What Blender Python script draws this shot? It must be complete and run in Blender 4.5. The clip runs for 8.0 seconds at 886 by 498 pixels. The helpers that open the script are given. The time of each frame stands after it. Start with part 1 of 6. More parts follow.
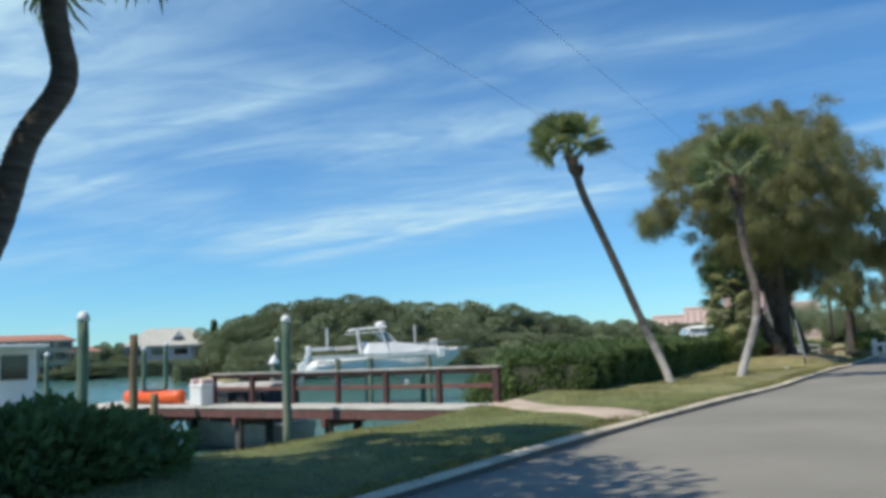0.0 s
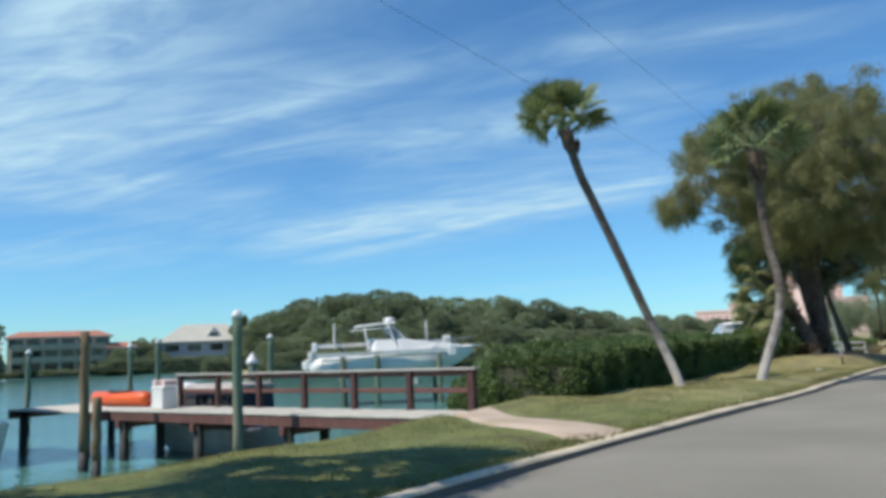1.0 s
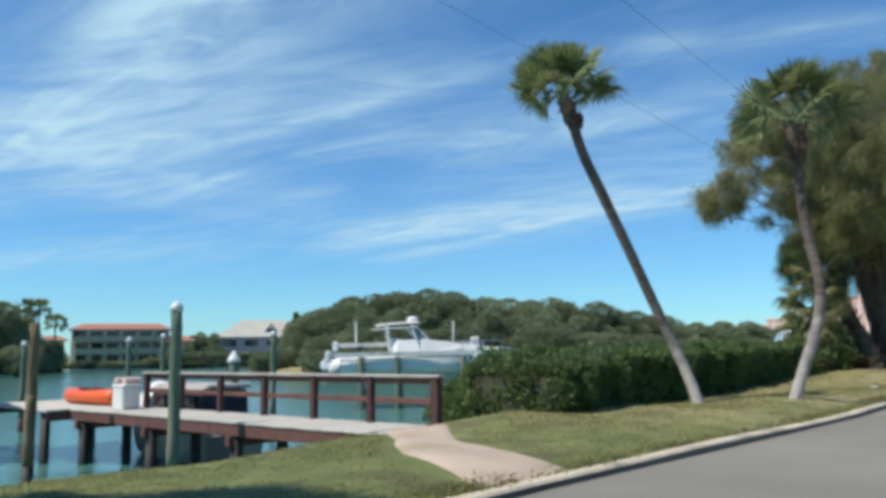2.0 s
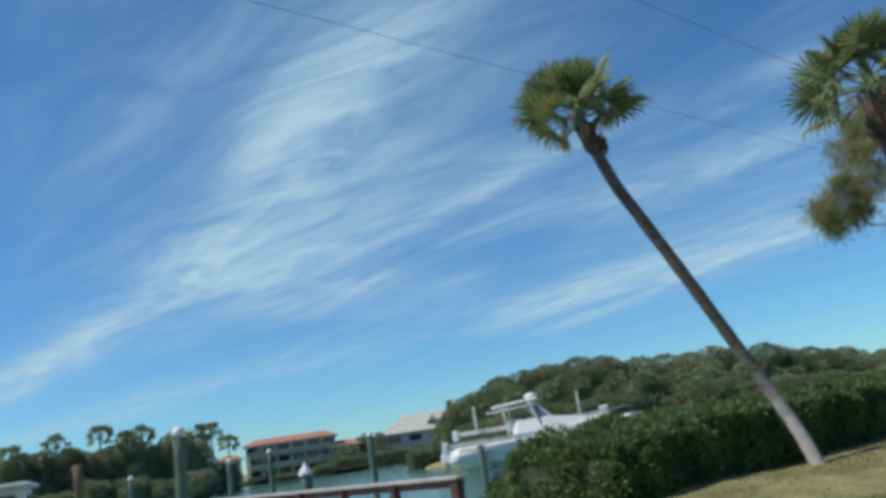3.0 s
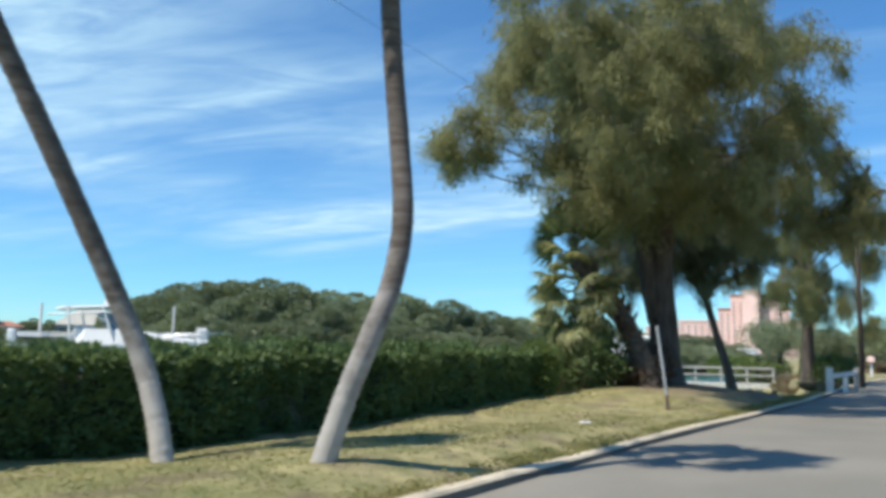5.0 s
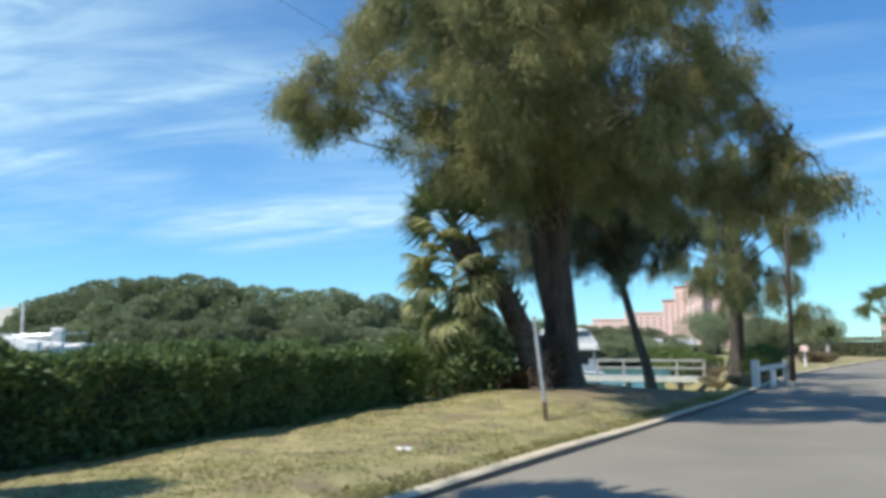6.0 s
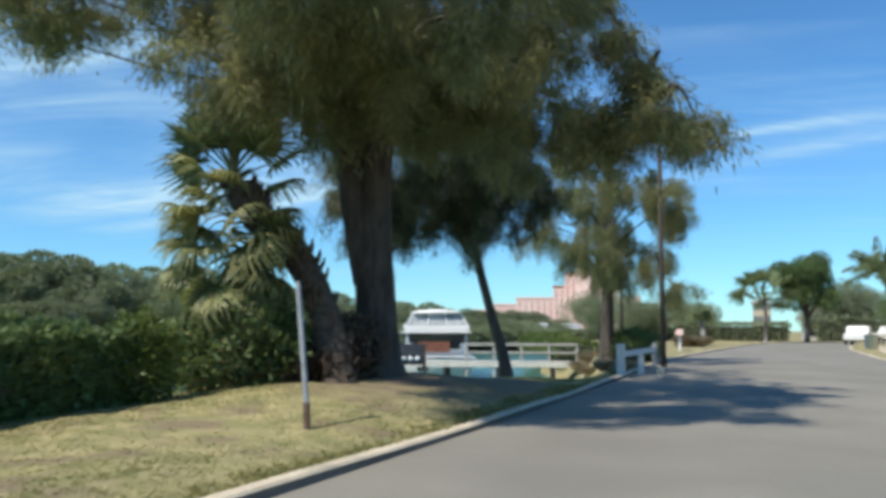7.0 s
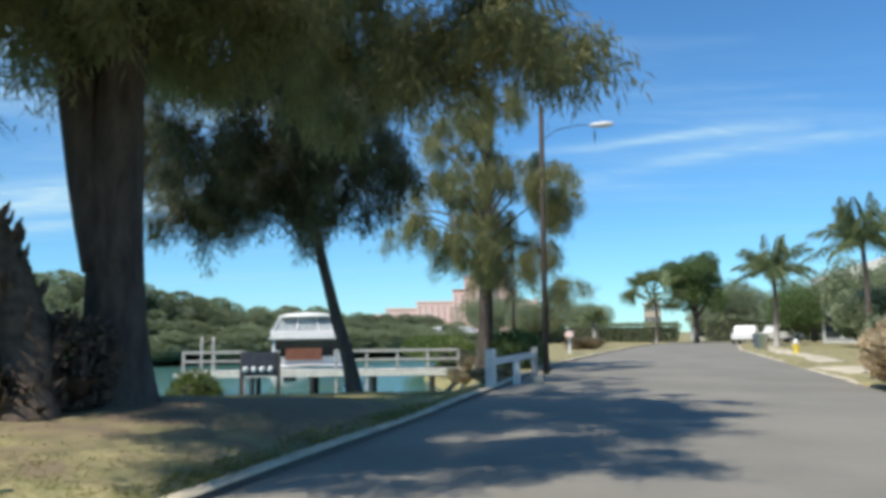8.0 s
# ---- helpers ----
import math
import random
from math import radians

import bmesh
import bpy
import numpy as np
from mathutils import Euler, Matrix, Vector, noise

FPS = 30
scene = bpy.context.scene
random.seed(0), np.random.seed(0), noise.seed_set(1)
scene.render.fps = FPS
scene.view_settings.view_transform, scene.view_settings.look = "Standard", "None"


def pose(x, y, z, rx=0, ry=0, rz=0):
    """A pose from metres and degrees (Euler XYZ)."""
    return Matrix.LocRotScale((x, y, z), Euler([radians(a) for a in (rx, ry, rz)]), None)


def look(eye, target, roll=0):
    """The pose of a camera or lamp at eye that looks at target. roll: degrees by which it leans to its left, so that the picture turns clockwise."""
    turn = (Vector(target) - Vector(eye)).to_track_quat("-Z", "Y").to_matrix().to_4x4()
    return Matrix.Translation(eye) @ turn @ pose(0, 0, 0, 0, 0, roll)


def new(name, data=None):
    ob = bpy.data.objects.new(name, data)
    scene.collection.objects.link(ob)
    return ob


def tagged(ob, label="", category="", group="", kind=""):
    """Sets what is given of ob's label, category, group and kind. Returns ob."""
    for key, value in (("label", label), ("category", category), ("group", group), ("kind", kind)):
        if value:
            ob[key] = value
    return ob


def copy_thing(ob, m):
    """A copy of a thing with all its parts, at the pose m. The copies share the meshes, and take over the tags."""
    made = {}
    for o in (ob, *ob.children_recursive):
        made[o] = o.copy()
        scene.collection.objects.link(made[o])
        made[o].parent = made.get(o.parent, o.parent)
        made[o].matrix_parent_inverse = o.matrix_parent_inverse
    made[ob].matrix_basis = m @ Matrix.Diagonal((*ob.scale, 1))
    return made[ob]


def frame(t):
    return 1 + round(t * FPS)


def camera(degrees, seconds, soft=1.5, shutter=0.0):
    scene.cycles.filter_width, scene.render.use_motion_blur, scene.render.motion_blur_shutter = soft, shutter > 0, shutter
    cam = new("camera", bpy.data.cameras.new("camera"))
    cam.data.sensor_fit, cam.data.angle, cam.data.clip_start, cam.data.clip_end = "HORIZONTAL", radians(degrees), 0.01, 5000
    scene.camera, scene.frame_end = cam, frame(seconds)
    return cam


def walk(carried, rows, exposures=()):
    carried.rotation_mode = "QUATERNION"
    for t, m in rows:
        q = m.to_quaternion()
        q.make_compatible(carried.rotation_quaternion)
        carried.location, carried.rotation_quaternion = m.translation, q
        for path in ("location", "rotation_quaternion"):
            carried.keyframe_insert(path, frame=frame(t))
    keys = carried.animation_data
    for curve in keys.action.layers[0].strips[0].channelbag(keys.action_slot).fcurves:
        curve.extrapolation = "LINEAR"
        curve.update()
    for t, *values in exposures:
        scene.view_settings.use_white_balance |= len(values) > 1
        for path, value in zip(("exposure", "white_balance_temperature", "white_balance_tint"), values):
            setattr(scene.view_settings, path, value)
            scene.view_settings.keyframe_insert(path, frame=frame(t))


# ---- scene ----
cam = camera(58.3, 8.0, soft=3.9, shutter=0.2)
PATH = [
    (0, (-0.31, 0.098, 1.091), (-1.376, 1.77, 1.347), -2.4),
    (0.5, (-0.325, 1.418, 1.093), (-1.443, 3.058, 1.339), -1.5),
    (1, (-0.328, 2.895, 1.113), (-1.48, 4.511, 1.363), -2.3),
    (1.2, (-0.359, 3.453, 1.102), (-1.523, 5.059, 1.355), -1.4),
    (2.3, (-0.345, 6.899, 1.128), (-1.753, 8.293, 1.403), -1.5),
    (2.5, (-0.258, 7.485, 1.134), (-1.8, 8.717, 1.461), -4.0),
    (3, (-0.183, 9.321, 1.173), (-1.686, 10.552, 1.646), -8.6),
    (3.5, (-0.23, 11.117, 1.188), (-1.675, 12.423, 1.639), -9.8),
    (4, (-0.236, 12.88, 1.164), (-1.635, 14.266, 1.51), -5.1),
    (4.5, (-0.277, 14.685, 1.13), (-1.488, 16.248, 1.431), -1.7),
    (4.7, (-0.304, 15.414, 1.129), (-1.438, 17.039, 1.4), 0.2),
    (5.8, (-0.363, 19.586, 1.228), (-1.349, 21.308, 1.481), 0.1),
    (6, (-0.371, 20.376, 1.231), (-1.336, 22.111, 1.473), -0.0),
    (6.5, (-0.409, 22.472, 1.217), (-1.22, 24.287, 1.433), -0.3),
    (7, (-0.458, 24.53, 1.153), (-1.19, 26.38, 1.357), 0.1),
    (7.5, (-0.487, 26.619, 1.144), (-1.052, 28.525, 1.362), -0.5),
    (8, (-0.481, 28.774, 1.141), (-0.977, 30.7, 1.355), -0.7),
]
walk(cam, [(t, look(eye, target, roll)) for t, eye, target, roll in PATH],
     [(0.0, 0.0), (1.2, 0.0), (2.3, -0.03), (2.5, -0.06), (3.0, -0.28), (3.5, -0.26), (4.0, -0.05), (4.5, 0.14), (5.8, 0.28), (6.2, 0.27), (7.0, 0.14), (8.0, 0.12)])

# ---- light ----
SUN_AZ, SUN_EL = 209.0, 53.0
sun = new("sun", bpy.data.lights.new("sun", "SUN"))
sun.data.energy, sun.data.angle, sun.data.color = 4.8, radians(0.55), (1.0, 0.94, 0.84)
_s = Vector((math.sin(radians(SUN_AZ)) * math.cos(radians(SUN_EL)), math.cos(radians(SUN_AZ)) * math.cos(radians(SUN_EL)), math.sin(radians(SUN_EL))))
sun.matrix_world = look(_s * 60, (0, 0, 0))
scene.view_settings.exposure = 0.0

world = bpy.data.worlds.new("world")
scene.world = world
world.use_nodes = True
wt = world.node_tree
wt.nodes.clear()


def wmath(op, a, b=None, clamp=False):
    n = wt.nodes.new("ShaderNodeMath")
    n.operation, n.use_clamp = op, clamp
    for i, v in enumerate((a, b)):
        if v is None:
            continue
        if isinstance(v, (int, float)):
            n.inputs[i].default_value = v
        else:
            wt.links.new(v, n.inputs[i])
    return n.outputs[0]


sky = wt.nodes.new("ShaderNodeTexSky")
sky.sky_type, sky.sun_disc = "NISHITA", False
sky.sun_elevation, sky.sun_rotation = radians(SUN_EL), radians(SUN_AZ)
sky.altitude, sky.air_density, sky.dust_density, sky.ozone_density = 0.0, 1.0, 0.05, 3.0
tc = wt.nodes.new("ShaderNodeTexCoord")
sep = wt.nodes.new("ShaderNodeSeparateXYZ")
wt.links.new(tc.outputs["Generated"], sep.inputs[0])
dx, dy, dz = sep.outputs
hz = wmath("ADD", wmath("MAXIMUM", dz, 0.0), 0.10)
cu, cv = wmath("DIVIDE", dx, hz), wmath("DIVIDE", dy, hz)


def cirrus(turn, along, across, seed, lo, hi, detail=6.0, warp=0.6):
    """Streaks of high cloud on a flat layer, drawn out along one wind direction."""
    comb = wt.nodes.new("ShaderNodeCombineXYZ")
    c, s = math.cos(radians(turn)), math.sin(radians(turn))
    a = wmath("ADD", wmath("MULTIPLY", cu, c), wmath("MULTIPLY", cv, s))
    b = wmath("SUBTRACT", wmath("MULTIPLY", cv, c), wmath("MULTIPLY", cu, s))
    wt.links.new(wmath("MULTIPLY", a, along), comb.inputs[0])
    wt.links.new(wmath("MULTIPLY", b, across), comb.inputs[1])
    comb.inputs[2].default_value = seed
    n = wt.nodes.new("ShaderNodeTexNoise")
    n.inputs["Scale"].default_value, n.inputs["Detail"].default_value = 1.0, detail
    n.inputs["Roughness"].default_value, n.inputs["Distortion"].default_value = 0.58, warp
    wt.links.new(comb.outputs[0], n.inputs["Vector"])
    m = wt.nodes.new("ShaderNodeMapRange")
    m.interpolation_type = "SMOOTHSTEP"
    m.inputs["From Min"].default_value, m.inputs["From Max"].default_value = lo, hi
    wt.links.new(n.outputs["Fac"], m.inputs["Value"])
    return m.outputs[0]


def band(u0, v0, u1, v1, half, strength):
    """One drawn-out streak of cirrus between two places of the cloud layer, with soft ends and edges."""
    lu, lv = u1 - u0, v1 - v0
    ln = math.hypot(lu, lv)
    c, s = lu / ln, lv / ln
    pu, pv = wmath("SUBTRACT", cu, u0), wmath("SUBTRACT", cv, v0)
    a = wmath("DIVIDE", wmath("ADD", wmath("MULTIPLY", pu, c), wmath("MULTIPLY", pv, s)), ln)
    b = wmath("DIVIDE", wmath("ADD", wmath("SUBTRACT", wmath("MULTIPLY", pv, c), wmath("MULTIPLY", pu, s)), waver), half)
    ends = wmath("SUBTRACT", 1.0, wmath("POWER", wmath("ABSOLUTE", wmath("SUBTRACT", wmath("MULTIPLY", a, 2.0), 1.0)), 2.4), True)
    return wmath("MULTIPLY", wmath("MULTIPLY", wmath("DIVIDE", 1.0, wmath("ADD", 1.0, wmath("POWER", wmath("ABSOLUTE", b), 2.6))), ends), strength)


tex = cirrus(10.0, 0.8, 2.5, 8.4, 0.30, 0.72, 6.0, 1.2)
wisps = cirrus(24.0, 1.9, 4.4, 2.2, 0.26, 0.68, 5.0, 1.5)
streaks = cirrus(4.0, 0.30, 1.8, 3.1, 0.46, 0.80, 7.0, 0.8)
waver = wmath("MULTIPLY", wmath("SUBTRACT", cirrus(0.0, 0.9, 1.2, 5.5, 0.2, 0.8, 3.0, 0.3), 0.5), 0.22)
BANDS = [(-4.9, 0.60, -2.4, 1.12, 0.15, 1.0), (-3.1, 1.02, -0.7, 0.95, 0.19, 1.05), (-6.2, 0.72, -3.2, 2.45, 0.24, 0.7), (-3.1, 1.22, -2.45, 2.32, 0.26, 0.85),
         (-3.5, 2.79, -0.7, 2.91, 0.34, 0.9), (-3.4, 3.27, -0.7, 3.14, 0.08, 0.6), (-2.0, 2.07, -0.6, 2.31, 0.14, 0.5), (-2.6, 1.42, -1.2, 1.72, 0.16, 0.42),
         (-2.3, 1.80, -1.3, 2.25, 0.10, 0.45), (-0.5, 3.06, 0.6, 2.91, 0.05, 0.8), (-0.4, 3.48, 1.0, 2.93, 0.08, 0.55), (-1.4, 1.70, -0.2, 2.16, 0.10, 0.45), (-3.9, 1.24, -1.4, 1.34, 0.15, 0.5)]
total = wmath("MULTIPLY", streaks, 0.3)
for row in BANDS:
    total = wmath("ADD", total, band(*row))
grain = wmath("MULTIPLY", wmath("ADD", wmath("MULTIPLY", tex, 0.8), 0.34), wmath("ADD", wmath("MULTIPLY", wisps, 0.7), 0.55))
cover = wmath("MULTIPLY", wmath("MULTIPLY", total, grain), 0.82, True)
tint = wt.nodes.new("ShaderNodeMix")
tint.data_type, tint.blend_type = "RGBA", "MULTIPLY"
tint.inputs["Factor"].default_value = 1.0
wt.links.new(sky.outputs[0], tint.inputs["A"])
tint.inputs["B"].default_value = (0.50, 0.895, 1.16, 1)
mixc = wt.nodes.new("ShaderNodeMix")
mixc.data_type = "RGBA"
wt.links.new(cover, mixc.inputs["Factor"])
wt.links.new(tint.outputs["Result"], mixc.inputs["A"])
mixc.inputs["B"].default_value = (4.1, 6.1, 7.35, 1)
bg = wt.nodes.new("ShaderNodeBackground")
bg.inputs["Strength"].default_value = 0.122
wt.links.new(mixc.outputs["Result"], bg.inputs["Color"])
wout = wt.nodes.new("ShaderNodeOutputWorld")
wt.links.new(bg.outputs[0], wout.inputs[0])

# ---- materials ----
def surf(name, a, b, scale=6.0, rough=0.7, bump=0.2, fine=60.0, metal=0.0, stretch=(1, 1, 1), stain=None, stain_scale=0.8, vary=0.0, spec=0.5, coords="Object", lo=0.35, hi=0.65):
    """A surface of two tones with a coarse and a fine grain, stains of a third tone, and a fine relief."""
    m = bpy.data.materials.new(name)
    m.use_nodes = True
    t = m.node_tree
    p = t.nodes["Principled BSDF"]
    tcn = t.nodes.new("ShaderNodeTexCoord")
    mp = t.nodes.new("ShaderNodeMapping")
    mp.inputs["Scale"].default_value = stretch
    t.links.new(tcn.outputs[coords], mp.inputs[0])

    def noise_tex(sc, detail=5.0):
        n = t.nodes.new("ShaderNodeTexNoise")
        n.inputs["Scale"].default_value, n.inputs["Detail"].default_value = sc, detail
        t.links.new(mp.outputs[0], n.inputs["Vector"])
        return n.outputs["Fac"]

    def ramp(fac, x, y):
        r = t.nodes.new("ShaderNodeMapRange")
        r.inputs["From Min"].default_value, r.inputs["From Max"].default_value = x, y
        t.links.new(fac, r.inputs["Value"])
        return r.outputs[0]

    def mix(fac, x, y, blend="MIX"):
        k = t.nodes.new("ShaderNodeMix")
        k.data_type, k.blend_type = "RGBA", blend
        for sock, v in (("Factor", fac), ("A", x), ("B", y)):
            if isinstance(v, (int, float)):
                k.inputs[sock].default_value = v
            elif isinstance(v, tuple):
                k.inputs[sock].default_value = (*v, 1)
            else:
                t.links.new(v, k.inputs[sock])
        return k.outputs["Result"]

    coarse, grain = noise_tex(scale), noise_tex(fine, 3.0)
    col = mix(ramp(coarse, lo, hi), a, b)
    col = mix(ramp(grain, 0.3, 0.7), col, mix(1.0, col, (0.72, 0.72, 0.72), "MULTIPLY"))
    if stain:
        col = mix(ramp(noise_tex(stain_scale, 6.0), 0.52, 0.66), col, stain)
    if vary:
        oi = t.nodes.new("ShaderNodeObjectInfo")
        hs = t.nodes.new("ShaderNodeHueSaturation")
        t.links.new(ramp(oi.outputs["Random"], -0.5 / vary + 0.5, 0.5 / vary + 0.5), hs.inputs["Value"])
        mr = t.nodes.new("ShaderNodeMapRange")
        mr.inputs["To Min"].default_value, mr.inputs["To Max"].default_value = 1 - vary, 1 + vary
        t.links.new(oi.outputs["Random"], mr.inputs["Value"])
        t.links.new(mr.outputs[0], hs.inputs["Value"])
        t.links.new(col, hs.inputs["Color"])
        col = hs.outputs["Color"]
    t.links.new(col, p.inputs["Base Color"])
    p.inputs["Roughness"].default_value, p.inputs["Metallic"].default_value = rough, metal
    p.inputs["Specular IOR Level"].default_value = spec
    if bump:
        bp = t.nodes.new("ShaderNodeBump")
        bp.inputs["Strength"].default_value, bp.inputs["Distance"].default_value = bump, 0.02
        t.links.new(grain, bp.inputs["Height"])
        t.links.new(bp.outputs[0], p.inputs["Normal"])
    return m


def leafy(name, a, b, through_col, share=0.3, rough=0.5, vary=0.12, clump=0.0):
    """Leaves: each leaf has its own tone, and some light comes through."""
    m = bpy.data.materials.new(name)
    m.use_nodes = True
    t = m.node_tree
    p = t.nodes["Principled BSDF"]
    geo = t.nodes.new("ShaderNodeNewGeometry")
    oi = t.nodes.new("ShaderNodeObjectInfo")
    k = t.nodes.new("ShaderNodeMix")
    k.data_type = "RGBA"
    k.inputs["A"].default_value, k.inputs["B"].default_value = (*a, 1), (*b, 1)
    t.links.new(geo.outputs["Random Per Island"], k.inputs["Factor"])
    hs = t.nodes.new("ShaderNodeHueSaturation")
    mr = t.nodes.new("ShaderNodeMapRange")
    mr.inputs["To Min"].default_value, mr.inputs["To Max"].default_value = 1 - vary, 1 + vary
    t.links.new(oi.outputs["Random"], mr.inputs["Value"])
    t.links.new(mr.outputs[0], hs.inputs["Value"])
    t.links.new(k.outputs["Result"], hs.inputs["Color"])
    col = hs.outputs["Color"]
    if clump:
        # older and younger sprays differ in tone, clump by clump
        tcn = t.nodes.new("ShaderNodeTexCoord")
        nz = t.nodes.new("ShaderNodeTexNoise")
        nz.inputs["Scale"].default_value, nz.inputs["Detail"].default_value = clump, 3.0
        t.links.new(tcn.outputs["Object"], nz.inputs["Vector"])
        rg = t.nodes.new("ShaderNodeMapRange")
        rg.inputs["From Min"].default_value, rg.inputs["From Max"].default_value = 0.36, 0.62
        t.links.new(nz.outputs["Fac"], rg.inputs["Value"])
        dk = t.nodes.new("ShaderNodeMix")
        dk.data_type, dk.blend_type = "RGBA", "MULTIPLY"
        dk.inputs["Factor"].default_value = 1.0
        dk.inputs["B"].default_value = (0.38, 0.47, 0.43, 1)
        t.links.new(col, dk.inputs["A"])
        mx = t.nodes.new("ShaderNodeMix")
        mx.data_type = "RGBA"
        t.links.new(rg.outputs[0], mx.inputs["Factor"])
        t.links.new(dk.outputs["Result"], mx.inputs["A"])
        t.links.new(col, mx.inputs["B"])
        col = mx.outputs["Result"]
    t.links.new(col, p.inputs["Base Color"])
    p.inputs["Roughness"].default_value = rough
    p.inputs["Specular IOR Level"].default_value = 0.3
    tr = t.nodes.new("ShaderNodeBsdfTranslucent")
    tr.inputs["Color"].default_value = (*through_col, 1)
    ms = t.nodes.new("ShaderNodeMixShader")
    ms.inputs[0].default_value = share
    t.links.new(p.outputs[0], ms.inputs[1])
    t.links.new(tr.outputs[0], ms.inputs[2])
    t.links.new(ms.outputs[0], t.nodes["Material Output"].inputs[0])
    return m


def glass_dark(name, col=(0.02, 0.025, 0.03), rough=0.06):
    m = bpy.data.materials.new(name)
    m.use_nodes = True
    p = m.node_tree.nodes["Principled BSDF"]
    p.inputs["Base Color"].default_value, p.inputs["Roughness"].default_value = (*col, 1), rough
    p.inputs["Specular IOR Level"].default_value = 0.7
    return m


def ground_mat():
    """Turf: green by the path, straw further along, with bare and mossy patches."""
    m = surf("turf", (0.215, 0.215, 0.082), (0.48, 0.40, 0.195), 2.4, 0.95, 1.0, 22.0, stain=(0.22, 0.17, 0.10), stain_scale=1.3, lo=0.3, hi=0.7)
    t = m.node_tree
    p = t.nodes["Principled BSDF"]
    col = p.inputs["Base Color"].links[0].from_socket
    tcn = t.nodes.new("ShaderNodeTexCoord")
    sp = t.nodes.new("ShaderNodeSeparateXYZ")
    t.links.new(tcn.outputs["Object"], sp.inputs[0])
    nz = t.nodes.new("ShaderNodeTexNoise")
    nz.inputs["Scale"].default_value, nz.inputs["Detail"].default_value = 0.35, 4.0
    t.links.new(tcn.outputs["Object"], nz.inputs["Vector"])
    ad = t.nodes.new("ShaderNodeMath")
    ad.operation = "MULTIPLY_ADD"
    ad.inputs[1].default_value = 22.0
    t.links.new(nz.outputs["Fac"], ad.inputs[0])
    t.links.new(sp.outputs["Y"], ad.inputs[2])
    mr = t.nodes.new("ShaderNodeMapRange")
    mr.inputs["From Min"].default_value, mr.inputs["From Max"].default_value = 24.0, 36.0
    t.links.new(ad.outputs[0], mr.inputs["Value"])
    k = t.nodes.new("ShaderNodeMix")
    k.data_type, k.blend_type = "RGBA", "MULTIPLY"
    k.inputs["B"].default_value = (0.44, 0.57, 0.34, 1)
    iv = t.nodes.new("ShaderNodeMath")
    iv.operation = "SUBTRACT"
    iv.inputs[0].default_value = 1.0
    t.links.new(mr.outputs[0], iv.inputs[1])
    t.links.new(iv.outputs[0], k.inputs["Factor"])
    t.links.new(col, k.inputs["A"])
    # needle litter and bare soil about the great she-oak
    mp = t.nodes.new("ShaderNodeMapping")
    mp.inputs["Location"].default_value, mp.inputs["Scale"].default_value = (2.2, -7.5, 0.0), (0.36, 0.195, 1.0)
    t.links.new(tcn.outputs["Object"], mp.inputs[0])
    ln = t.nodes.new("ShaderNodeVectorMath")
    ln.operation = "LENGTH"
    t.links.new(mp.outputs[0], ln.inputs[0])
    nb = t.nodes.new("ShaderNodeTexNoise")
    nb.inputs["Scale"].default_value, nb.inputs["Detail"].default_value = 1.7, 5.0
    t.links.new(tcn.outputs["Object"], nb.inputs["Vector"])
    sm = t.nodes.new("ShaderNodeMath")
    sm.operation = "ADD"
    t.links.new(ln.outputs["Value"], sm.inputs[0])
    t.links.new(nb.outputs["Fac"], sm.inputs[1])
    lr = t.nodes.new("ShaderNodeMapRange")
    lr.inputs["From Min"].default_value, lr.inputs["From Max"].default_value = 1.48, 1.05
    t.links.new(sm.outputs[0], lr.inputs["Value"])
    lm = t.nodes.new("ShaderNodeMix")
    lm.data_type = "RGBA"
    lm.inputs["B"].default_value = (0.19, 0.14, 0.09, 1)
    t.links.new(lr.outputs[0], lm.inputs["Factor"])
    t.links.new(k.outputs["Result"], lm.inputs["A"])
    t.links.new(lm.outputs["Result"], p.inputs["Base Color"])
    return m


def trunk_mat():
    """Palm bark, brown-grey and ringed, with pale lichen about its foot."""
    m = surf("palm_trunk_bark", (0.10, 0.077, 0.06), (0.18, 0.15, 0.125), 3.0, 0.9, 0.8, 20.0, stretch=(1, 1, 6))
    t = m.node_tree
    p = t.nodes["Principled BSDF"]
    col = p.inputs["Base Color"].links[0].from_socket
    tcn = t.nodes.new("ShaderNodeTexCoord")
    sp = t.nodes.new("ShaderNodeSeparateXYZ")
    t.links.new(tcn.outputs["Object"], sp.inputs[0])
    nz = t.nodes.new("ShaderNodeTexNoise")
    nz.inputs["Scale"].default_value, nz.inputs["Detail"].default_value = 5.0, 6.0
    t.links.new(tcn.outputs["Object"], nz.inputs["Vector"])
    ad = t.nodes.new("ShaderNodeMath")
    ad.operation = "MULTIPLY_ADD"
    ad.inputs[1].default_value = -2.6
    t.links.new(nz.outputs["Fac"], ad.inputs[0])
    t.links.new(sp.outputs["Z"], ad.inputs[2])
    mr = t.nodes.new("ShaderNodeMapRange")
    mr.inputs["From Min"].default_value, mr.inputs["From Max"].default_value = 0.9, -0.9
    t.links.new(ad.outputs[0], mr.inputs["Value"])
    k = t.nodes.new("ShaderNodeMix")
    k.data_type = "RGBA"
    k.inputs["B"].default_value = (0.46, 0.43, 0.39, 1)
    t.links.new(mr.outputs[0], k.inputs["Factor"])
    t.links.new(col, k.inputs["A"])
    t.links.new(k.outputs["Result"], p.inputs["Base Color"])
    return m


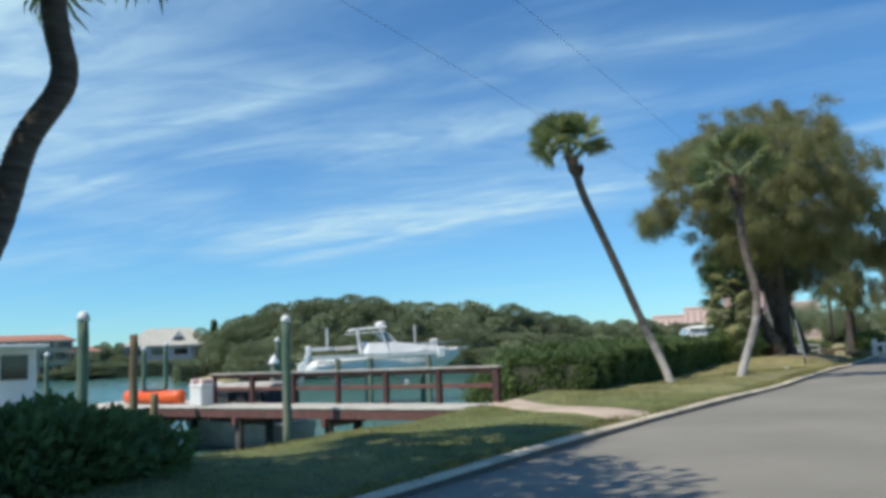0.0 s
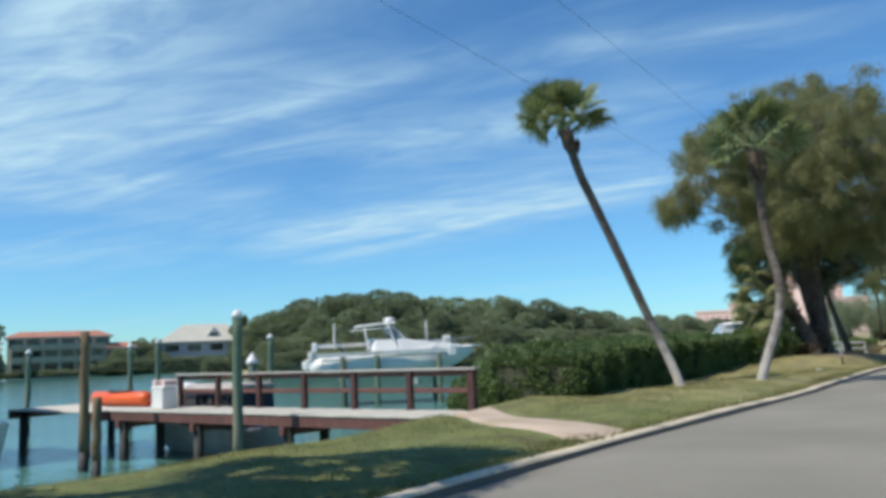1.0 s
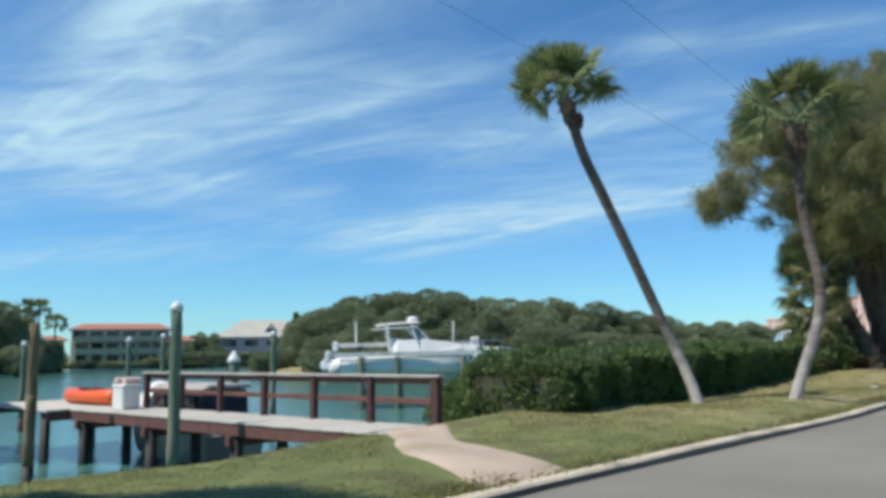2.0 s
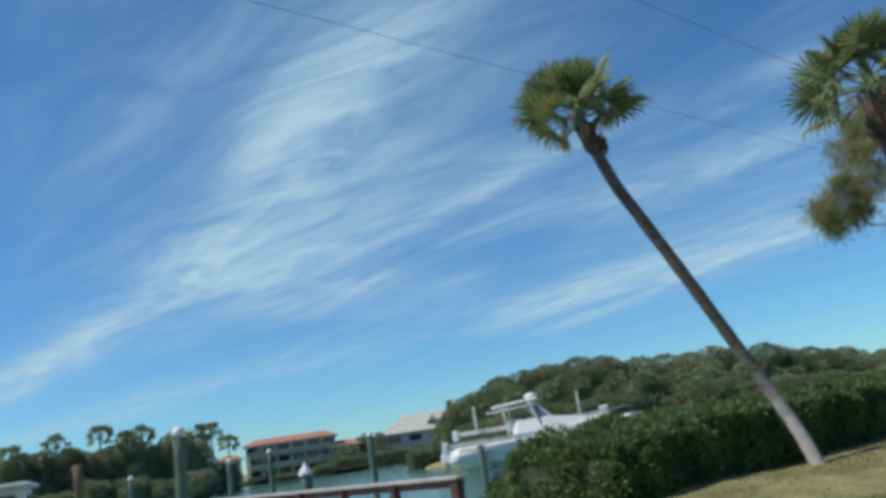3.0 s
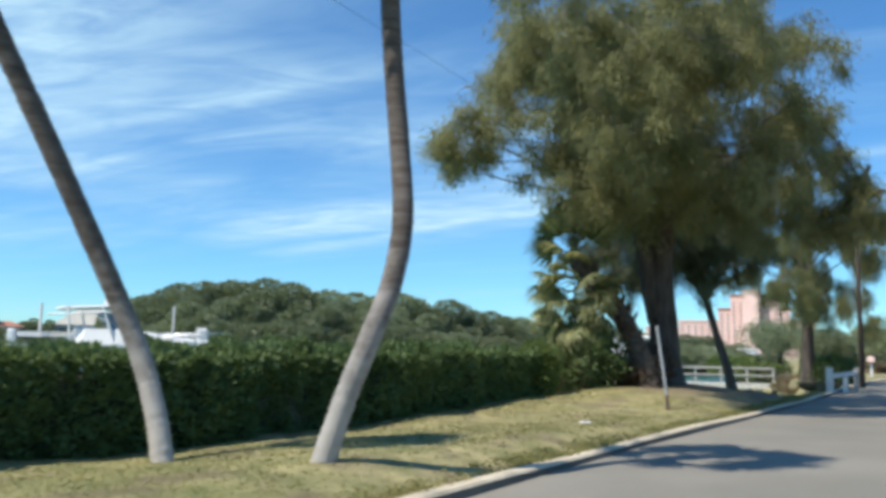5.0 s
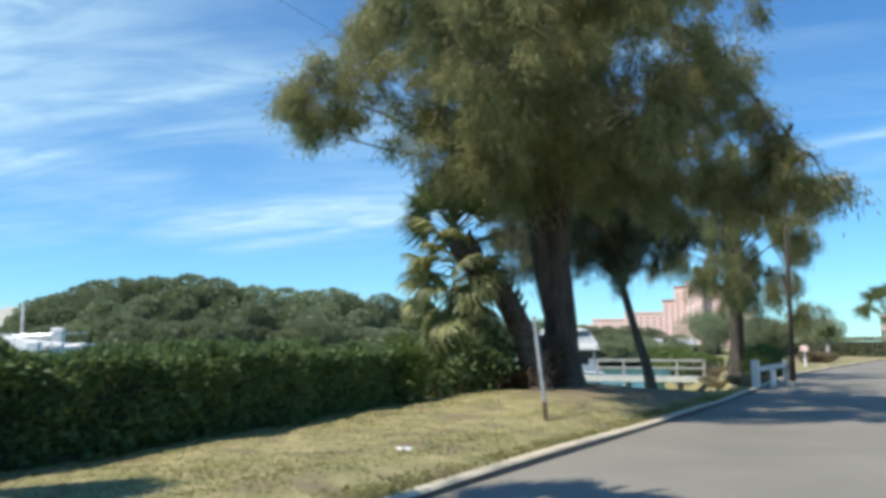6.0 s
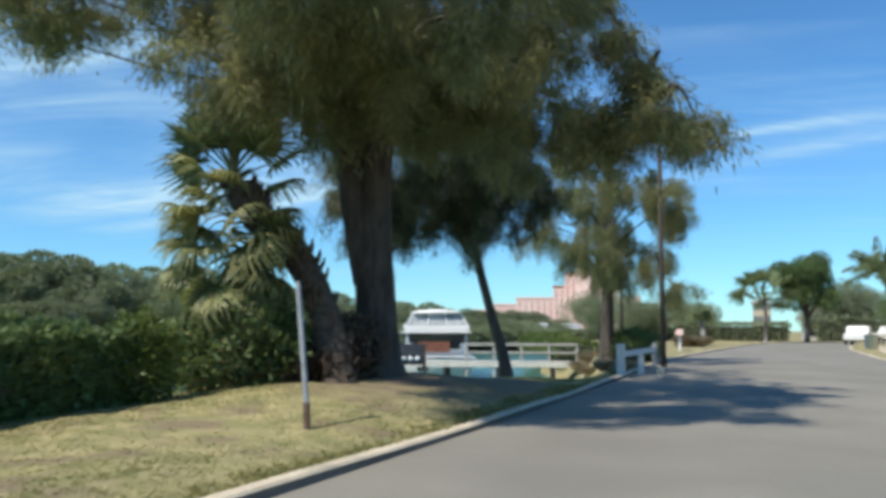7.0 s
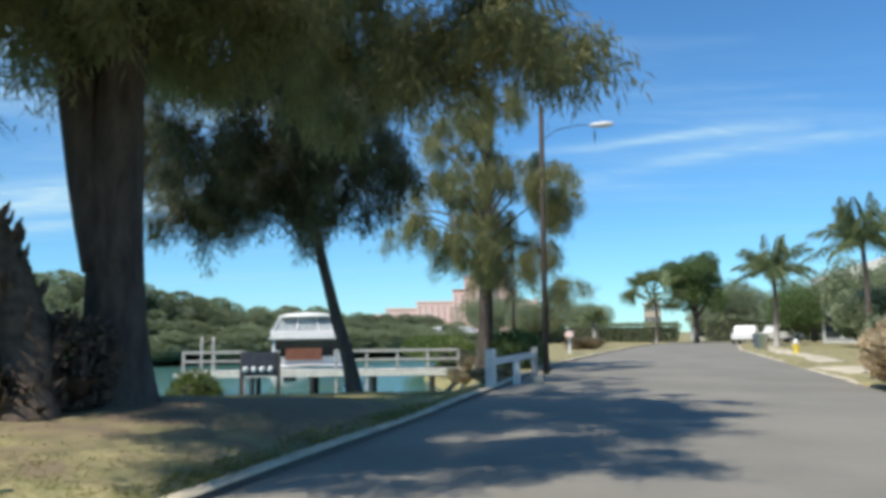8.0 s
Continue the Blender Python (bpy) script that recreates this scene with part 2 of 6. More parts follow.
def water_mat():
    m = bpy.data.materials.new("harbour_water")
    m.use_nodes = True
    t = m.node_tree
    p = t.nodes["Principled BSDF"]
    p.inputs["Base Color"].default_value = (0.085, 0.215, 0.19, 1)
    p.inputs["Roughness"].default_value, p.inputs["IOR"].default_value = 0.12, 1.33
    tcn = t.nodes.new("ShaderNodeTexCoord")
    mp = t.nodes.new("ShaderNodeMapping")
    mp.inputs["Scale"].default_value, mp.inputs["Rotation"].default_value = (1.0, 2.2, 1.0), (0, 0, 0.5)
    t.links.new(tcn.outputs["Object"], mp.inputs[0])
    n = t.nodes.new("ShaderNodeTexNoise")
    n.inputs["Scale"].default_value, n.inputs["Detail"].default_value = 1.3, 4.0
    t.links.new(mp.outputs[0], n.inputs["Vector"])
    bp = t.nodes.new("ShaderNodeBump")
    bp.inputs["Strength"].default_value, bp.inputs["Distance"].default_value = 0.35, 0.12
    t.links.new(n.outputs["Fac"], bp.inputs["Height"])
    t.links.new(bp.outputs[0], p.inputs["Normal"])
    return m


M = {
    "turf": ground_mat(),
    "water": water_mat(),
    "asphalt": surf("asphalt", (0.24, 0.221, 0.176), (0.305, 0.279, 0.224), 0.35, 0.85, 0.35, 90.0, stain=(0.205, 0.19, 0.155), stain_scale=0.3),
    "kerb": surf("kerb_concrete", (0.62, 0.52, 0.37), (0.76, 0.65, 0.47), 1.6, 0.85, 0.3, 40.0, stain=(0.34, 0.3, 0.22), stain_scale=1.3),
    # Shaded copy of the kerb concrete, for the side turned from the sun.
    "kerb_face": surf("shaded_kerb_concrete", (0.10, 0.085, 0.07), (0.17, 0.15, 0.12), 1.6, 0.85, 0.3, 40.0, stretch=(1, 0.3, 1), stain=(0.09, 0.085, 0.075), stain_scale=0.9),
    "sand": surf("sandy_path", (0.50, 0.38, 0.28), (0.61, 0.48, 0.36), 1.2, 0.95, 0.4, 50.0, stain=(0.38, 0.31, 0.2)),
    "trunk": trunk_mat(),
    "boots": surf("palm_boot_fibre", (0.075, 0.055, 0.042), (0.15, 0.112, 0.08), 8.0, 0.95, 0.8, 40.0),
    "bark": surf("casuarina_bark", (0.055, 0.043, 0.036), (0.12, 0.098, 0.08), 5.0, 0.95, 0.9, 22.0, stretch=(1, 1, 0.3)),
    "branch": surf("grey_branch", (0.19, 0.17, 0.145), (0.29, 0.26, 0.225), 5.0, 0.9, 0.5, 40.0),
    "palm_leaf": leafy("palm_leaf", (0.085, 0.125, 0.06), (0.25, 0.29, 0.14), (0.3, 0.34, 0.12), 0.25, 0.34),
    "palm_pale": leafy("pale_palm_leaf", (0.13, 0.16, 0.065), (0.36, 0.34, 0.16), (0.32, 0.33, 0.1), 0.3, 0.45),
    "palm_dry": leafy("dry_palm_leaf", (0.26, 0.21, 0.10), (0.40, 0.33, 0.18), (0.3, 0.24, 0.1), 0.2, 0.7),
    "needle": leafy("casuarina_foliage", (0.125, 0.145, 0.072), (0.37, 0.345, 0.155), (0.46, 0.44, 0.20), 0.42, 0.75, clump=1.9),
    # Darker copy of needle: the great tree's shade is put into the colour.
    "needle_shaded": leafy("shaded_casuarina_foliage", (0.08, 0.092, 0.06), (0.21, 0.205, 0.115), (0.2, 0.2, 0.1), 0.14, 0.75, clump=1.6),
    "hedge_leaf": leafy("hedge_leaf", (0.06, 0.10, 0.04), (0.15, 0.21, 0.075), (0.2, 0.27, 0.08), 0.3, 0.6),
    "bush_leaf": leafy("bush_leaf", (0.07, 0.11, 0.03), (0.15, 0.19, 0.05), (0.2, 0.25, 0.05), 0.28, 0.45),
    "grove_leaf": leafy("mangrove_leaf", (0.145, 0.185, 0.11), (0.285, 0.315, 0.19), (0.24, 0.28, 0.11), 0.28, 0.6, 0.25),
    # Near-black tone that stands for the shade inside hedges and shrubs.
    "dark_core": surf("painted_inner_shade", (0.05, 0.058, 0.032), (0.08, 0.085, 0.05), 4.0, 1.0, 0.3),
    "dry_grass": leafy("dry_grass", (0.46, 0.36, 0.23), (0.66, 0.54, 0.36), (0.58, 0.46, 0.28), 0.45, 0.8),
    "blade": leafy("grass_blade", (0.19, 0.205, 0.07), (0.44, 0.38, 0.17), (0.42, 0.39, 0.14), 0.36, 0.8, clump=1.1),
    "pile_green": surf("treated_green_pile", (0.10, 0.155, 0.105), (0.17, 0.235, 0.165), 4.0, 0.8, 0.5, 30.0, stretch=(1, 1, 0.2), stain=(0.22, 0.2, 0.14), stain_scale=1.5),
    "pile_brown": surf("weathered_brown_pile", (0.14, 0.095, 0.05), (0.27, 0.19, 0.10), 4.0, 0.85, 0.5, 30.0, stretch=(1, 1, 0.2)),
    "pile_wet": surf("wet_pile_foot", (0.02, 0.022, 0.02), (0.045, 0.045, 0.038), 6.0, 0.6, 0.4),
    "cap": surf("white_pile_cap", (0.74, 0.74, 0.72), (0.82, 0.82, 0.8), 4.0, 0.5, 0.05),
    "deck": surf("grey_deck_board", (0.58, 0.54, 0.46), (0.72, 0.68, 0.58), 3.0, 0.85, 0.4, 40.0, stretch=(1, 8, 1), vary=0.12),
    "deck_red": surf("red_stained_timber", (0.125, 0.05, 0.042), (0.20, 0.085, 0.068), 4.0, 0.75, 0.3, 40.0, stretch=(4, 4, 1), stain=(0.10, 0.05, 0.04)),
    "rail_dark": surf("dark_maroon_timber", (0.055, 0.026, 0.024), (0.10, 0.045, 0.038), 4.0, 0.8, 0.3, 40.0, stretch=(4, 4, 1)),
    "rail_top": surf("faded_rail_cap", (0.40, 0.37, 0.33), (0.52, 0.48, 0.43), 3.0, 0.8, 0.3, 40.0),
    "white": surf("white_gelcoat", (0.82, 0.81, 0.77), (0.87, 0.86, 0.82), 1.5, 0.4, 0.0, spec=0.35),
    "white_paint": surf("white_painted_timber", (0.70, 0.69, 0.65), (0.80, 0.79, 0.75), 3.0, 0.6, 0.15, stain=(0.45, 0.42, 0.36), stain_scale=2.0),
    "alu": surf("brushed_aluminium", (0.62, 0.63, 0.64), (0.72, 0.73, 0.74), 3.0, 0.35, 0.05, metal=0.7),
    "galv": surf("galvanised_post", (0.33, 0.34, 0.33), (0.45, 0.46, 0.45), 6.0, 0.5, 0.1, metal=0.4),
    "rust": surf("rusted_foot", (0.11, 0.07, 0.05), (0.17, 0.11, 0.075), 9.0, 0.9, 0.4),
    "glass": glass_dark("tinted_glass"),
    "orange": surf("orange_plastic", (0.80, 0.105, 0.02), (0.88, 0.15, 0.03), 2.0, 0.4, 0.02),
    "stucco": surf("cream_stucco", (0.48, 0.39, 0.27), (0.58, 0.48, 0.34), 1.2, 0.9, 0.1),
    "stucco_white": surf("pale_stucco", (0.62, 0.62, 0.6), (0.72, 0.71, 0.68), 1.2, 0.9, 0.1),
    "blue_wall": surf("blue_grey_siding", (0.33, 0.40, 0.47), (0.40, 0.47, 0.54), 1.2, 0.8, 0.1),
    "pink": surf("pink_stucco", (0.86, 0.60, 0.53), (0.90, 0.67, 0.60), 0.05, 0.9, 0.0, 2.0),
    "roof_red": surf("red_tile_roof", (0.42, 0.17, 0.10), (0.52, 0.23, 0.15), 1.0, 0.85, 0.3, 10.0),
    "roof_grey": surf("pale_grey_roof", (0.50, 0.48, 0.40), (0.60, 0.57, 0.48), 1.0, 0.85, 0.2, 10.0),
    "pole_wood": surf("utility_pole_wood", (0.05, 0.04, 0.032), (0.09, 0.072, 0.058), 4.0, 0.9, 0.4, stretch=(1, 1, 0.2)),
    "far_pane": surf("shaded_far_pane", (0.40, 0.28, 0.27), (0.50, 0.36, 0.34), 0.5, 0.4, 0.0),
    "cable": surf("weathered_cable", (0.06, 0.065, 0.07), (0.1, 0.105, 0.11), 4.0, 0.7, 0.05),
    "red_paint": surf("faded_red_paint", (0.42, 0.05, 0.05), (0.55, 0.09, 0.08), 4.0, 0.6, 0.05),
    "black": surf("black_rubber", (0.015, 0.015, 0.016), (0.03, 0.03, 0.03), 4.0, 0.6, 0.05),
    "yellow": surf("yellow_paint", (0.75, 0.56, 0.05), (0.8, 0.62, 0.08), 4.0, 0.5, 0.05),
    "teak": surf("varnished_teak", (0.40, 0.13, 0.07), (0.50, 0.19, 0.10), 4.0, 0.4, 0.05),
    "canvas": surf("dark_canvas", (0.03, 0.035, 0.05), (0.05, 0.055, 0.07), 4.0, 0.9, 0.1),
    "curtain": surf("clear_vinyl_curtain", (0.26, 0.29, 0.30), (0.55, 0.57, 0.55), 2.5, 0.25, 0.05, stretch=(1, 1, 0.3)),
    "hull_blue": surf("hull_bottom_paint", (0.10, 0.14, 0.2), (0.14, 0.18, 0.24), 2.0, 0.6, 0.05),
}

# ---- building helpers ----
class Geo:
    """Collects polygons for one mesh."""

    def __init__(self):
        self.v, self.f = [], []

    def add(self, vs, fs):
        k = len(self.v)
        self.v += [tuple(p) for p in vs]
        self.f += [tuple(i + k for i in q) for q in fs]
        return self

    def box(self, c, s, rz=0.0, m=None):
        hx, hy, hz_ = s[0] / 2, s[1] / 2, s[2] / 2
        ca, sa = math.cos(radians(rz)), math.sin(radians(rz))
        vs = []
        for x, y, z in ((-1, -1, -1), (1, -1, -1), (1, 1, -1), (-1, 1, -1), (-1, -1, 1), (1, -1, 1), (1, 1, 1), (-1, 1, 1)):
            px, py, pz = x * hx, y * hy, z * hz_
            vs.append(Vector((c[0] + px * ca - py * sa, c[1] + px * sa + py * ca, c[2] + pz)))
        if m:
            vs = [m @ p for p in vs]
        return self.add(vs, ((0, 3, 2, 1), (4, 5, 6, 7), (0, 1, 5, 4), (1, 2, 6, 5), (2, 3, 7, 6), (3, 0, 4, 7)))

    def beam(self, a, b, w, h, up=(0, 0, 1)):
        """A square bar from a to b, w across and h in the up direction."""
        a, b = Vector(a), Vector(b)
        d = (b - a).normalized()
        side = d.cross(Vector(up))
        side = side.normalized() if side.length > 1e-4 else Vector((1, 0, 0))
        upv = side.cross(d).normalized()
        vs = [p + side * (sx * w / 2) + upv * (sz * h / 2) for p in (a, b) for sx, sz in ((-1, -1), (1, -1), (1, 1), (-1, 1))]
        return self.add(vs, ((0, 1, 2, 3), (7, 6, 5, 4), (0, 4, 5, 1), (1, 5, 6, 2), (2, 6, 7, 3), (3, 7, 4, 0)))

    def tube(self, pts, radii, n=10, caps=True):
        pts = [Vector(p) for p in pts]
        if isinstance(radii, (int, float)):
            radii = [radii] * len(pts)
        vs, fs = [], []
        ref = Vector((0, 0, 1)) if abs((pts[-1] - pts[0]).normalized().z) < 0.9 else Vector((1, 0, 0))
        for i, p in enumerate(pts):
            d = (pts[min(i + 1, len(pts) - 1)] - pts[max(i - 1, 0)]).normalized()
            a = d.cross(ref).normalized()
            b = d.cross(a).normalized()
            for j in range(n):
                w = 2 * math.pi * j / n
                vs.append(p + (a * math.cos(w) + b * math.sin(w)) * radii[i])
        for i in range(len(pts) - 1):
            for j in range(n):
                k = (j + 1) % n
                fs.append((i * n + j, i * n + k, (i + 1) * n + k, (i + 1) * n + j))
        if caps:
            fs.append(tuple(range(n - 1, -1, -1)))
            fs.append(tuple((len(pts) - 1) * n + j for j in range(n)))
        return self.add(vs, fs)

    def loft(self, rings, close=True, caps=True):
        n = len(rings[0])
        vs = [p for r in rings for p in r]
        fs = []
        for i in range(len(rings) - 1):
            for j in range(n if close else n - 1):
                k = (j + 1) % n
                fs.append((i * n + j, i * n + k, (i + 1) * n + k, (i + 1) * n + j))
        if caps:
            fs.append(tuple(range(n - 1, -1, -1)))
            fs.append(tuple((len(rings) - 1) * n + j for j in range(n)))
        return self.add(vs, fs)

    def ball(self, c, r, nu=10, nv=6, squash=(1, 1, 1)):
        rings = []
        for i in range(nv + 1):
            w = -math.pi / 2 + math.pi * i / nv
            rr = max(math.cos(w), 0.02) * r
            rings.append([(c[0] + rr * math.cos(2 * math.pi * j / nu) * squash[0], c[1] + rr * math.sin(2 * math.pi * j / nu) * squash[1], c[2] + r * math.sin(w) * squash[2]) for j in range(nu)])
        return self.loft(rings)

    def move(self, m):
        self.v = [tuple(m @ Vector(p)) for p in self.v]
        return self

    def mesh(self, name, mat, smooth=False, bevel=0.0):
        me = bpy.data.meshes.new(name)
        me.from_pydata(self.v, [], self.f)
        me.materials.append(M[mat] if isinstance(mat, str) else mat)
        bm = bmesh.new()
        bm.from_mesh(me)
        bmesh.ops.recalc_face_normals(bm, faces=bm.faces)
        if bevel:
            edges = [e for e in bm.edges if len(e.link_faces) == 2 and e.calc_face_angle(0) > 0.6]
            bmesh.ops.bevel(bm, geom=edges, offset=bevel, segments=1, affect="EDGES", clamp_overlap=True)
        bm.to_mesh(me)
        bm.free()
        if smooth:
            me.polygons.foreach_set("use_smooth", [True] * len(me.polygons))
        me.update()
        return me


def part(name, geo, mat, parent=None, label="", smooth=False, bevel=0.0):
    """Links a Geo, or a mesh that is ready, as one object under its thing."""
    me = geo.mesh(name, mat, smooth, bevel) if isinstance(geo, Geo) else geo
    ob = new(name, me)
    if parent is not None:
        ob.parent = parent
    return tagged(ob, label=label)


def thing(name, label, category, at=(0, 0, 0), rz=0.0, group="", kind=""):
    ob = new(name)
    ob.empty_display_size = 0.2
    ob.matrix_basis = pose(at[0], at[1], at[2], 0, 0, rz)
    return tagged(ob, label, category, group, kind)


def structure(name, geo, mat, label, category, smooth=False, bevel=0.0):
    return tagged(part(name, geo, mat, None, "", smooth, bevel), label, category, kind="structure")


def tri_mesh(name, v, f, mat):
    """A mesh from arrays: v (n, 3), f (m, 3)."""
    me = bpy.data.meshes.new(name)
    v, f = np.asarray(v, dtype=np.float32), np.asarray(f, dtype=np.int32)
    me.vertices.add(len(v))
    me.vertices.foreach_set("co", v.ravel())
    me.loops.add(f.size)
    me.loops.foreach_set("vertex_index", f.ravel())
    me.polygons.add(len(f))
    me.polygons.foreach_set("loop_start", np.arange(0, f.size, 3, dtype=np.int32))
    me.materials.append(M[mat])
    me.update(calc_edges=True)
    me.validate()
    return me


def unit(a):
    return a / np.maximum(np.linalg.norm(a, axis=1, keepdims=True), 1e-6)


def leaf_arrays(p, d, length, width, rng, bend=0.0):
    """Pointed leaves from p along d: a rhomb each, its tip bent down by bend of its length."""
    n = len(p)
    length, width = np.broadcast_to(length, (n,))[:, None], np.broadcast_to(width, (n,))[:, None]
    d = unit(d)
    side = unit(np.cross(d, unit(rng.normal(size=(n, 3)))))
    mid = p + d * length * 0.45
    tip = p + d * length
    tip[:, 2:3] -= bend * length
    v = np.stack([p, mid + side * width / 2, tip, mid - side * width / 2], 1).reshape(-1, 3)
    k = np.arange(n)[:, None] * 4
    f = np.concatenate([k + [0, 1, 2], k + [0, 2, 3]])
    return v, f


def in_ball(rng, n, inner=0.0):
    d = unit(rng.normal(size=(n, 3)))
    r = (inner ** 3 + (1 - inner ** 3) * rng.random((n, 1))) ** (1 / 3)
    return d * r


# ---- ground, water, road ----
WATER_Z, ROAD_Z = -1.5, -0.085
BASIN = np.array([(-9.0, -60), (-8.6, 4), (-8.9, 10), (-9.3, 17), (-10.2, 20), (-10.4, 34), (-9.8, 41), (-7.6, 45.5), (-5.6, 47.6), (-5.2, 50.5), (-7.4, 57),
                  (-8.6, 64), (-13, 75), (-17, 92), (-24, 150), (-34, 150), (-40, 112), (-51, 91), (-64, 79), (-84, 70), (-134, 113), (-150, 96),
                  (-152, 72), (-128, 52), (-112, 36), (-98, 0), (-92, -60)])


def edge_x(y, side):
    """The road's left and right edges."""
    if side < 0:
        return np.interp(y, [-80, 0, 12, 17, 21, 27, 34, 38, 45, 58, 75, 96, 112, 124], [-4.2, -4.25, -4.3, -4.05, -3.88, -3.96, -3.8, -3.75, -3.82, -4.1, -3.2, -1.5, 0.3, 2.0])
    return np.interp(y, [-80, 0, 46, 56, 70, 84, 98, 112], [3.9, 3.9, 3.95, 4.25, 4.7, 5.15, 6.4, 8.6])


def basin_depth(x, y):
    """How far inside the harbour a point lies (outside: minus), in metres."""
    inside = np.zeros(x.shape, bool)
    best = np.full(x.shape, 1e9)
    n = len(BASIN)
    for i in range(n):
        (x0, y0), (x1, y1) = BASIN[i], BASIN[(i + 1) % n]
        ex, ey = x1 - x0, y1 - y0
        t = np.clip(((x - x0) * ex + (y - y0) * ey) / (ex * ex + ey * ey), 0, 1)
        best = np.minimum(best, np.hypot(x - x0 - t * ex, y - y0 - t * ey))
        hit = ((y0 > y) != (y1 > y)) & (x < ex * (y - y0) / (ey if abs(ey) > 1e-9 else 1e-9) + x0)
        inside ^= hit
    return np.where(inside, best, -best)


def ground_z(x, y):
    x, y = np.asarray(x, float), np.asarray(y, float)
    z = 0.05 * np.sin(x * 0.7 + 1.3) * np.sin(y * 0.45) + 0.02 * np.sin(y * 1.7 + x)
    z = z + 0.40 * np.exp(-((x + 6.9) ** 2 / 7 + (y - 37.0) ** 2 / 18)) + 0.10 * np.exp(-((x + 5.2) ** 2 / 3 + (y - 24) ** 2 / 60))
    z = z - 0.14 * np.clip((y - 40) / 6, 0, 1) * np.clip((60 - y) / 8, 0, 1) + 0.0
    near = np.clip((edge_x(y, -1) - 0.2 - x) / 0.9, 0, 1)
    z = np.where(x < 0, z * near - 0.035 * (1 - near), z)
    d = basin_depth(x, y)
    far = np.clip((np.hypot(x + 5, y - 30) - 50) / 30, 0, 1) * (x < -20)
    z = z - 0.6 * far
    t = np.clip((d + 0.7) / 2.4, 0, 1)
    z = z * (1 - t) - 2.6 * t - 0.9 * np.clip((d - 1.7) / 4, 0, 1)
    road = (x > edge_x(y, -1) - 0.16) & (x < edge_x(y, 1) + 0.14) & (y < 124)
    cross = (x > 0) & (x < 70) & (y > 112) & (y < 122)
    return np.where(road | cross, ROAD_Z - 0.25, z)


def axis(fine, far):
    out, step = [fine[-1]], 1.0
    while out[-1] < far:
        out.append(out[-1] + step)
        step *= 1.22
    return out[1:]


def build_ground():
    xs = np.arange(-16, 6.01, 0.3)
    ys = np.arange(-6, 66.01, 0.4)
    xs = np.concatenate([np.array([-16 - (a - 16) for a in axis([16], 2600)])[::-1], xs, axis([6], 2600)])
    mid_l = np.arange(-130, -16, 3.0)
    xs = np.unique(np.concatenate([xs, mid_l]))
    ys = np.concatenate([np.array([-6 - (a - 6) for a in axis([6], 2600)])[::-1], ys, np.arange(67, 165, 2.0), axis([165], 2600)])
    ys = np.unique(ys)
    gx, gy = np.meshgrid(xs, ys)
    gz = ground_z(gx, gy)
    v = np.stack([gx, gy, gz], -1).reshape(-1, 3)
    nx, ny = len(xs), len(ys)
    i, j = np.meshgrid(np.arange(nx - 1), np.arange(ny - 1))
    a = (j * nx + i).ravel()
    f = np.concatenate([np.stack([a, a + 1, a + nx + 1], 1), np.stack([a, a + nx + 1, a + nx], 1)])
    me = tri_mesh("ground", v, f, "turf")
    me.polygons.foreach_set("use_smooth", [True] * len(me.polygons))
    tagged(new("ground", me), "dry green and straw-coloured mown turf sloping to the harbour", "lawn", kind="structure")


build_ground()
structure("water", Geo().box((-300, 100, WATER_Z - 0.5), (760, 900, 1.0)), "water", "calm turquoise harbour water with small ripples", "water")


def build_road():
    ys = np.concatenate([np.arange(-80, 110, 1.0), np.arange(110, 125, 1.0)])
    g = Geo()
    rings = []
    for y in ys:
        l, r = float(edge_x(y, -1)), float(edge_x(y, 1))
        row = []
        for k in range(9):
            u = k / 8
            row.append((l + (r - l) * u, float(y), ROAD_Z + 0.06 * (1 - (2 * u - 1) ** 2)))
        rings.append(row)
    g.loft(rings, close=False, caps=False)
    g.box((40, 117, ROAD_Z - 0.02), (64, 10.4, 0.06))
    structure("road", g, "asphalt", "sun-bleached grey asphalt street, slightly cambered", "road", smooth=True)
    for side, name in ((-1, "kerb_left"), (1, "kerb_right")):
        rings, face = [], []
        for y in np.arange(-80, 113.1, 1.0):
            x = float(edge_x(y, side))
            top = 0.0 + 0.010 * math.sin(y * 0.9)
            low = 0.0 if side < 0 else (0.13 if 56 < y < 63 or 40 < y < 50 else 0.06)
            o = side
            rings.append([(x + o * 0.15, float(y), ROAD_Z - 0.25), (x + o * 0.15, float(y), top - low), (x + o * 0.015, float(y), top - low), (x - o * 0.012, float(y), top - 0.022 - low)])
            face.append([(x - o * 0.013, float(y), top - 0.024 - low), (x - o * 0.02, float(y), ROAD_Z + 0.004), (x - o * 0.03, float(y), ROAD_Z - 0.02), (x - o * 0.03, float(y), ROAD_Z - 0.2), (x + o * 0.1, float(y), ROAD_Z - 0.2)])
        kb = structure(name, Geo().loft(rings), "kerb", "worn pale concrete kerb along the turf", "kerb")
        # Road-side face as its own part, with the shade in its colour.
        part("kerb_face", Geo().loft(face), "kerb_face", kb, "kerb face with its shade painted dark")


build_road()


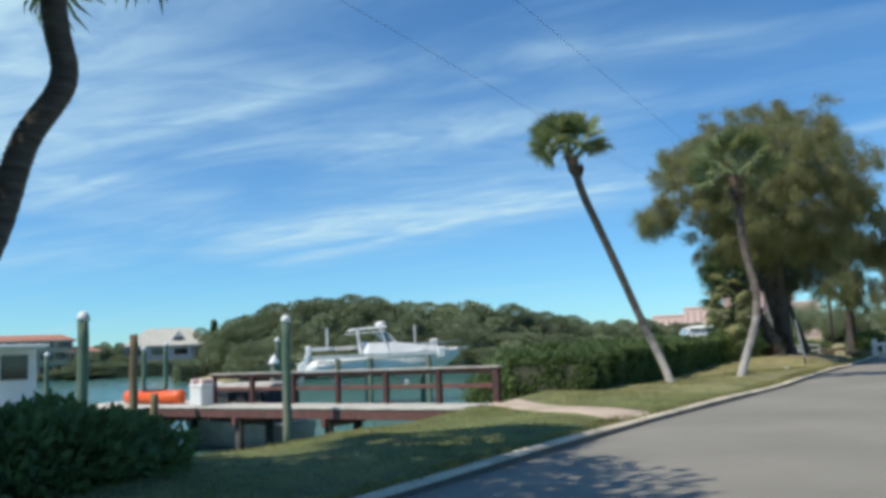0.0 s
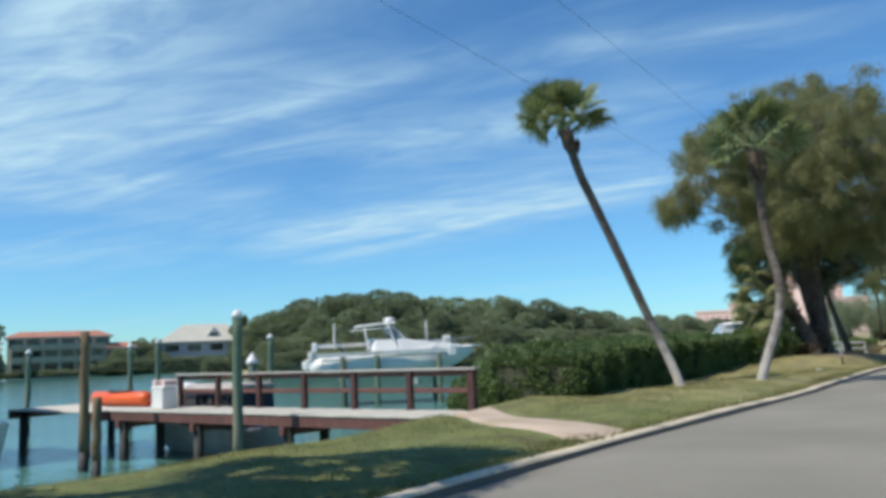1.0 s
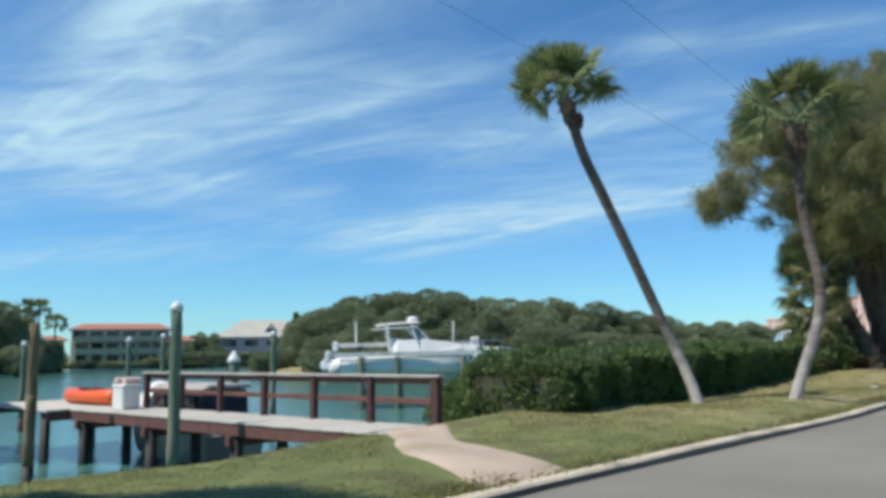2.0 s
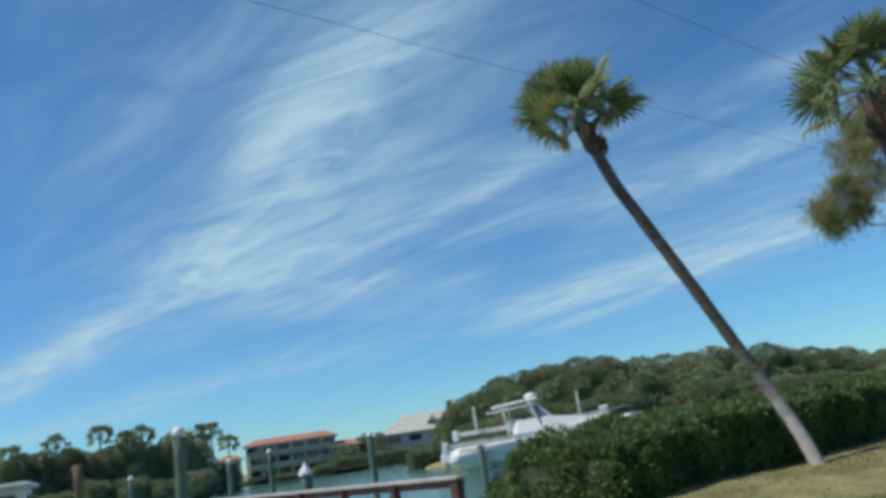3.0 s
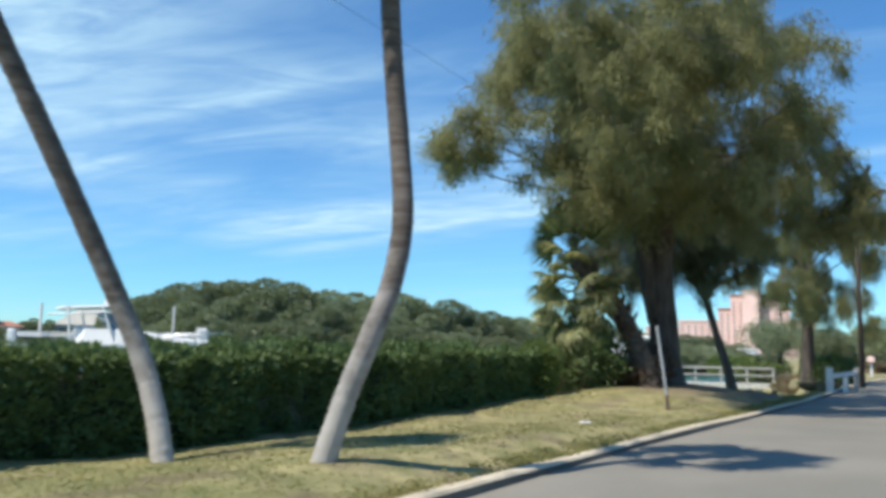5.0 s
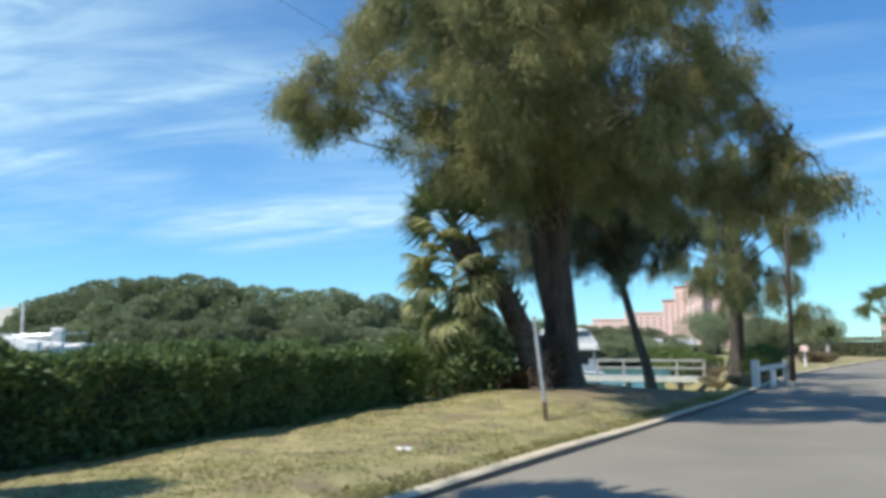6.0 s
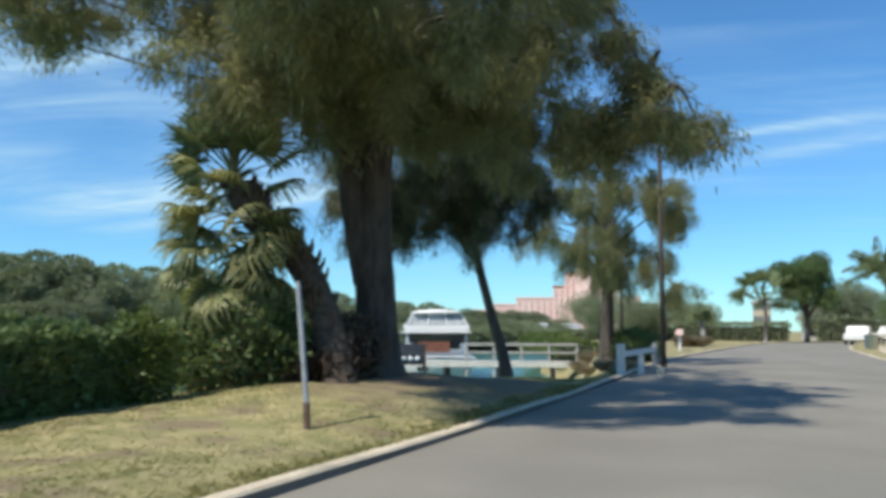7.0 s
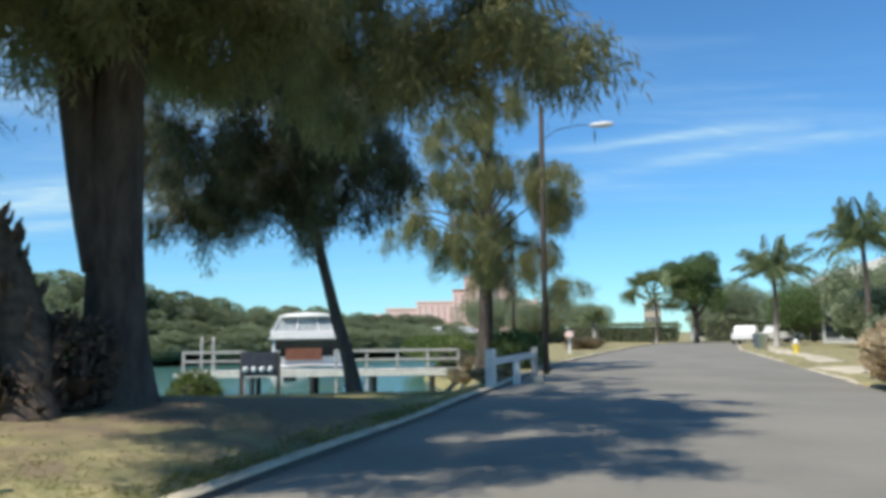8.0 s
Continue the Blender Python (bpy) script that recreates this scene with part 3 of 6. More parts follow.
def strip_patch(name, pts_l, pts_r, lift, mat, label, category):
    """A thin slab that follows the ground between two lines."""
    g = Geo()
    n = 14
    rings = []
    for i in range(n + 1):
        u = i / n * (len(pts_l) - 1)
        k = min(int(u), len(pts_l) - 2)
        a = Vector(pts_l[k]).lerp(Vector(pts_l[k + 1]), u - k)
        b = Vector(pts_r[k]).lerp(Vector(pts_r[k + 1]), u - k)
        row = []
        for j in range(9):
            p = a.lerp(b, j / 8)
            edge = 0.05 if j in (0, 8) else 0
            wob = 0.10 * noise.noise((p.x * 1.3, p.y * 1.3, j * 0.0))
            row.append((p.x + wob, p.y + wob * 0.6, float(ground_z(p.x, p.y)) + lift - edge))
        rings.append(row)
    g.loft(rings, close=False, caps=False)
    structure(name, g, mat, label, category, smooth=True)


strip_patch("footpath", [(-4.2, 11.1), (-6.4, 12.4), (-9.2, 14.9)], [(-4.2, 12.7), (-7.0, 14.1), (-9.4, 16.6)], 0.03, "sand", "worn pinkish sandy footpath crossing the turf to the dock", "path")

# ---- trees and hedges ----
def bend_line(points, n=14):
    """A smooth line through a few points (Catmull-Rom)."""
    p = [Vector(q) for q in points]
    p = [p[0] * 2 - p[1]] + p + [p[-1] * 2 - p[-2]]
    out = []
    for i in range(1, len(p) - 2):
        for k in range(n):
            t = k / n
            a, b, c, d = p[i - 1], p[i], p[i + 1], p[i + 2]
            out.append(0.5 * ((2 * b) + (c - a) * t + (2 * a - 5 * b + 4 * c - d) * t * t + (3 * b - 3 * c + d - a) * t ** 3))
    out.append(p[-2])
    return out


def frond_mesh(name, seed, petiole, blade, droop, mat, segs=26):
    """A fan leaf along +X: stalk, arched rib and a pleated fan of segments with split, hanging tips."""
    rng = np.random.default_rng(seed)
    g = Geo()
    arch = [(petiole * t, 0, 0.10 * petiole * math.sin(t * 2.2) - droop * 0.16 * t * t) for t in (0, 0.35, 0.7, 1.0)]
    g.tube(arch, [0.026, 0.019, 0.015, 0.011], 5)
    end = Vector(arch[-1])
    for i in range(segs):
        u = -1 + 2 * (i + 0.5) / segs
        ang = u * radians(104) + rng.normal() * 0.02
        ln = blade * (1.0 - 0.22 * abs(u) ** 2) * (0.9 + 0.2 * rng.random())
        root = end + Vector((0.16 * (1 - abs(u)) * blade, 0, -0.05 * (1 - abs(u)) * droop))
        lift = 0.10 - 0.22 * abs(u)
        d = Vector((math.cos(ang), math.sin(ang), lift))
        side = Vector((-math.sin(ang), math.cos(ang), 0))
        fold = 0.03 * blade * (1 if i % 2 else -1)
        mid = root + d * ln * 0.5 + Vector((0, 0, -0.05 * droop * ln))
        far = root + d * ln * 0.8 + Vector((0, 0, -0.16 * droop * ln))
        tip = root + d * ln * 0.97 + Vector((0, 0, -(0.3 + 0.35 * rng.random()) * droop * ln)) + side * rng.normal() * 0.04 * blade
        w = blade * 0.095
        k = [root - side * w * 0.2, root + side * w * 0.2, mid + side * w * 0.5 + Vector((0, 0, fold)), far + side * w * 0.34, tip, far - side * w * 0.34, mid - side * w * 0.5 - Vector((0, 0, fold)), mid]
        g.add(k, ((0, 1, 2, 7), (0, 7, 6), (7, 2, 3), (7, 3, 5), (6, 7, 5), (5, 3, 4)))
    return g.mesh(name, mat)


FRONDS = [frond_mesh("frond", 11 + i, 0.80 + 0.03 * i, 0.66 + 0.02 * i, 0.25 + 0.13 * i, "palm_leaf", 20) for i in range(4)]
FRONDS_OLD = [frond_mesh("old_frond", 51 + i, 0.6, 0.66, 1.0 + 0.4 * i, "palm_pale", 26) for i in range(3)]
FRONDS_DRY = [frond_mesh("dry_frond", 31 + i, 0.8, 0.8, 1.6, "palm_dry", 14) for i in range(2)]


def crown_of_fronds(tree, top, count, seed, size=1.0, dry=0, low=-35.0, tall=0.0, old=False):
    rng = np.random.default_rng(seed)
    core = Geo().tube([top + Vector((0, 0, -0.25)), top + Vector((0, 0, 0.15)), top + Vector((0, 0, 0.5))], [0.14, 0.10, 0.03], 8)
    crown = part("crown", core, "palm_leaf", tree)
    for i in range(count + dry):
        isdry = i >= count
        u = (i + 0.5) / count
        el = rng.uniform(-75, -50) if isdry else low + (88 - low) * (1 - u) ** 0.9 + rng.normal() * 6
        az = i * 137.5 + rng.normal() * 12
        s = size * (0.9 + 0.2 * rng.random()) * (1.0 if old else 1.04 - 0.3 * max(0.0, (el - 20) / 65))
        me = FRONDS_DRY[i % 2] if isdry else FRONDS_OLD[i % 3] if old and el < 30 else FRONDS[min(3, int(max(0, (70 - el)) / 26))]
        ob = new("dry_frond" if isdry else "frond", me)
        ob.parent = crown
        ob.matrix_basis = Matrix.Translation(top + Vector((0, 0, (0.1 if el > 20 else -0.1) - tall * (max(0.0, 40 - el) / 110)))) @ pose(0, 0, 0, 0, 0, az) @ pose(0, 0, 0, 0, -el, 0) @ pose(0, 0, 0, rng.normal() * (28 if old else 42), 0, 0) @ Matrix.Diagonal((s, s, s, 1))


def ringed_trunk(line, r0, r1, seed, flare=0.0):
    """A palm trunk with leaf-scar rings: many short, slightly uneven stations."""
    rng = np.random.default_rng(seed)
    pts = bend_line(line, 26)
    n = len(pts)
    radii = []
    for i in range(n):
        u = i / (n - 1)
        r = r0 + (r1 - r0) * u + flare * math.exp(-u * 14)
        radii.append(r * (1 + 0.018 * (1 if i % 2 else -1) + 0.02 * rng.normal()))
    return Geo().tube(pts, radii, 12)


def sabal_palm(label, line, r0, r1, seed, fronds=34, size=1.0, dry=0, boots=0.9, low=-35.0, bulge=1.5, flare=0.1, bark="trunk", tall=0.0, old=False):
    """A cabbage palm: line gives the trunk from the ground to the crown."""
    tree = thing("cabbage_palm", label, "palm tree", line[0])
    base = Vector(line[0])
    loc = [Vector(p) - base for p in line]
    part("trunk", ringed_trunk(loc, r0, r1, seed, r0 * flare), bark, tree, smooth=True)
    if bark == "boots":
        # stubs of old leaf stalks all round the trunk
        axis_pts = bend_line(loc, 30)
        srng = np.random.default_rng(seed + 9)
        stubs = Geo()
        for k in range(150):
            c = axis_pts[int(srng.integers(4, len(axis_pts) - 2))]
            w = k * 2.39996
            side = Vector((math.cos(w), math.sin(w), 0))
            a = c + side * r0 * 0.85
            stubs.tube([a, a + side * 0.07 + Vector((0, 0, 0.10)), a + side * 0.10 + Vector((0, 0, 0.22))], [0.05, 0.04, 0.014], 4)
        tagged(part("leaf_stub_mass", stubs, "boots", tree, "rough grey-brown stubs of old leaf stalks"), kind="stuff")
    top = loc[-1]
    d = (loc[-1] - loc[-2]).normalized()
    g = Geo().tube([top - d * boots, top - d * boots * 0.6, top - d * boots * 0.25, top], [r1 * 1.02, r1 * bulge, r1 * bulge * 1.05, r1 * 0.9], 12)
    rng = np.random.default_rng(seed + 5)
    for i in range(26):
        w, u = i * 2.4, rng.random()
        side = Vector((math.cos(w), math.sin(w), 0))
        a = top - d * boots * (0.95 - 0.8 * u) + side * r1 * bulge * 0.85
        g.tube([a, a + side * 0.05 + Vector((0, 0, 0.10)), a + side * 0.07 + Vector((0, 0, 0.19))], [0.035, 0.028, 0.012], 5)
    part("leaf_base_collar", g, "boots", tree, "brown fibrous leaf bases below the crown")
    crown_of_fronds(tree, top + d * 0.12, fronds, seed, size, dry, low, tall, old)
    return tree


sabal_palm("tall leaning cabbage palm with a grey trunk and round green crown",
           [(-6.98, 21.84, -0.1), (-7.17, 21.85, 0.46), (-7.42, 21.77, 1.13), (-7.7, 21.42, 2.1), (-7.99, 20.92, 3.28), (-8.28, 20.42, 4.42), (-8.48, 20.1, 5.2), (-8.72, 19.88, 6.35)], 0.108, 0.104, 3, 62, 0.73, 0, 0.75, 2.0, 1.5)
sabal_palm("curved cabbage palm with a pale swaying trunk and drooping crown",
           [(-5.28, 22.17, -0.05), (-5.05, 22.26, 0.7), (-4.87, 22.37, 1.25), (-4.77, 22.55, 1.78), (-4.77, 22.7, 2.4), (-4.94, 22.85, 3.2), (-5.03, 22.85, 3.95), (-5.03, 22.75, 4.7), (-5.0, 22.65, 5.7)], 0.108, 0.10, 7, 40, 0.80, 0, 0.95, -14.0, 1.8)


def tassels(points, out, rng, per, length, width, hang):
    """Hanging fox-tails: needle-like twigs all along a drooping strand that starts at each point."""
    n = len(points)
    loose = np.clip(1.1 - hang, 0.2, 0.9)
    drop = unit(out * 0.7 * loose + rng.normal(size=(n, 3)) * 0.45 * loose + [0, 0, -1.0])
    run = hang * rng.uniform(0.4, 1.3, n)
    u = rng.random((n, per))
    thick = 0.04 + (0.05 + 0.09 * loose) * np.sin(u * 2.6)[:, :, None]
    p = points[:, None, :] + drop[:, None, :] * (u * run[:, None])[:, :, None] + rng.normal(size=(n, per, 3)) * thick
    d = drop[:, None, :] * 0.9 + rng.normal(size=(n, per, 3)) * (0.25 + 0.4 * loose)
    return leaf_arrays(p.reshape(-1, 3), unit(d.reshape(-1, 3)), rng.uniform(0.6, 1.3, n * per) * length, width, rng, 0.1)


def casuarina(label, trunk_line, r0, r1, lobes, seed, limb_r=0.06, per=90, length=0.20, width=0.021, flare=0.2, bark="bark", burl=None, dense=0.22, sats=1, hang=0.7, arms=(), open_x=-99.0, leaf="needle", boughs=()):
    """A she-oak: a furrowed trunk, limbs to each lobe of the crown and hanging needle sprays."""
    rng = np.random.default_rng(seed)
    base = Vector(trunk_line[0])
    tree = thing("she_oak", label, "tree", base)
    loc = [Vector(p) - base for p in trunk_line]
    pts = bend_line(loc, 10)
    n = len(pts)
    radii = [r0 + (r1 - r0) * (i / (n - 1)) + flare * math.exp(-i / (n - 1) * 16) for i in range(n)]
    g = Geo()
    rings = []
    for i, p in enumerate(pts):
        ring = []
        for j in range(20):
            w = 2 * math.pi * j / 20
            rr = radii[i] * (1 + 0.09 * math.sin(w * 5 + i * 0.15) + 0.05 * math.sin(w * 9 - i * 0.3) + 0.10 * noise.noise((math.cos(w) * 1.5, math.sin(w) * 1.5, p.z * 0.6 + seed)))
            ring.append(p + Vector((math.cos(w) * rr, math.sin(w) * rr, 0)))
        rings.append(ring)
    g.loft(rings)
    part("trunk", g, bark, tree, smooth=True)
    if burl:
        fk = bend_line([Vector(q) - base for q in burl], 6)
        part("fork", Geo().tube(fk, [0.34 - 0.16 * i / (len(fk) - 1) for i in range(len(fk))], 14), bark, tree, smooth=True)
    vs, fs, k = [], [], 0
    more = []
    for c, rad, count in lobes:
        for _ in range(sats if rad[0] > 0.6 else 0):
            off = unit(rng.normal(size=(1, 3)) * [1, 1, 0.7])[0] * np.array(rad) * rng.uniform(0.75, 1.15)
            more.append((tuple(np.array(c) + off), tuple(np.array(rad) * rng.uniform(0.4, 0.65)), max(6, int(count * 0.32))))
    tw = Geo()
    n_lobe = 0
    hold = []
    for bough in boughs:
        bl = bend_line([Vector(q) - base for q in bough], 6)
        part("bough", Geo().tube(bl, [0.075 * (1 - 0.85 * i / (len(bl) - 1)) for i in range(len(bl))], 8), bark, tree, smooth=True)
        hold += bl
    for c, rad, count in lobes + more:
        c = Vector(c) - base
        rad = np.array(rad) * 1.12
        # limb from the trunk towards the lobe
        near = min(pts[n // 4:], key=lambda q: (q - c).length + abs(q.z - (c.z - 1.6)) * 0.7)
        near = min([near] + hold, key=lambda q: (q - c).length)
        midp = near.lerp(c, 0.55) + Vector((rng.normal() * 0.15, rng.normal() * 0.15, 0.35))
        line = bend_line([near, midp, c], 5)
        lg = Geo()
        main = n_lobe < len(lobes)
        n_lobe += 1
        lg.tube(line, [(limb_r if main else limb_r * 0.35) * min(1.0, 2.6 / max((c - near).length, 0.5)) * (1 - 0.75 * i / (len(line) - 1)) for i in range(len(line))], 6)
        q, o = [], []
        loose = c.x + base.x < open_x
        twigs = max(5, int(count * dense * (0.6 if loose else 1.0)))
        for _ in range(twigs):
            dirn = unit(rng.normal(size=(1, 3)) * [1, 1, 0.8])[0]
            reach = rad * rng.uniform(0.6, 1.2)
            e = c + Vector(dirn * reach)
            m2 = c.lerp(e, 0.5) + Vector((0, 0, 0.15))
            tw.tube([c, m2, e], [limb_r * 0.28, limb_r * 0.17, limb_r * 0.05], 4, False)
            # tufts of strands at the twig's end, now and then one nearer its root
            for w in (1.0, 1.0, 1.0, 0.88, 0.88) if rng.random() < 0.6 else (1.0, 1.0, 0.9, 0.55, 0.5):
                q.append(np.array(c.lerp(e, w)) + [0, 0, 0.3 * w * (1 - w)] + rng.normal(size=3) * [0.12, 0.12, 0.07])
                o.append(dirn)
        v, f = tassels(np.array(q), np.array(o), rng, per, length, width, hang * (0.6 if loose else 1.0))
        vs.append(v)
        fs.append(f + k)
        k += len(v)
        if main:
            part("limb", lg, bark, tree)
        else:
            tw.add(lg.v, lg.f)
    for arm in arms:
        al = bend_line([Vector(q) - base for q in arm], 6)
        ag = Geo().tube(al, [limb_r * 1.25 * (1 - 0.85 * i / (len(al) - 1)) for i in range(len(al))], 7)
        for i in range(3, len(al), 2):
            tip = al[i] + Vector((rng.normal() * 0.3 - 0.3, rng.normal() * 0.3, rng.uniform(-0.3, 0.8)))
            ag.tube([al[i], al[i].lerp(tip, 0.5) + Vector((0, 0, 0.08)), tip], [limb_r * 0.3, limb_r * 0.2, limb_r * 0.06], 4)
        part("bare_branch", ag, "branch", tree, "pale grey bare branch")
    part("foliage", tri_mesh("foliage", np.concatenate(vs), np.concatenate(fs), leaf), None, tree, "drooping olive and bronze needle sprays")
    tagged(part("twig_mass", tw, "branch", tree), kind="stuff")
    return tree


casuarina("massive she-oak with a dark furrowed trunk and drooping olive foliage",
          [(-6.66, 37.05, 0.1), (-6.66, 37.05, 1.2), (-6.68, 36.95, 3.0), (-6.5, 36.9, 5.0), (-6.2, 37.0, 7.2), (-5.9, 37.0, 9.6)], 0.42, 0.12,
          [((-6.2, 32.0, 6.0), (1.0, 1.0, 0.9), 56), ((-4.8, 32.0, 6.0), (1.0, 1.0, 0.9), 56),
           ((-6.6, 31.2, 7.2), (1.1, 1.1, 1.0), 56), ((-5.2, 31.2, 7.3), (0.9, 0.9, 0.8), 44), ((-4.1, 31.6, 7.2), (1.0, 1.0, 0.9), 50), ((-6.8, 30.9, 8.4), (1.0, 1.0, 0.9), 48), ((-4.2, 31.3, 8.5), (1.0, 1.0, 0.9), 48), ((-7.2, 33.0, 7.3), (1.1, 1.1, 0.9), 48), ((-7.4, 32.4, 8.6), (1.0, 1.0, 0.8), 40),
           # High back lobes, mostly out of view, added to shade the slim she-oak.
           ((-9.0, 40.5, 10.6), (1.7, 1.7, 1.3), 110), ((-7.2, 41.0, 10.9), (1.7, 1.7, 1.3), 110), ((-10.6, 41.2, 10.9), (1.7, 1.7, 1.3), 110), ((-8.6, 39.2, 10.8), (1.7, 1.7, 1.3), 100), ((-10.0, 42.8, 11.6), (1.7, 1.7, 1.3), 100), ((-7.8, 43.0, 11.6), (1.7, 1.7, 1.3), 100), ((-6.2, 39.6, 10.2), (1.6, 1.6, 1.3), 100),
           ((-6.3, 36.6, 9.5), (1.6, 1.6, 1.2), 90), ((-4.9, 37.6, 9.1), (1.7, 1.8, 1.5), 100), ((-7.7, 36.0, 9.1), (1.7, 1.6, 1.5), 90),
           ((-4.3, 36.6, 8.3), (1.7, 1.8, 1.7), 120), ((-6.0, 35.2, 8.6), (1.8, 1.6, 1.6), 110), ((-8.6, 35.2, 7.7), (1.8, 1.5, 1.4), 90),
           ((-9.8, 34.4, 6.5), (1.3, 1.2, 0.8), 30), ((-4.2, 35.6, 6.0), (1.4, 1.5, 1.5), 90), ((-6.1, 34.8, 6.3), (1.4, 1.2, 1.4), 90),
           ((-5.0, 38.6, 6.7), (1.5, 1.6, 1.5), 100), ((-6.8, 38.6, 7.2), (2.0, 1.8, 2.0), 120), ((-7.9, 36.8, 6.0), (1.2, 1.2, 1.0), 60), ((-5.4, 36.0, 5.4), (1.0, 1.0, 0.9), 50), ((-7.7, 34.4, 5.2), (1.0, 1.0, 0.7), 60), ((-6.5, 34.2, 5.6), (1.0, 1.0, 0.8), 60), ((-7.0, 36.0, 5.2), (1.1, 1.0, 0.8), 60), ((-9.3, 34.6, 8.8), (1.1, 1.1, 0.9), 60), ((-9.6, 36.4, 8.6), (1.3, 1.3, 1.0), 90), ((-10.4, 37.6, 9.0), (1.3, 1.3, 1.0), 90), ((-8.8, 37.6, 9.4), (1.4, 1.4, 1.1), 100), ((-8.2, 38.6, 7.6), (1.4, 1.4, 1.1), 100), ((-6.8, 37.4, 8.4), (1.5, 1.5, 1.2), 100), ((-9.8, 38.8, 7.4), (1.2, 1.2, 1.0), 80), ((-11.2, 33.4, 5.9), (0.9, 0.9, 0.5), 44), ((-10.5, 33.7, 6.6), (0.8, 0.8, 0.6), 24), ((-6.2, 35.6, 5.3), (0.9, 0.9, 0.7), 60), ((-7.4, 36.9, 5.5), (0.9, 0.9, 0.7), 60), ((-6.4, 37.6, 5.4), (0.9, 0.9, 0.7), 60), ((-7.6, 38.6, 5.6), (1.3, 1.3, 1.1), 70),
           ((-5.0, 37.8, 5.4), (1.1, 1.2, 1.0), 60), ((-5.8, 40.2, 6.0), (1.2, 1.2, 1.0), 70), ((-6.6, 34.2, 7.4), (1.4, 1.2, 1.2), 70), ((-7.6, 34.2, 9.0), (1.5, 1.3, 1.3), 70), ((-5.0, 34.6, 9.2), (1.5, 1.4, 1.3), 70), ((-4.9, 33.4, 5.6), (1.2, 1.2, 1.0), 55), ((-4.2, 34.4, 5.5), (1.1, 1.1, 1.0), 50), ((-5.2, 33.0, 7.3), (1.4, 1.3, 1.2), 60), ((-4.1, 34.0, 7.7), (1.4, 1.4, 1.3), 60), ((-3.8, 35.5, 6.5), (1.2, 1.3, 1.2), 55),
           # sprays on the long limb that overhangs the road
           ((-2.0, 37.3, 4.85), (0.32, 0.32, 0.26), 40), ((-2.05, 37.25, 5.3), (0.12, 0.12, 0.16), 24), ((-1.25, 37.6, 4.5), (0.24, 0.24, 0.14), 40), ((-1.75, 36.9, 4.45), (0.28, 0.26, 0.18), 34), ((-2.5, 37.5, 4.65), (0.32, 0.32, 0.24), 34), ((-2.9, 37.4, 4.3), (0.26, 0.26, 0.2), 20), ((-3.0, 37.9, 7.0), (0.28, 0.28, 0.3), 20), ((-2.45, 37.6, 6.1), (0.16, 0.16, 0.2), 12),
           ((-3.8, 38.5, 5.2), (0.6, 0.6, 0.6), 60), ((-3.5, 38.2, 6.5), (0.55, 0.55, 0.6), 44), ((-3.3, 38.0, 7.4), (0.5, 0.5, 0.5), 30), ((-4.5, 39.0, 5.0), (0.6, 0.6, 0.6), 60), ((-8.0, 33.8, 8.0), (1.0, 1.0, 0.9), 60), ((-8.2, 34.6, 6.6), (1.0, 1.0, 0.8), 40)], 21, 0.042, per=80, dense=0.108, hang=0.46, open_x=-7.6,
          boughs=[[(-6.1, 37.0, 8.0), (-4.8, 37.9, 8.6), (-3.6, 38.0, 8.0), (-2.7, 37.7, 6.7), (-2.1, 37.4, 5.5), (-1.9, 37.3, 4.8)], [(-6.5, 36.9, 5.4), (-5.6, 37.8, 6.4), (-4.6, 38.5, 6.3), (-3.8, 38.6, 5.4)]], burl=[(-6.72, 37.0, 2.0), (-6.9, 36.9, 2.9), (-7.05, 36.8, 3.9), (-7.2, 36.6, 5.4), (-7.3, 36.4, 7.2)],
          arms=[[(-6.9, 36.8, 4.6), (-8.2, 35.9, 5.25), (-9.6, 34.9, 5.5), (-11.1, 33.5, 5.9)], [(-7.2, 36.4, 6.2), (-8.6, 35.4, 7.2), (-9.8, 34.6, 7.6), (-11.0, 33.9, 8.2)], [(-7.2, 36.6, 5.6), (-8.4, 36.0, 6.4), (-9.6, 35.2, 6.9)], [(-7.0, 36.6, 6.8), (-7.9, 35.8, 8.0), (-8.8, 35.2, 9.4)], [(-7.2, 36.4, 7.2), (-8.6, 36.2, 8.4), (-9.9, 36.6, 9.4)], [(-8.6, 35.6, 5.5), (-9.6, 34.4, 6.2), (-10.6, 33.6, 6.6)]])
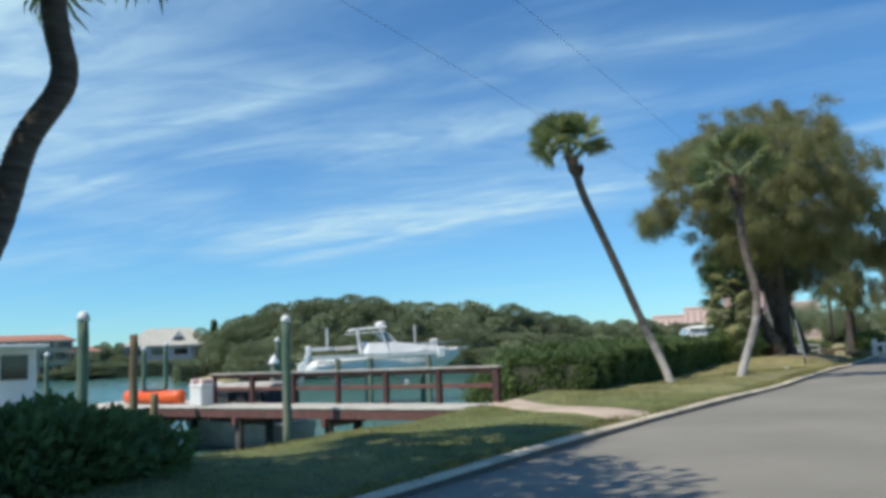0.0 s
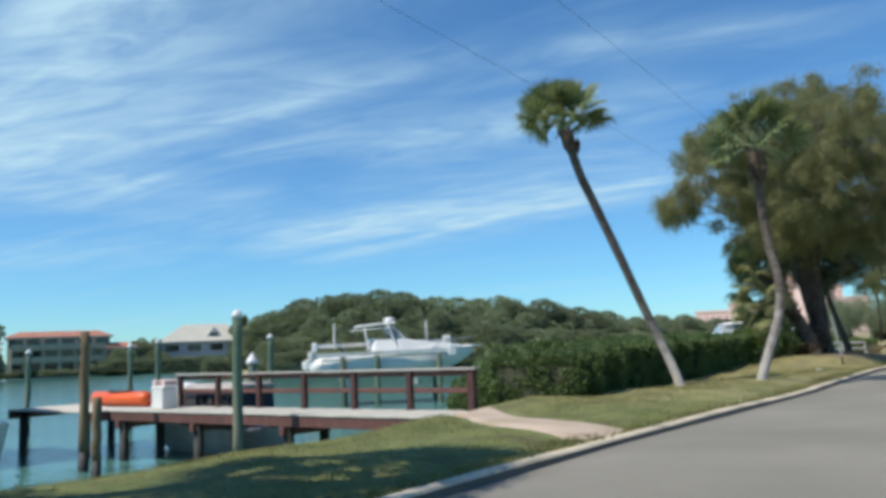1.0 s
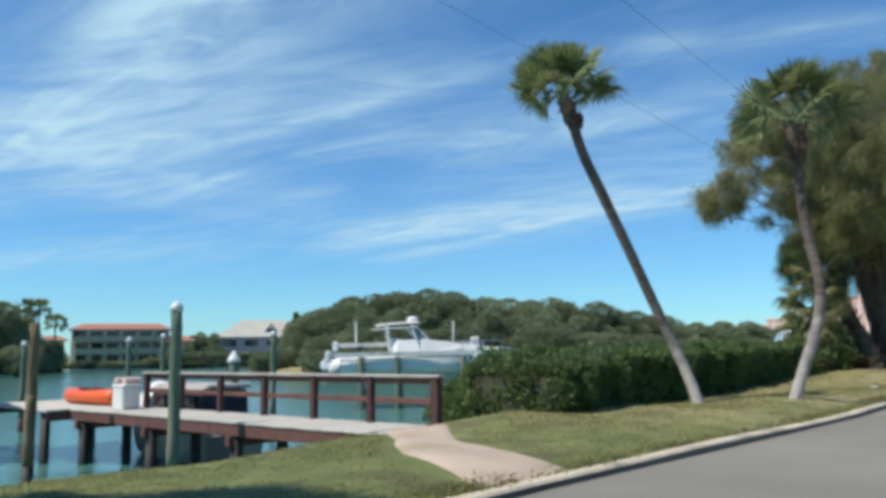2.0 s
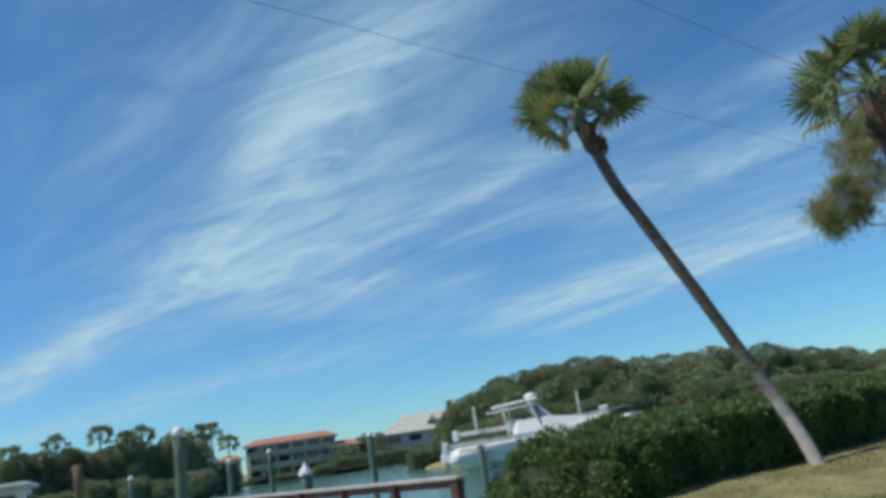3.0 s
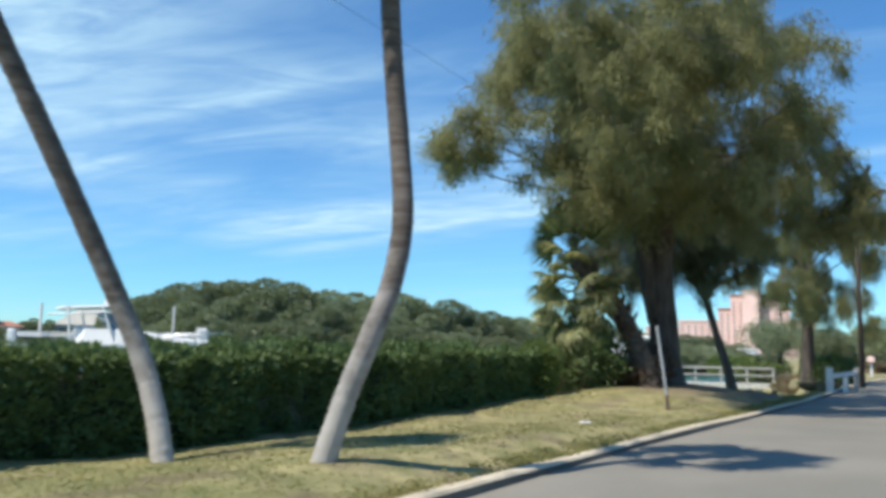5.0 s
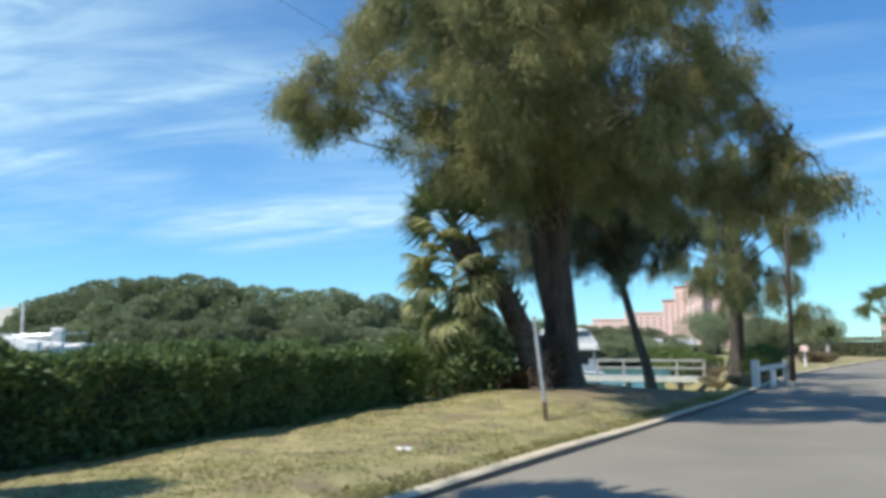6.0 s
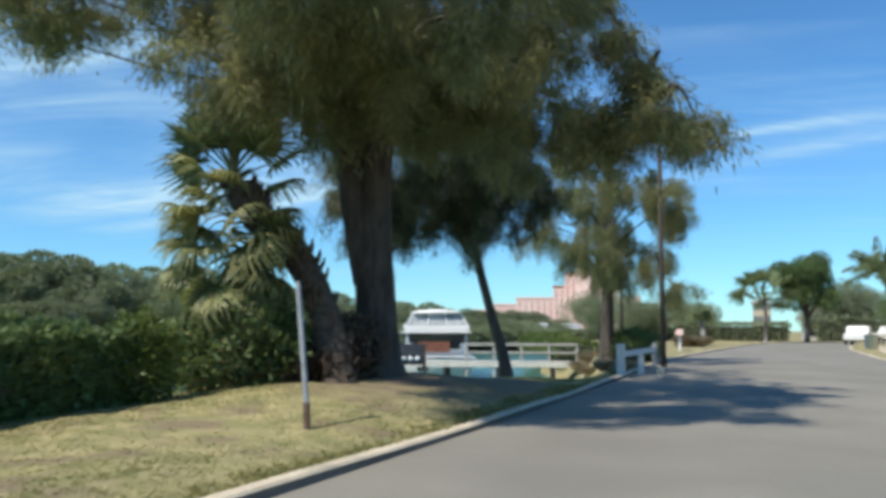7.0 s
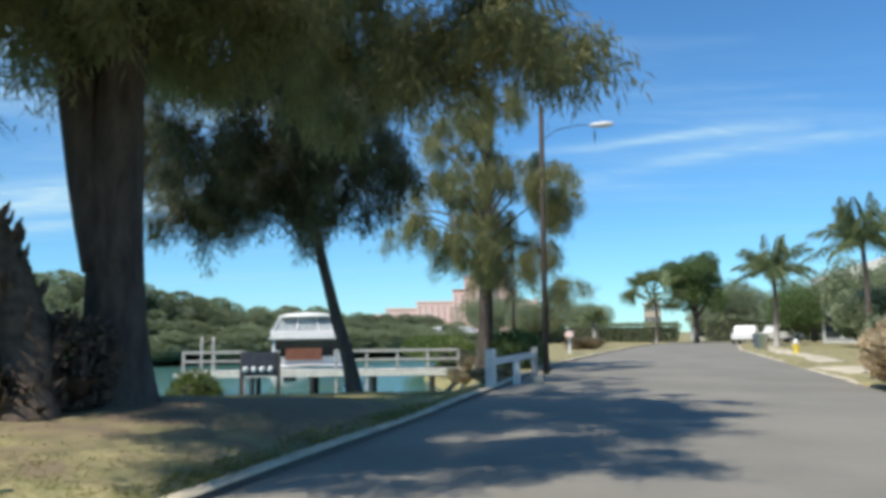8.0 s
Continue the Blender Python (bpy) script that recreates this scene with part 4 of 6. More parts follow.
# Its foliage is painted as if shaded by the she-oak in front.
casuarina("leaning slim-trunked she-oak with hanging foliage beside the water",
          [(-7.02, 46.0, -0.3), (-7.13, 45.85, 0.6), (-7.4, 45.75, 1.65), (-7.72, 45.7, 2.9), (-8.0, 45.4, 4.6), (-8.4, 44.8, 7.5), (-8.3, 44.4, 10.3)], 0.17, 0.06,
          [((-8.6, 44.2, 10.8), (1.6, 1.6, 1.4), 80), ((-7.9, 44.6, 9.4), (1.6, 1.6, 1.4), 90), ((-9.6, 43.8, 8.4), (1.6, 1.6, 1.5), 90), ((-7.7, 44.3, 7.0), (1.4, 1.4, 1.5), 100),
           ((-9.0, 43.4, 6.0), (1.6, 1.6, 1.5), 100), ((-10.2, 43.6, 4.9), (1.2, 1.2, 1.1), 60), ((-7.7, 43.6, 4.8), (1.3, 1.3, 1.2), 70), ((-7.0, 44.2, 5.6), (1.1, 1.1, 1.1), 60), ((-7.2, 43.6, 8.2), (1.3, 1.3, 1.3), 80), ((-9.0, 45.0, 4.4), (1.2, 1.1, 0.9), 60), ((-10.3, 44.8, 4.2), (0.9, 0.9, 0.8), 40), ((-7.2, 45.4, 4.8), (1.0, 1.0, 0.9), 50), ((-8.2, 46.2, 5.2), (1.4, 1.3, 1.2), 70), ((-10.6, 45.6, 6.2), (1.3, 1.3, 1.3), 60), ((-8.6, 46.4, 7.6), (1.6, 1.5, 1.5), 80), ((-7.3, 45.6, 6.6), (1.1, 1.1, 1.1), 60), ((-6.4, 45.2, 5.6), (0.8, 0.8, 0.8), 36), ((-10.4, 44.4, 9.6), (1.4, 1.4, 1.3), 60)], 22, 0.03, flare=0.05, dense=0.2, hang=0.6, leaf="needle_shaded")
def open_crown(cx, cy, seed, n, profile):
    """Small lobes scattered through a tall open crown whose radius follows a profile of (height, radius)."""
    rng = np.random.default_rng(seed)
    zs, rs = [q[0] for q in profile], [q[1] for q in profile]
    out = []
    for i in range(n):
        z = rng.uniform(zs[0], zs[-1])
        r = np.interp(z, zs, rs) * math.sqrt(rng.random())
        w = i * 2.4 + rng.normal() * 0.3
        k = rng.uniform(0.5, 0.95)
        out.append(((cx + r * math.cos(w), cy + r * math.sin(w), z), (k, k, k * 0.7), int(14 + 14 * k)))
    return out


casuarina("open tall she-oak with bronze tips behind the white guard rail",
          [(-5.9, 55.4, -0.2), (-5.85, 55.3, 2.0), (-5.75, 55.3, 5.0), (-5.6, 55.4, 7.4), (-5.5, 55.5, 9.6)], 0.28, 0.05,
          open_crown(-5.9, 55.3, 8, 32, [(3.4, 1.6), (4.6, 2.8), (6.6, 3.0), (8.4, 2.4), (9.8, 0.8)]), 23, 0.05, flare=0.15, dense=0.2, sats=0, hang=0.8, arms=[[(-5.8, 55.3, 4.2), (-7.0, 54.8, 5.2), (-8.4, 54.4, 5.4)], [(-5.75, 55.3, 6.2), (-6.8, 54.6, 7.4), (-8.2, 54.0, 7.8)], [(-5.7, 55.3, 5.0), (-4.8, 54.8, 6.2), (-3.9, 54.6, 6.6)]])
# Stands for ivy-like foliage on the pole; the trunk is made up.
casuarina("foliage round the lamp pole, built as a young she-oak",
          [(-3.69, 54.2, -0.1), (-3.68, 54.2, 2.0), (-3.66, 54.1, 4.6), (-3.5, 53.8, 6.2)], 0.07, 0.03,
          [((-3.3, 53.4, 6.2), (0.5, 0.5, 0.5), 12), ((-3.9, 53.6, 3.9), (0.5, 0.5, 0.5), 12), ((-3.2, 53.4, 5.4), (0.5, 0.5, 0.5), 10), ((-3.1, 53.2, 2.7), (0.5, 0.5, 0.5), 12)], 24, 0.04, flare=0.05, dense=0.34)
sabal_palm("old leaning cabbage palm with a rough booted trunk and dry skirt",
           [(-6.58, 35.65, 0.2), (-7.0, 35.95, 1.25), (-7.5, 36.0, 2.2), (-7.85, 35.75, 2.75), (-8.15, 35.4, 3.15), (-8.3, 35.2, 3.5)], 0.27, 0.22, 41, 112, 0.9, 34, 1.0, -78.0, 1.2, 0.15, "boots", 2.0, True)


def leaf_shell(rng, n, lo, hi, size, width, mat, name, wob=0.25, freq=0.9):
    """Leaves over the faces of a bumpy block from lo to hi."""
    lo, hi = np.array(lo, float), np.array(hi, float)
    s = hi - lo
    area = np.array([s[1] * s[2], s[1] * s[2] * 0.4, s[0] * s[2] * 0.6, s[0] * s[2] * 0.6, s[0] * s[1]])
    face = rng.choice(5, n, p=area / area.sum())
    u = rng.random((n, 3))
    nrm = np.zeros((n, 3))
    for k, (ax, val, sg) in enumerate(((0, 1, 1), (0, 0, -1), (1, 0, -1), (1, 1, 1), (2, 1, 1))):
        sel = face == k
        u[sel, ax] = val
        nrm[sel, ax] = sg
    p = lo + u * s
    bump = np.array([noise.noise(Vector(q) * freq) + 0.5 * noise.noise(Vector(q) * freq * 2.7) for q in p])
    p = p + nrm * (wob * bump - 0.10 * rng.random(n))[:, None]
    d = unit(nrm * 0.8 + rng.normal(size=(n, 3)) * 0.6 + [0, 0, 0.35])
    v, f = leaf_arrays(p, d, rng.uniform(0.7, 1.3, n) * size, width, rng)
    return tri_mesh(name, v, f, mat)


def build_hedge():
    rng = np.random.default_rng(5)
    h = thing("hedge", "long clipped dark green mangrove hedge along the turf", "hedge", (-9.0, 25, 0))
    stretches = [(18.0, 20.0, -7.75, 0.88, 2.2), (20.0, 24.0, -8.0, 1.0, 2.2), (24.0, 28.5, -8.25, 1.06, 2.4), (28.5, 33.2, -8.35, 1.12, 2.4)]
    for a, b, xf, zt, dep in stretches:
        # Solid filler; its dark colour is the shade between the leaves.
        core = Geo()
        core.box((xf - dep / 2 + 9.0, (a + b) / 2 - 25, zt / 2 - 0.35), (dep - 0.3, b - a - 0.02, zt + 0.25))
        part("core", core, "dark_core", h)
        n = int(6200 * (b - a))
        me = leaf_shell(rng, n, (xf - dep + 9.0, a - 25 - 0.05, -0.15), (xf + 9.0, b - 25 + 0.05, zt), 0.10, 0.06, "hedge_leaf", "foliage", 0.27, 1.5)
        part("foliage", me, None, h)


build_hedge()


def shrub(label, at, rad, n, size, mat, seed, name="shrub", category="shrub", core=True, up=0.3):
    rng = np.random.default_rng(seed)
    b = thing(name, label, category, at)
    if core:
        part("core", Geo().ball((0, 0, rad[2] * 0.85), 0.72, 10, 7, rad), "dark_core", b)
    stems = Geo()
    for i in range(7):
        w = i * 2.4
        stems.tube([(0.05 * math.cos(w), 0.05 * math.sin(w), -0.1), (rad[0] * 0.4 * math.cos(w), rad[1] * 0.4 * math.sin(w), rad[2] * 0.7), (rad[0] * 0.7 * math.cos(w), rad[1] * 0.7 * math.sin(w), rad[2] * 1.3)], [0.03, 0.02, 0.008], 5)
    part("stem", stems, "branch", b)
    d = in_ball(rng, n, 0.55)
    bump = np.array([1 + 0.28 * noise.noise(Vector(q) * 2.3 + Vector((seed, 0, 0))) for q in unit(d)])
    p = d * np.array(rad) * bump[:, None] + [0, 0, rad[2] * 0.9]
    p[:, 2] = np.maximum(p[:, 2], 0.02)
    v, f = leaf_arrays(p, unit(d * 0.7 + rng.normal(size=(n, 3)) * 0.6 + [0, 0, up]), rng.uniform(0.7, 1.3, n) * size, size * 0.5, rng)
    part("foliage", tri_mesh("foliage", v, f, mat), None, b)
    return b


shrub("bright green shrub at the end of the hedge", (-8.55, 33.4, 0.05), (0.5, 0.55, 0.72), 3600, 0.10, "bush_leaf", 61)
shrub("dark shrub under the old palm skirt", (-8.35, 35.4, 0.0), (1.15, 1.15, 1.0), 8000, 0.13, "hedge_leaf", 62)
shrub("dark sea-grape shrub in shade beside the water", (-8.2, 4.4, -0.6), (1.55, 1.75, 0.7), 15000, 0.14, "hedge_leaf", 63)
shrub("brown twiggy undergrowth between two trunks", (-6.75, 36.35, 0.25), (0.55, 0.4, 0.62), 1500, 0.12, "boots", 66, core=False)
shrub("dark round shrub behind the white guard rail", (-5.2, 56.2, -0.2), (1.2, 1.3, 0.75), 6000, 0.14, "hedge_leaf", 64)
shrub("rounded mangrove bush at the water beside the dock", (-10.6, 19.3, -1.35), (1.15, 1.1, 1.1), 7000, 0.14, "hedge_leaf", 67)
shrub("rounded mangrove bush at the hedge's end", (-9.7, 18.6, -0.75), (0.85, 0.75, 0.9), 4500, 0.14, "hedge_leaf", 68)
shrub("rounded mangrove bush at the water behind the hedge", (-11.2, 20.9, -1.35), (1.4, 1.5, 1.25), 7000, 0.14, "hedge_leaf", 69)
shrub("small green bush at the water's edge", (-9.9, 44.0, -0.55), (0.55, 0.55, 0.5), 2200, 0.10, "bush_leaf", 70)
sabal_palm("tall cabbage palm leaning over the water's edge", [(-8.6, 3.7, -0.4), (-8.5, 3.9, 1.2), (-8.27, 4.28, 2.44), (-8.16, 4.5, 3.39), (-7.98, 4.8, 4.1), (-8.03, 4.72, 4.8), (-8.1, 4.6, 6.3)], 0.15, 0.13, 17, 44, 1.0, 0, 0.7)


# far grove across the harbour
def crown_mesh(seed, lobes, n, size):
    """A dome of leafy lobes that reaches nearly to the ground."""
    rng = np.random.default_rng(seed)
    vs, fs, k = [], [], 0
    for i in range(lobes):
        w = i * 2.39996 + rng.normal() * 0.2
        u = (i + 0.5) / lobes
        z = 6.3 * (1 - u) ** 0.9
        rr = 3.2 * math.sqrt(max(0.0, 1 - (z / 7.4) ** 2))
        c = np.array([rr * math.cos(w), rr * math.sin(w), z + 0.9 + rng.normal() * 0.25])
        r = rng.uniform(1.1, 1.7)
        d = in_ball(rng, n, 0.7)
        p = c + d * [r, r, r * 0.85]
        v, f = leaf_arrays(p, unit(d + rng.normal(size=(n, 3)) * 0.6 + [0, 0, 0.4]), rng.uniform(0.7, 1.4, n) * size, size * 0.65, rng)
        vs.append(v)
        fs.append(f + k)
        k += len(v)
    return tri_mesh("crown", np.concatenate(vs), np.concatenate(fs), "grove_leaf")


def grove_tree(seed):
    t = thing("grove_tree", "dense rounded olive-green shore tree across the harbour", "tree", (0, 0, 0), group="grove across the harbour")
    part("core", Geo().ball((0, 0, 2.6), 1.0, 12, 8, (3.3, 3.3, 4.2)), "grove_leaf", t)
    part("trunk", Geo().tube([(0, 0, -0.5), (0.1, 0, 3), (0, 0.2, 6)], [0.3, 0.22, 0.12], 7), "bark", t)
    part("crown", crown_mesh(seed, 26, 900, 0.25), None, t)
    return t


def build_grove():
    rng = np.random.default_rng(9)
    protos = [grove_tree(70 + i) for i in range(4)]
    ridge = [(-85.0, 77.3, 6.8), (-81.9, 79.9, 9.3), (-74.8, 85.8, 11.5), (-69.6, 90.9, 10.5), (-60.8, 98.4, 9.7), (-52.8, 108.1, 7.9), (-46.7, 118.6, 6.3), (-40.5, 134.5, 5.3), (-33.5, 152.1, 4.9)]
    used = 0
    for i in range(len(ridge) - 1):
        a, b = Vector(ridge[i]), Vector(ridge[i + 1])
        steps = max(2, int((b - a).length / 4.4))
        for s in range(steps):
            for row, drop in (((0, 0.95),) if i == 0 else ((0, 1.0), (1, 0.72), (2, 0.45), (3, 0.16))):
                p = a.lerp(b, (s + 0.5 * (row % 2)) / steps)
                toward = Vector((0.62, -0.78, 0)) * (row * 4.6)
                x, y = p.x + toward.x + rng.normal() * 0.9, p.y + toward.y + rng.normal() * 0.9
                ztop = (p.z * drop + rng.normal() * 0.22)
                sc = max(0.3, (ztop + 0.9) / 9.6)
                m = Matrix.Translation((x, y, -0.9)) @ pose(0, 0, 0, 0, 0, rng.uniform(0, 360)) 
                if used < 4:
                    ob = protos[used]
                    ob.matrix_basis = m
                else:
                    ob = copy_thing(protos[used % 4], m)
                ob.scale = (max(sc, 0.7) * 1.35, max(sc, 0.7) * 1.35, sc)
                used += 1


build_grove()

# ---- docks, piles, rails ----
def pile(label, x, y, top, r=0.13, mat="pile_green", cap="dome", foot=-1.05, group="mooring piles"):
    t = thing("mooring_pile", label, "piling", (x, y, 0), group=group)
    g = Geo()
    n = 9
    pts = [(0.012 * math.sin(k * 2.1 + x), 0.012 * math.cos(k * 1.7 + y), foot + (top - foot) * k / (n - 1)) for k in range(n)]
    g.tube(pts, [r * (1.06 - 0.1 * k / (n - 1)) for k in range(n)], 12)
    part("shaft", g, mat, t, smooth=True)
    part("wet_foot", Geo().tube([(0, 0, -3.4), (0, 0, -1.6), (0, 0, foot + 0.02)], [r * 1.1, r * 1.1, r * 1.09], 12), "pile_wet", t, "dark wet pile foot", smooth=True)
    if cap == "dome":
        part("cap", Geo().tube([(0, 0, top - 0.06), (0, 0, top + 0.02), (0, 0, top + 0.09), (0, 0, top + 0.13)], [r * 1.12, r * 1.14, r * 0.8, r * 0.15], 12), "cap", t, "white domed cap", smooth=True)
    elif cap == "cone":
        part("cap", Geo().tube([(0, 0, top - 0.04), (0, 0, top + 0.03), (0, 0, top + 0.3)], [r * 1.2, r * 1.25, r * 0.05], 10), "cap", t, "white pointed cap")
    return t


pile("tall green mooring pile with a white cap beside the dock", -13.86, 14.18, 2.0, 0.105)
pile("tall green mooring pile with a white cap near the bank", -13.55, 8.69, 1.96, 0.098)
pile("weathered brown mooring pile without a cap", -19.17, 13.84, 1.9, 0.11, "pile_brown", "none")
pile("thick green pile with a white pointed cap", -19.45, 19.41, 0.95, 0.15, "pile_green", "cone")
pile("tall thin dark pile with a white cap", -24.38, 24.6, 1.85, 0.115)
pile("thin grey pile with a white cap in the harbour", -30.9, 18.4, 1.6, 0.10)
pile("thin grey pile with a white cap in the harbour", -30.3, 23.6, 1.9, 0.10)
pile("thin grey pile with a white cap in the harbour", -28.6, 21.2, 1.7, 0.10)
pile("short dark pile without a cap", -17.2, 13.0, 0.35, 0.10, "pile_brown", "none")

DU = Vector((-0.9999, 0.012, 0))
DV = Vector((0.012, 0.9999, 0))
DECK_Z = -0.16


def build_dock():
    """A narrow timber dock: boards across, red fascia, bents of piles, a rail on its far side."""
    d = thing("dock", "narrow timber dock with grey boards and red-stained sides", "dock", (-9.35, 15.25, 0))
    length, width = 11.2, 1.35
    for s, nm in ((0, "fascia"), (1, "fascia")):
        a = DV * (s * width)
        part(nm, Geo().beam(a + Vector((0, 0, DECK_Z - 0.16)), a + DU * length + Vector((0, 0, DECK_Z - 0.16)), 0.06, 0.24), "deck_red", d, bevel=0.008)
    for k in range(3):
        a = DU * (4.3 + k * 3.2)
        part("crossbeam", Geo().beam(a - DV * 0.1 + Vector((0, 0, DECK_Z - 0.38)), a + DV * (width + 0.1) + Vector((0, 0, DECK_Z - 0.38)), 0.14, 0.2), "deck_red", d, bevel=0.01)
        for s in (0.12, width - 0.12):
            b = a + DV * s
            part("dock_leg", Geo().tube([b + Vector((0, 0, -3.2)), b + Vector((0, 0, DECK_Z - 0.1))], 0.12, 10), "pile_wet", d, smooth=True)
    me = Geo().box((0, 0, 0), (0.135, width + 0.12, 0.04)).mesh("board", "deck", bevel=0.005)
    rng = np.random.default_rng(3)
    n = int(length / 0.145)
    for i in range(n):
        p = DU * (0.07 + i * 0.145) + DV * (width / 2)
        ob = new("board", me)
        ob.parent = d
        ob.matrix_basis = Matrix.Translation((p.x, p.y, DECK_Z - 0.02 + rng.normal() * 0.003)) @ pose(0, 0, 0, rng.normal() * 0.15, 0, -0.7 + 180 + rng.normal() * 0.25)
    # wider landing at the outer end
    lp = DU * length
    part("fascia", Geo().beam(lp + DV * -0.6 + Vector((0, 0, DECK_Z - 0.16)), lp + DV * 2.6 + Vector((0, 0, DECK_Z - 0.16)), 0.06, 0.24), "deck_red", d)
    part("fascia", Geo().beam(lp + DU * 4.4 + DV * -0.6 + Vector((0, 0, DECK_Z - 0.16)), lp + DU * 4.4 + DV * 2.6 + Vector((0, 0, DECK_Z - 0.16)), 0.06, 0.24), "deck_red", d)
    me2 = Geo().box((0, 0, 0), (4.5, 0.135, 0.04)).mesh("board", "deck", bevel=0.005)
    for i in range(22):
        p = lp + DU * 2.2 + DV * (-0.55 + i * 0.145)
        ob = new("board", me2)
        ob.parent = d
        ob.matrix_basis = Matrix.Translation((p.x, p.y, DECK_Z - 0.02 + rng.normal() * 0.003)) @ pose(0, 0, 0, 0, 0, -0.7 + rng.normal() * 0.2)
    for s, w in ((-0.4, 0.5), (2.4, 0.5), (-0.4, 3.9), (2.4, 3.9)):
        b = lp + DU * w + DV * s
        part("dock_leg", Geo().tube([b + Vector((0, 0, -3.2)), b + Vector((0, 0, DECK_Z - 0.1))], 0.12, 10), "pile_wet", d, smooth=True)
    # rail
    top = 0.70
    base = DV * (width - 0.08)
    for k in range(7):
        p = base + DU * (0.12 + k * 1.62)
        part("rail_post", Geo().beam(p + Vector((0, 0, DECK_Z - 0.3)), p + Vector((0, 0, top - 0.03)), 0.17 if k == 0 else 0.13, 0.13, (DV.x, DV.y, 0)), "rail_dark", d, bevel=0.012)
    e = base + DU * (0.12 + 6 * 1.62)
    part("rail_cap", Geo().beam(base - DU * 0.02 + Vector((0, 0, top)), e + DU * 0.1 + Vector((0, 0, top)), 0.20, 0.045), "rail_top", d, bevel=0.01)
    part("mid_rail", Geo().beam(base + DV * 0.03 + Vector((0, 0, 0.26)), e + DV * 0.03 + Vector((0, 0, 0.26)), 0.045, 0.10), "deck_red", d, bevel=0.008)
    part("top_rail", Geo().beam(base + DV * 0.03 + Vector((0, 0, top - 0.09)), e + DV * 0.03 + Vector((0, 0, top - 0.09)), 0.045, 0.10), "deck_red", d, bevel=0.008)
    return d


build_dock()


def build_far_dock():
    d = thing("dock", "weathered grey timber dock with a pale post-and-rail fence", "dock", (-8.9, 64.0, 0))
    u, v = Vector((-0.968, -0.252, 0)), Vector((0.252, -0.968, 0))
    zt, zd, length = 0.52, -0.42, 12.4
    n = 9
    for k in range(n + 1):
        if k in (5, 6):
            continue
        p = u * (k * length / n)
        part("post", Geo().beam(p + Vector((0, 0, -2.2 if k > 2 else zd - 0.3)), p + Vector((0, 0, zt)), 0.12, 0.12, (u.x, u.y, 0)), "rail_top", d, bevel=0.01)
    for a, b in ((0, 4), (7, n)):
        for z, h in ((zt - 0.06, 0.12), (zt - 0.46, 0.10)):
            part("rail", Geo().beam(u * (a * length / n) + v * 0.08 + Vector((0, 0, z)), u * (b * length / n) + v * 0.08 + Vector((0, 0, z)), 0.04, h), "rail_top", d)
    part("fascia", Geo().beam(u * -0.3 + v * 0.1 + Vector((0, 0, zd - 0.14)), u * (length + 0.4) + v * 0.1 + Vector((0, 0, zd - 0.14)), 0.05, 0.22), "deck", d)
    me = Geo().box((0, 0, 0), (0.19, 1.5, 0.04)).mesh("board", "deck")
    for i in range(63):
        p = u * (i * 0.2) - v * 0.65
        ob = new("board", me)
        ob.parent = d
        ob.matrix_basis = Matrix.Translation((p.x, p.y, zd)) @ pose(0, 0, 0, 0, 0, 14.6)
    for k in range(5):
        for s in (0.0, -1.3):
            p = u * (1.2 + k * 2.7) + v * s
            part("dock_leg", Geo().tube([p + Vector((0, 0, -3)), p + Vector((0, 0, zd - 0.05))], 0.12, 9), "pile_wet", d)


build_far_dock()


def build_guard_rail():
    r = thing("guard_rail", "short white-painted timber guard rail beside the kerb", "railing", (-3.95, 46.4, -0.15))
    part("post", Geo().beam((0, 0, -0.4), (0, 0, 0.95), 0.22, 0.22, (0, 1, 0)), "white_paint", r, bevel=0.02)
    part("post", Geo().beam((0.30, 1.7, -0.4), (0.30, 1.7, 0.62), 0.17, 0.17, (0, 1, 0)), "white_paint", r, bevel=0.02)
    part("post", Geo().beam((0.42, 4.0, -0.4), (0.42, 4.0, 0.92), 0.16, 0.16, (0, 1, 0)), "rail_top", r, bevel=0.02)
    part("rail", Geo().beam((0.0, 0.1, 0.66), (0.42, 4.0, 0.72), 0.06, 0.16), "white_paint", r, bevel=0.01)
    s = thing("concrete_stub", "small worn concrete marker stub by the kerb", "bollard", (-3.15, 48.3, -0.2))
    part("body", Geo().tube([(0, 0, -0.2), (0, 0, 0.22), (0, 0, 0.3)], [0.13, 0.12, 0.08], 9), "kerb", s)


build_guard_rail()


def build_sign_post():
    s = thing("sign_post", "leaning square grey metal post with a rusted foot, no sign", "post", (-5.17, 32.32, 0.05))
    part("post", Geo().beam((0, 0, 0.25), (-0.22, 0.12, 1.66), 0.05, 0.05, (0, 1, 0)), "galv", s, bevel=0.006)
    part("foot", Geo().beam((0.05, -0.03, -0.3), (-0.005, 0.0, 0.3), 0.06, 0.06, (0, 1, 0)), "rust", s, "rusted brown foot", bevel=0.006)


build_sign_post()


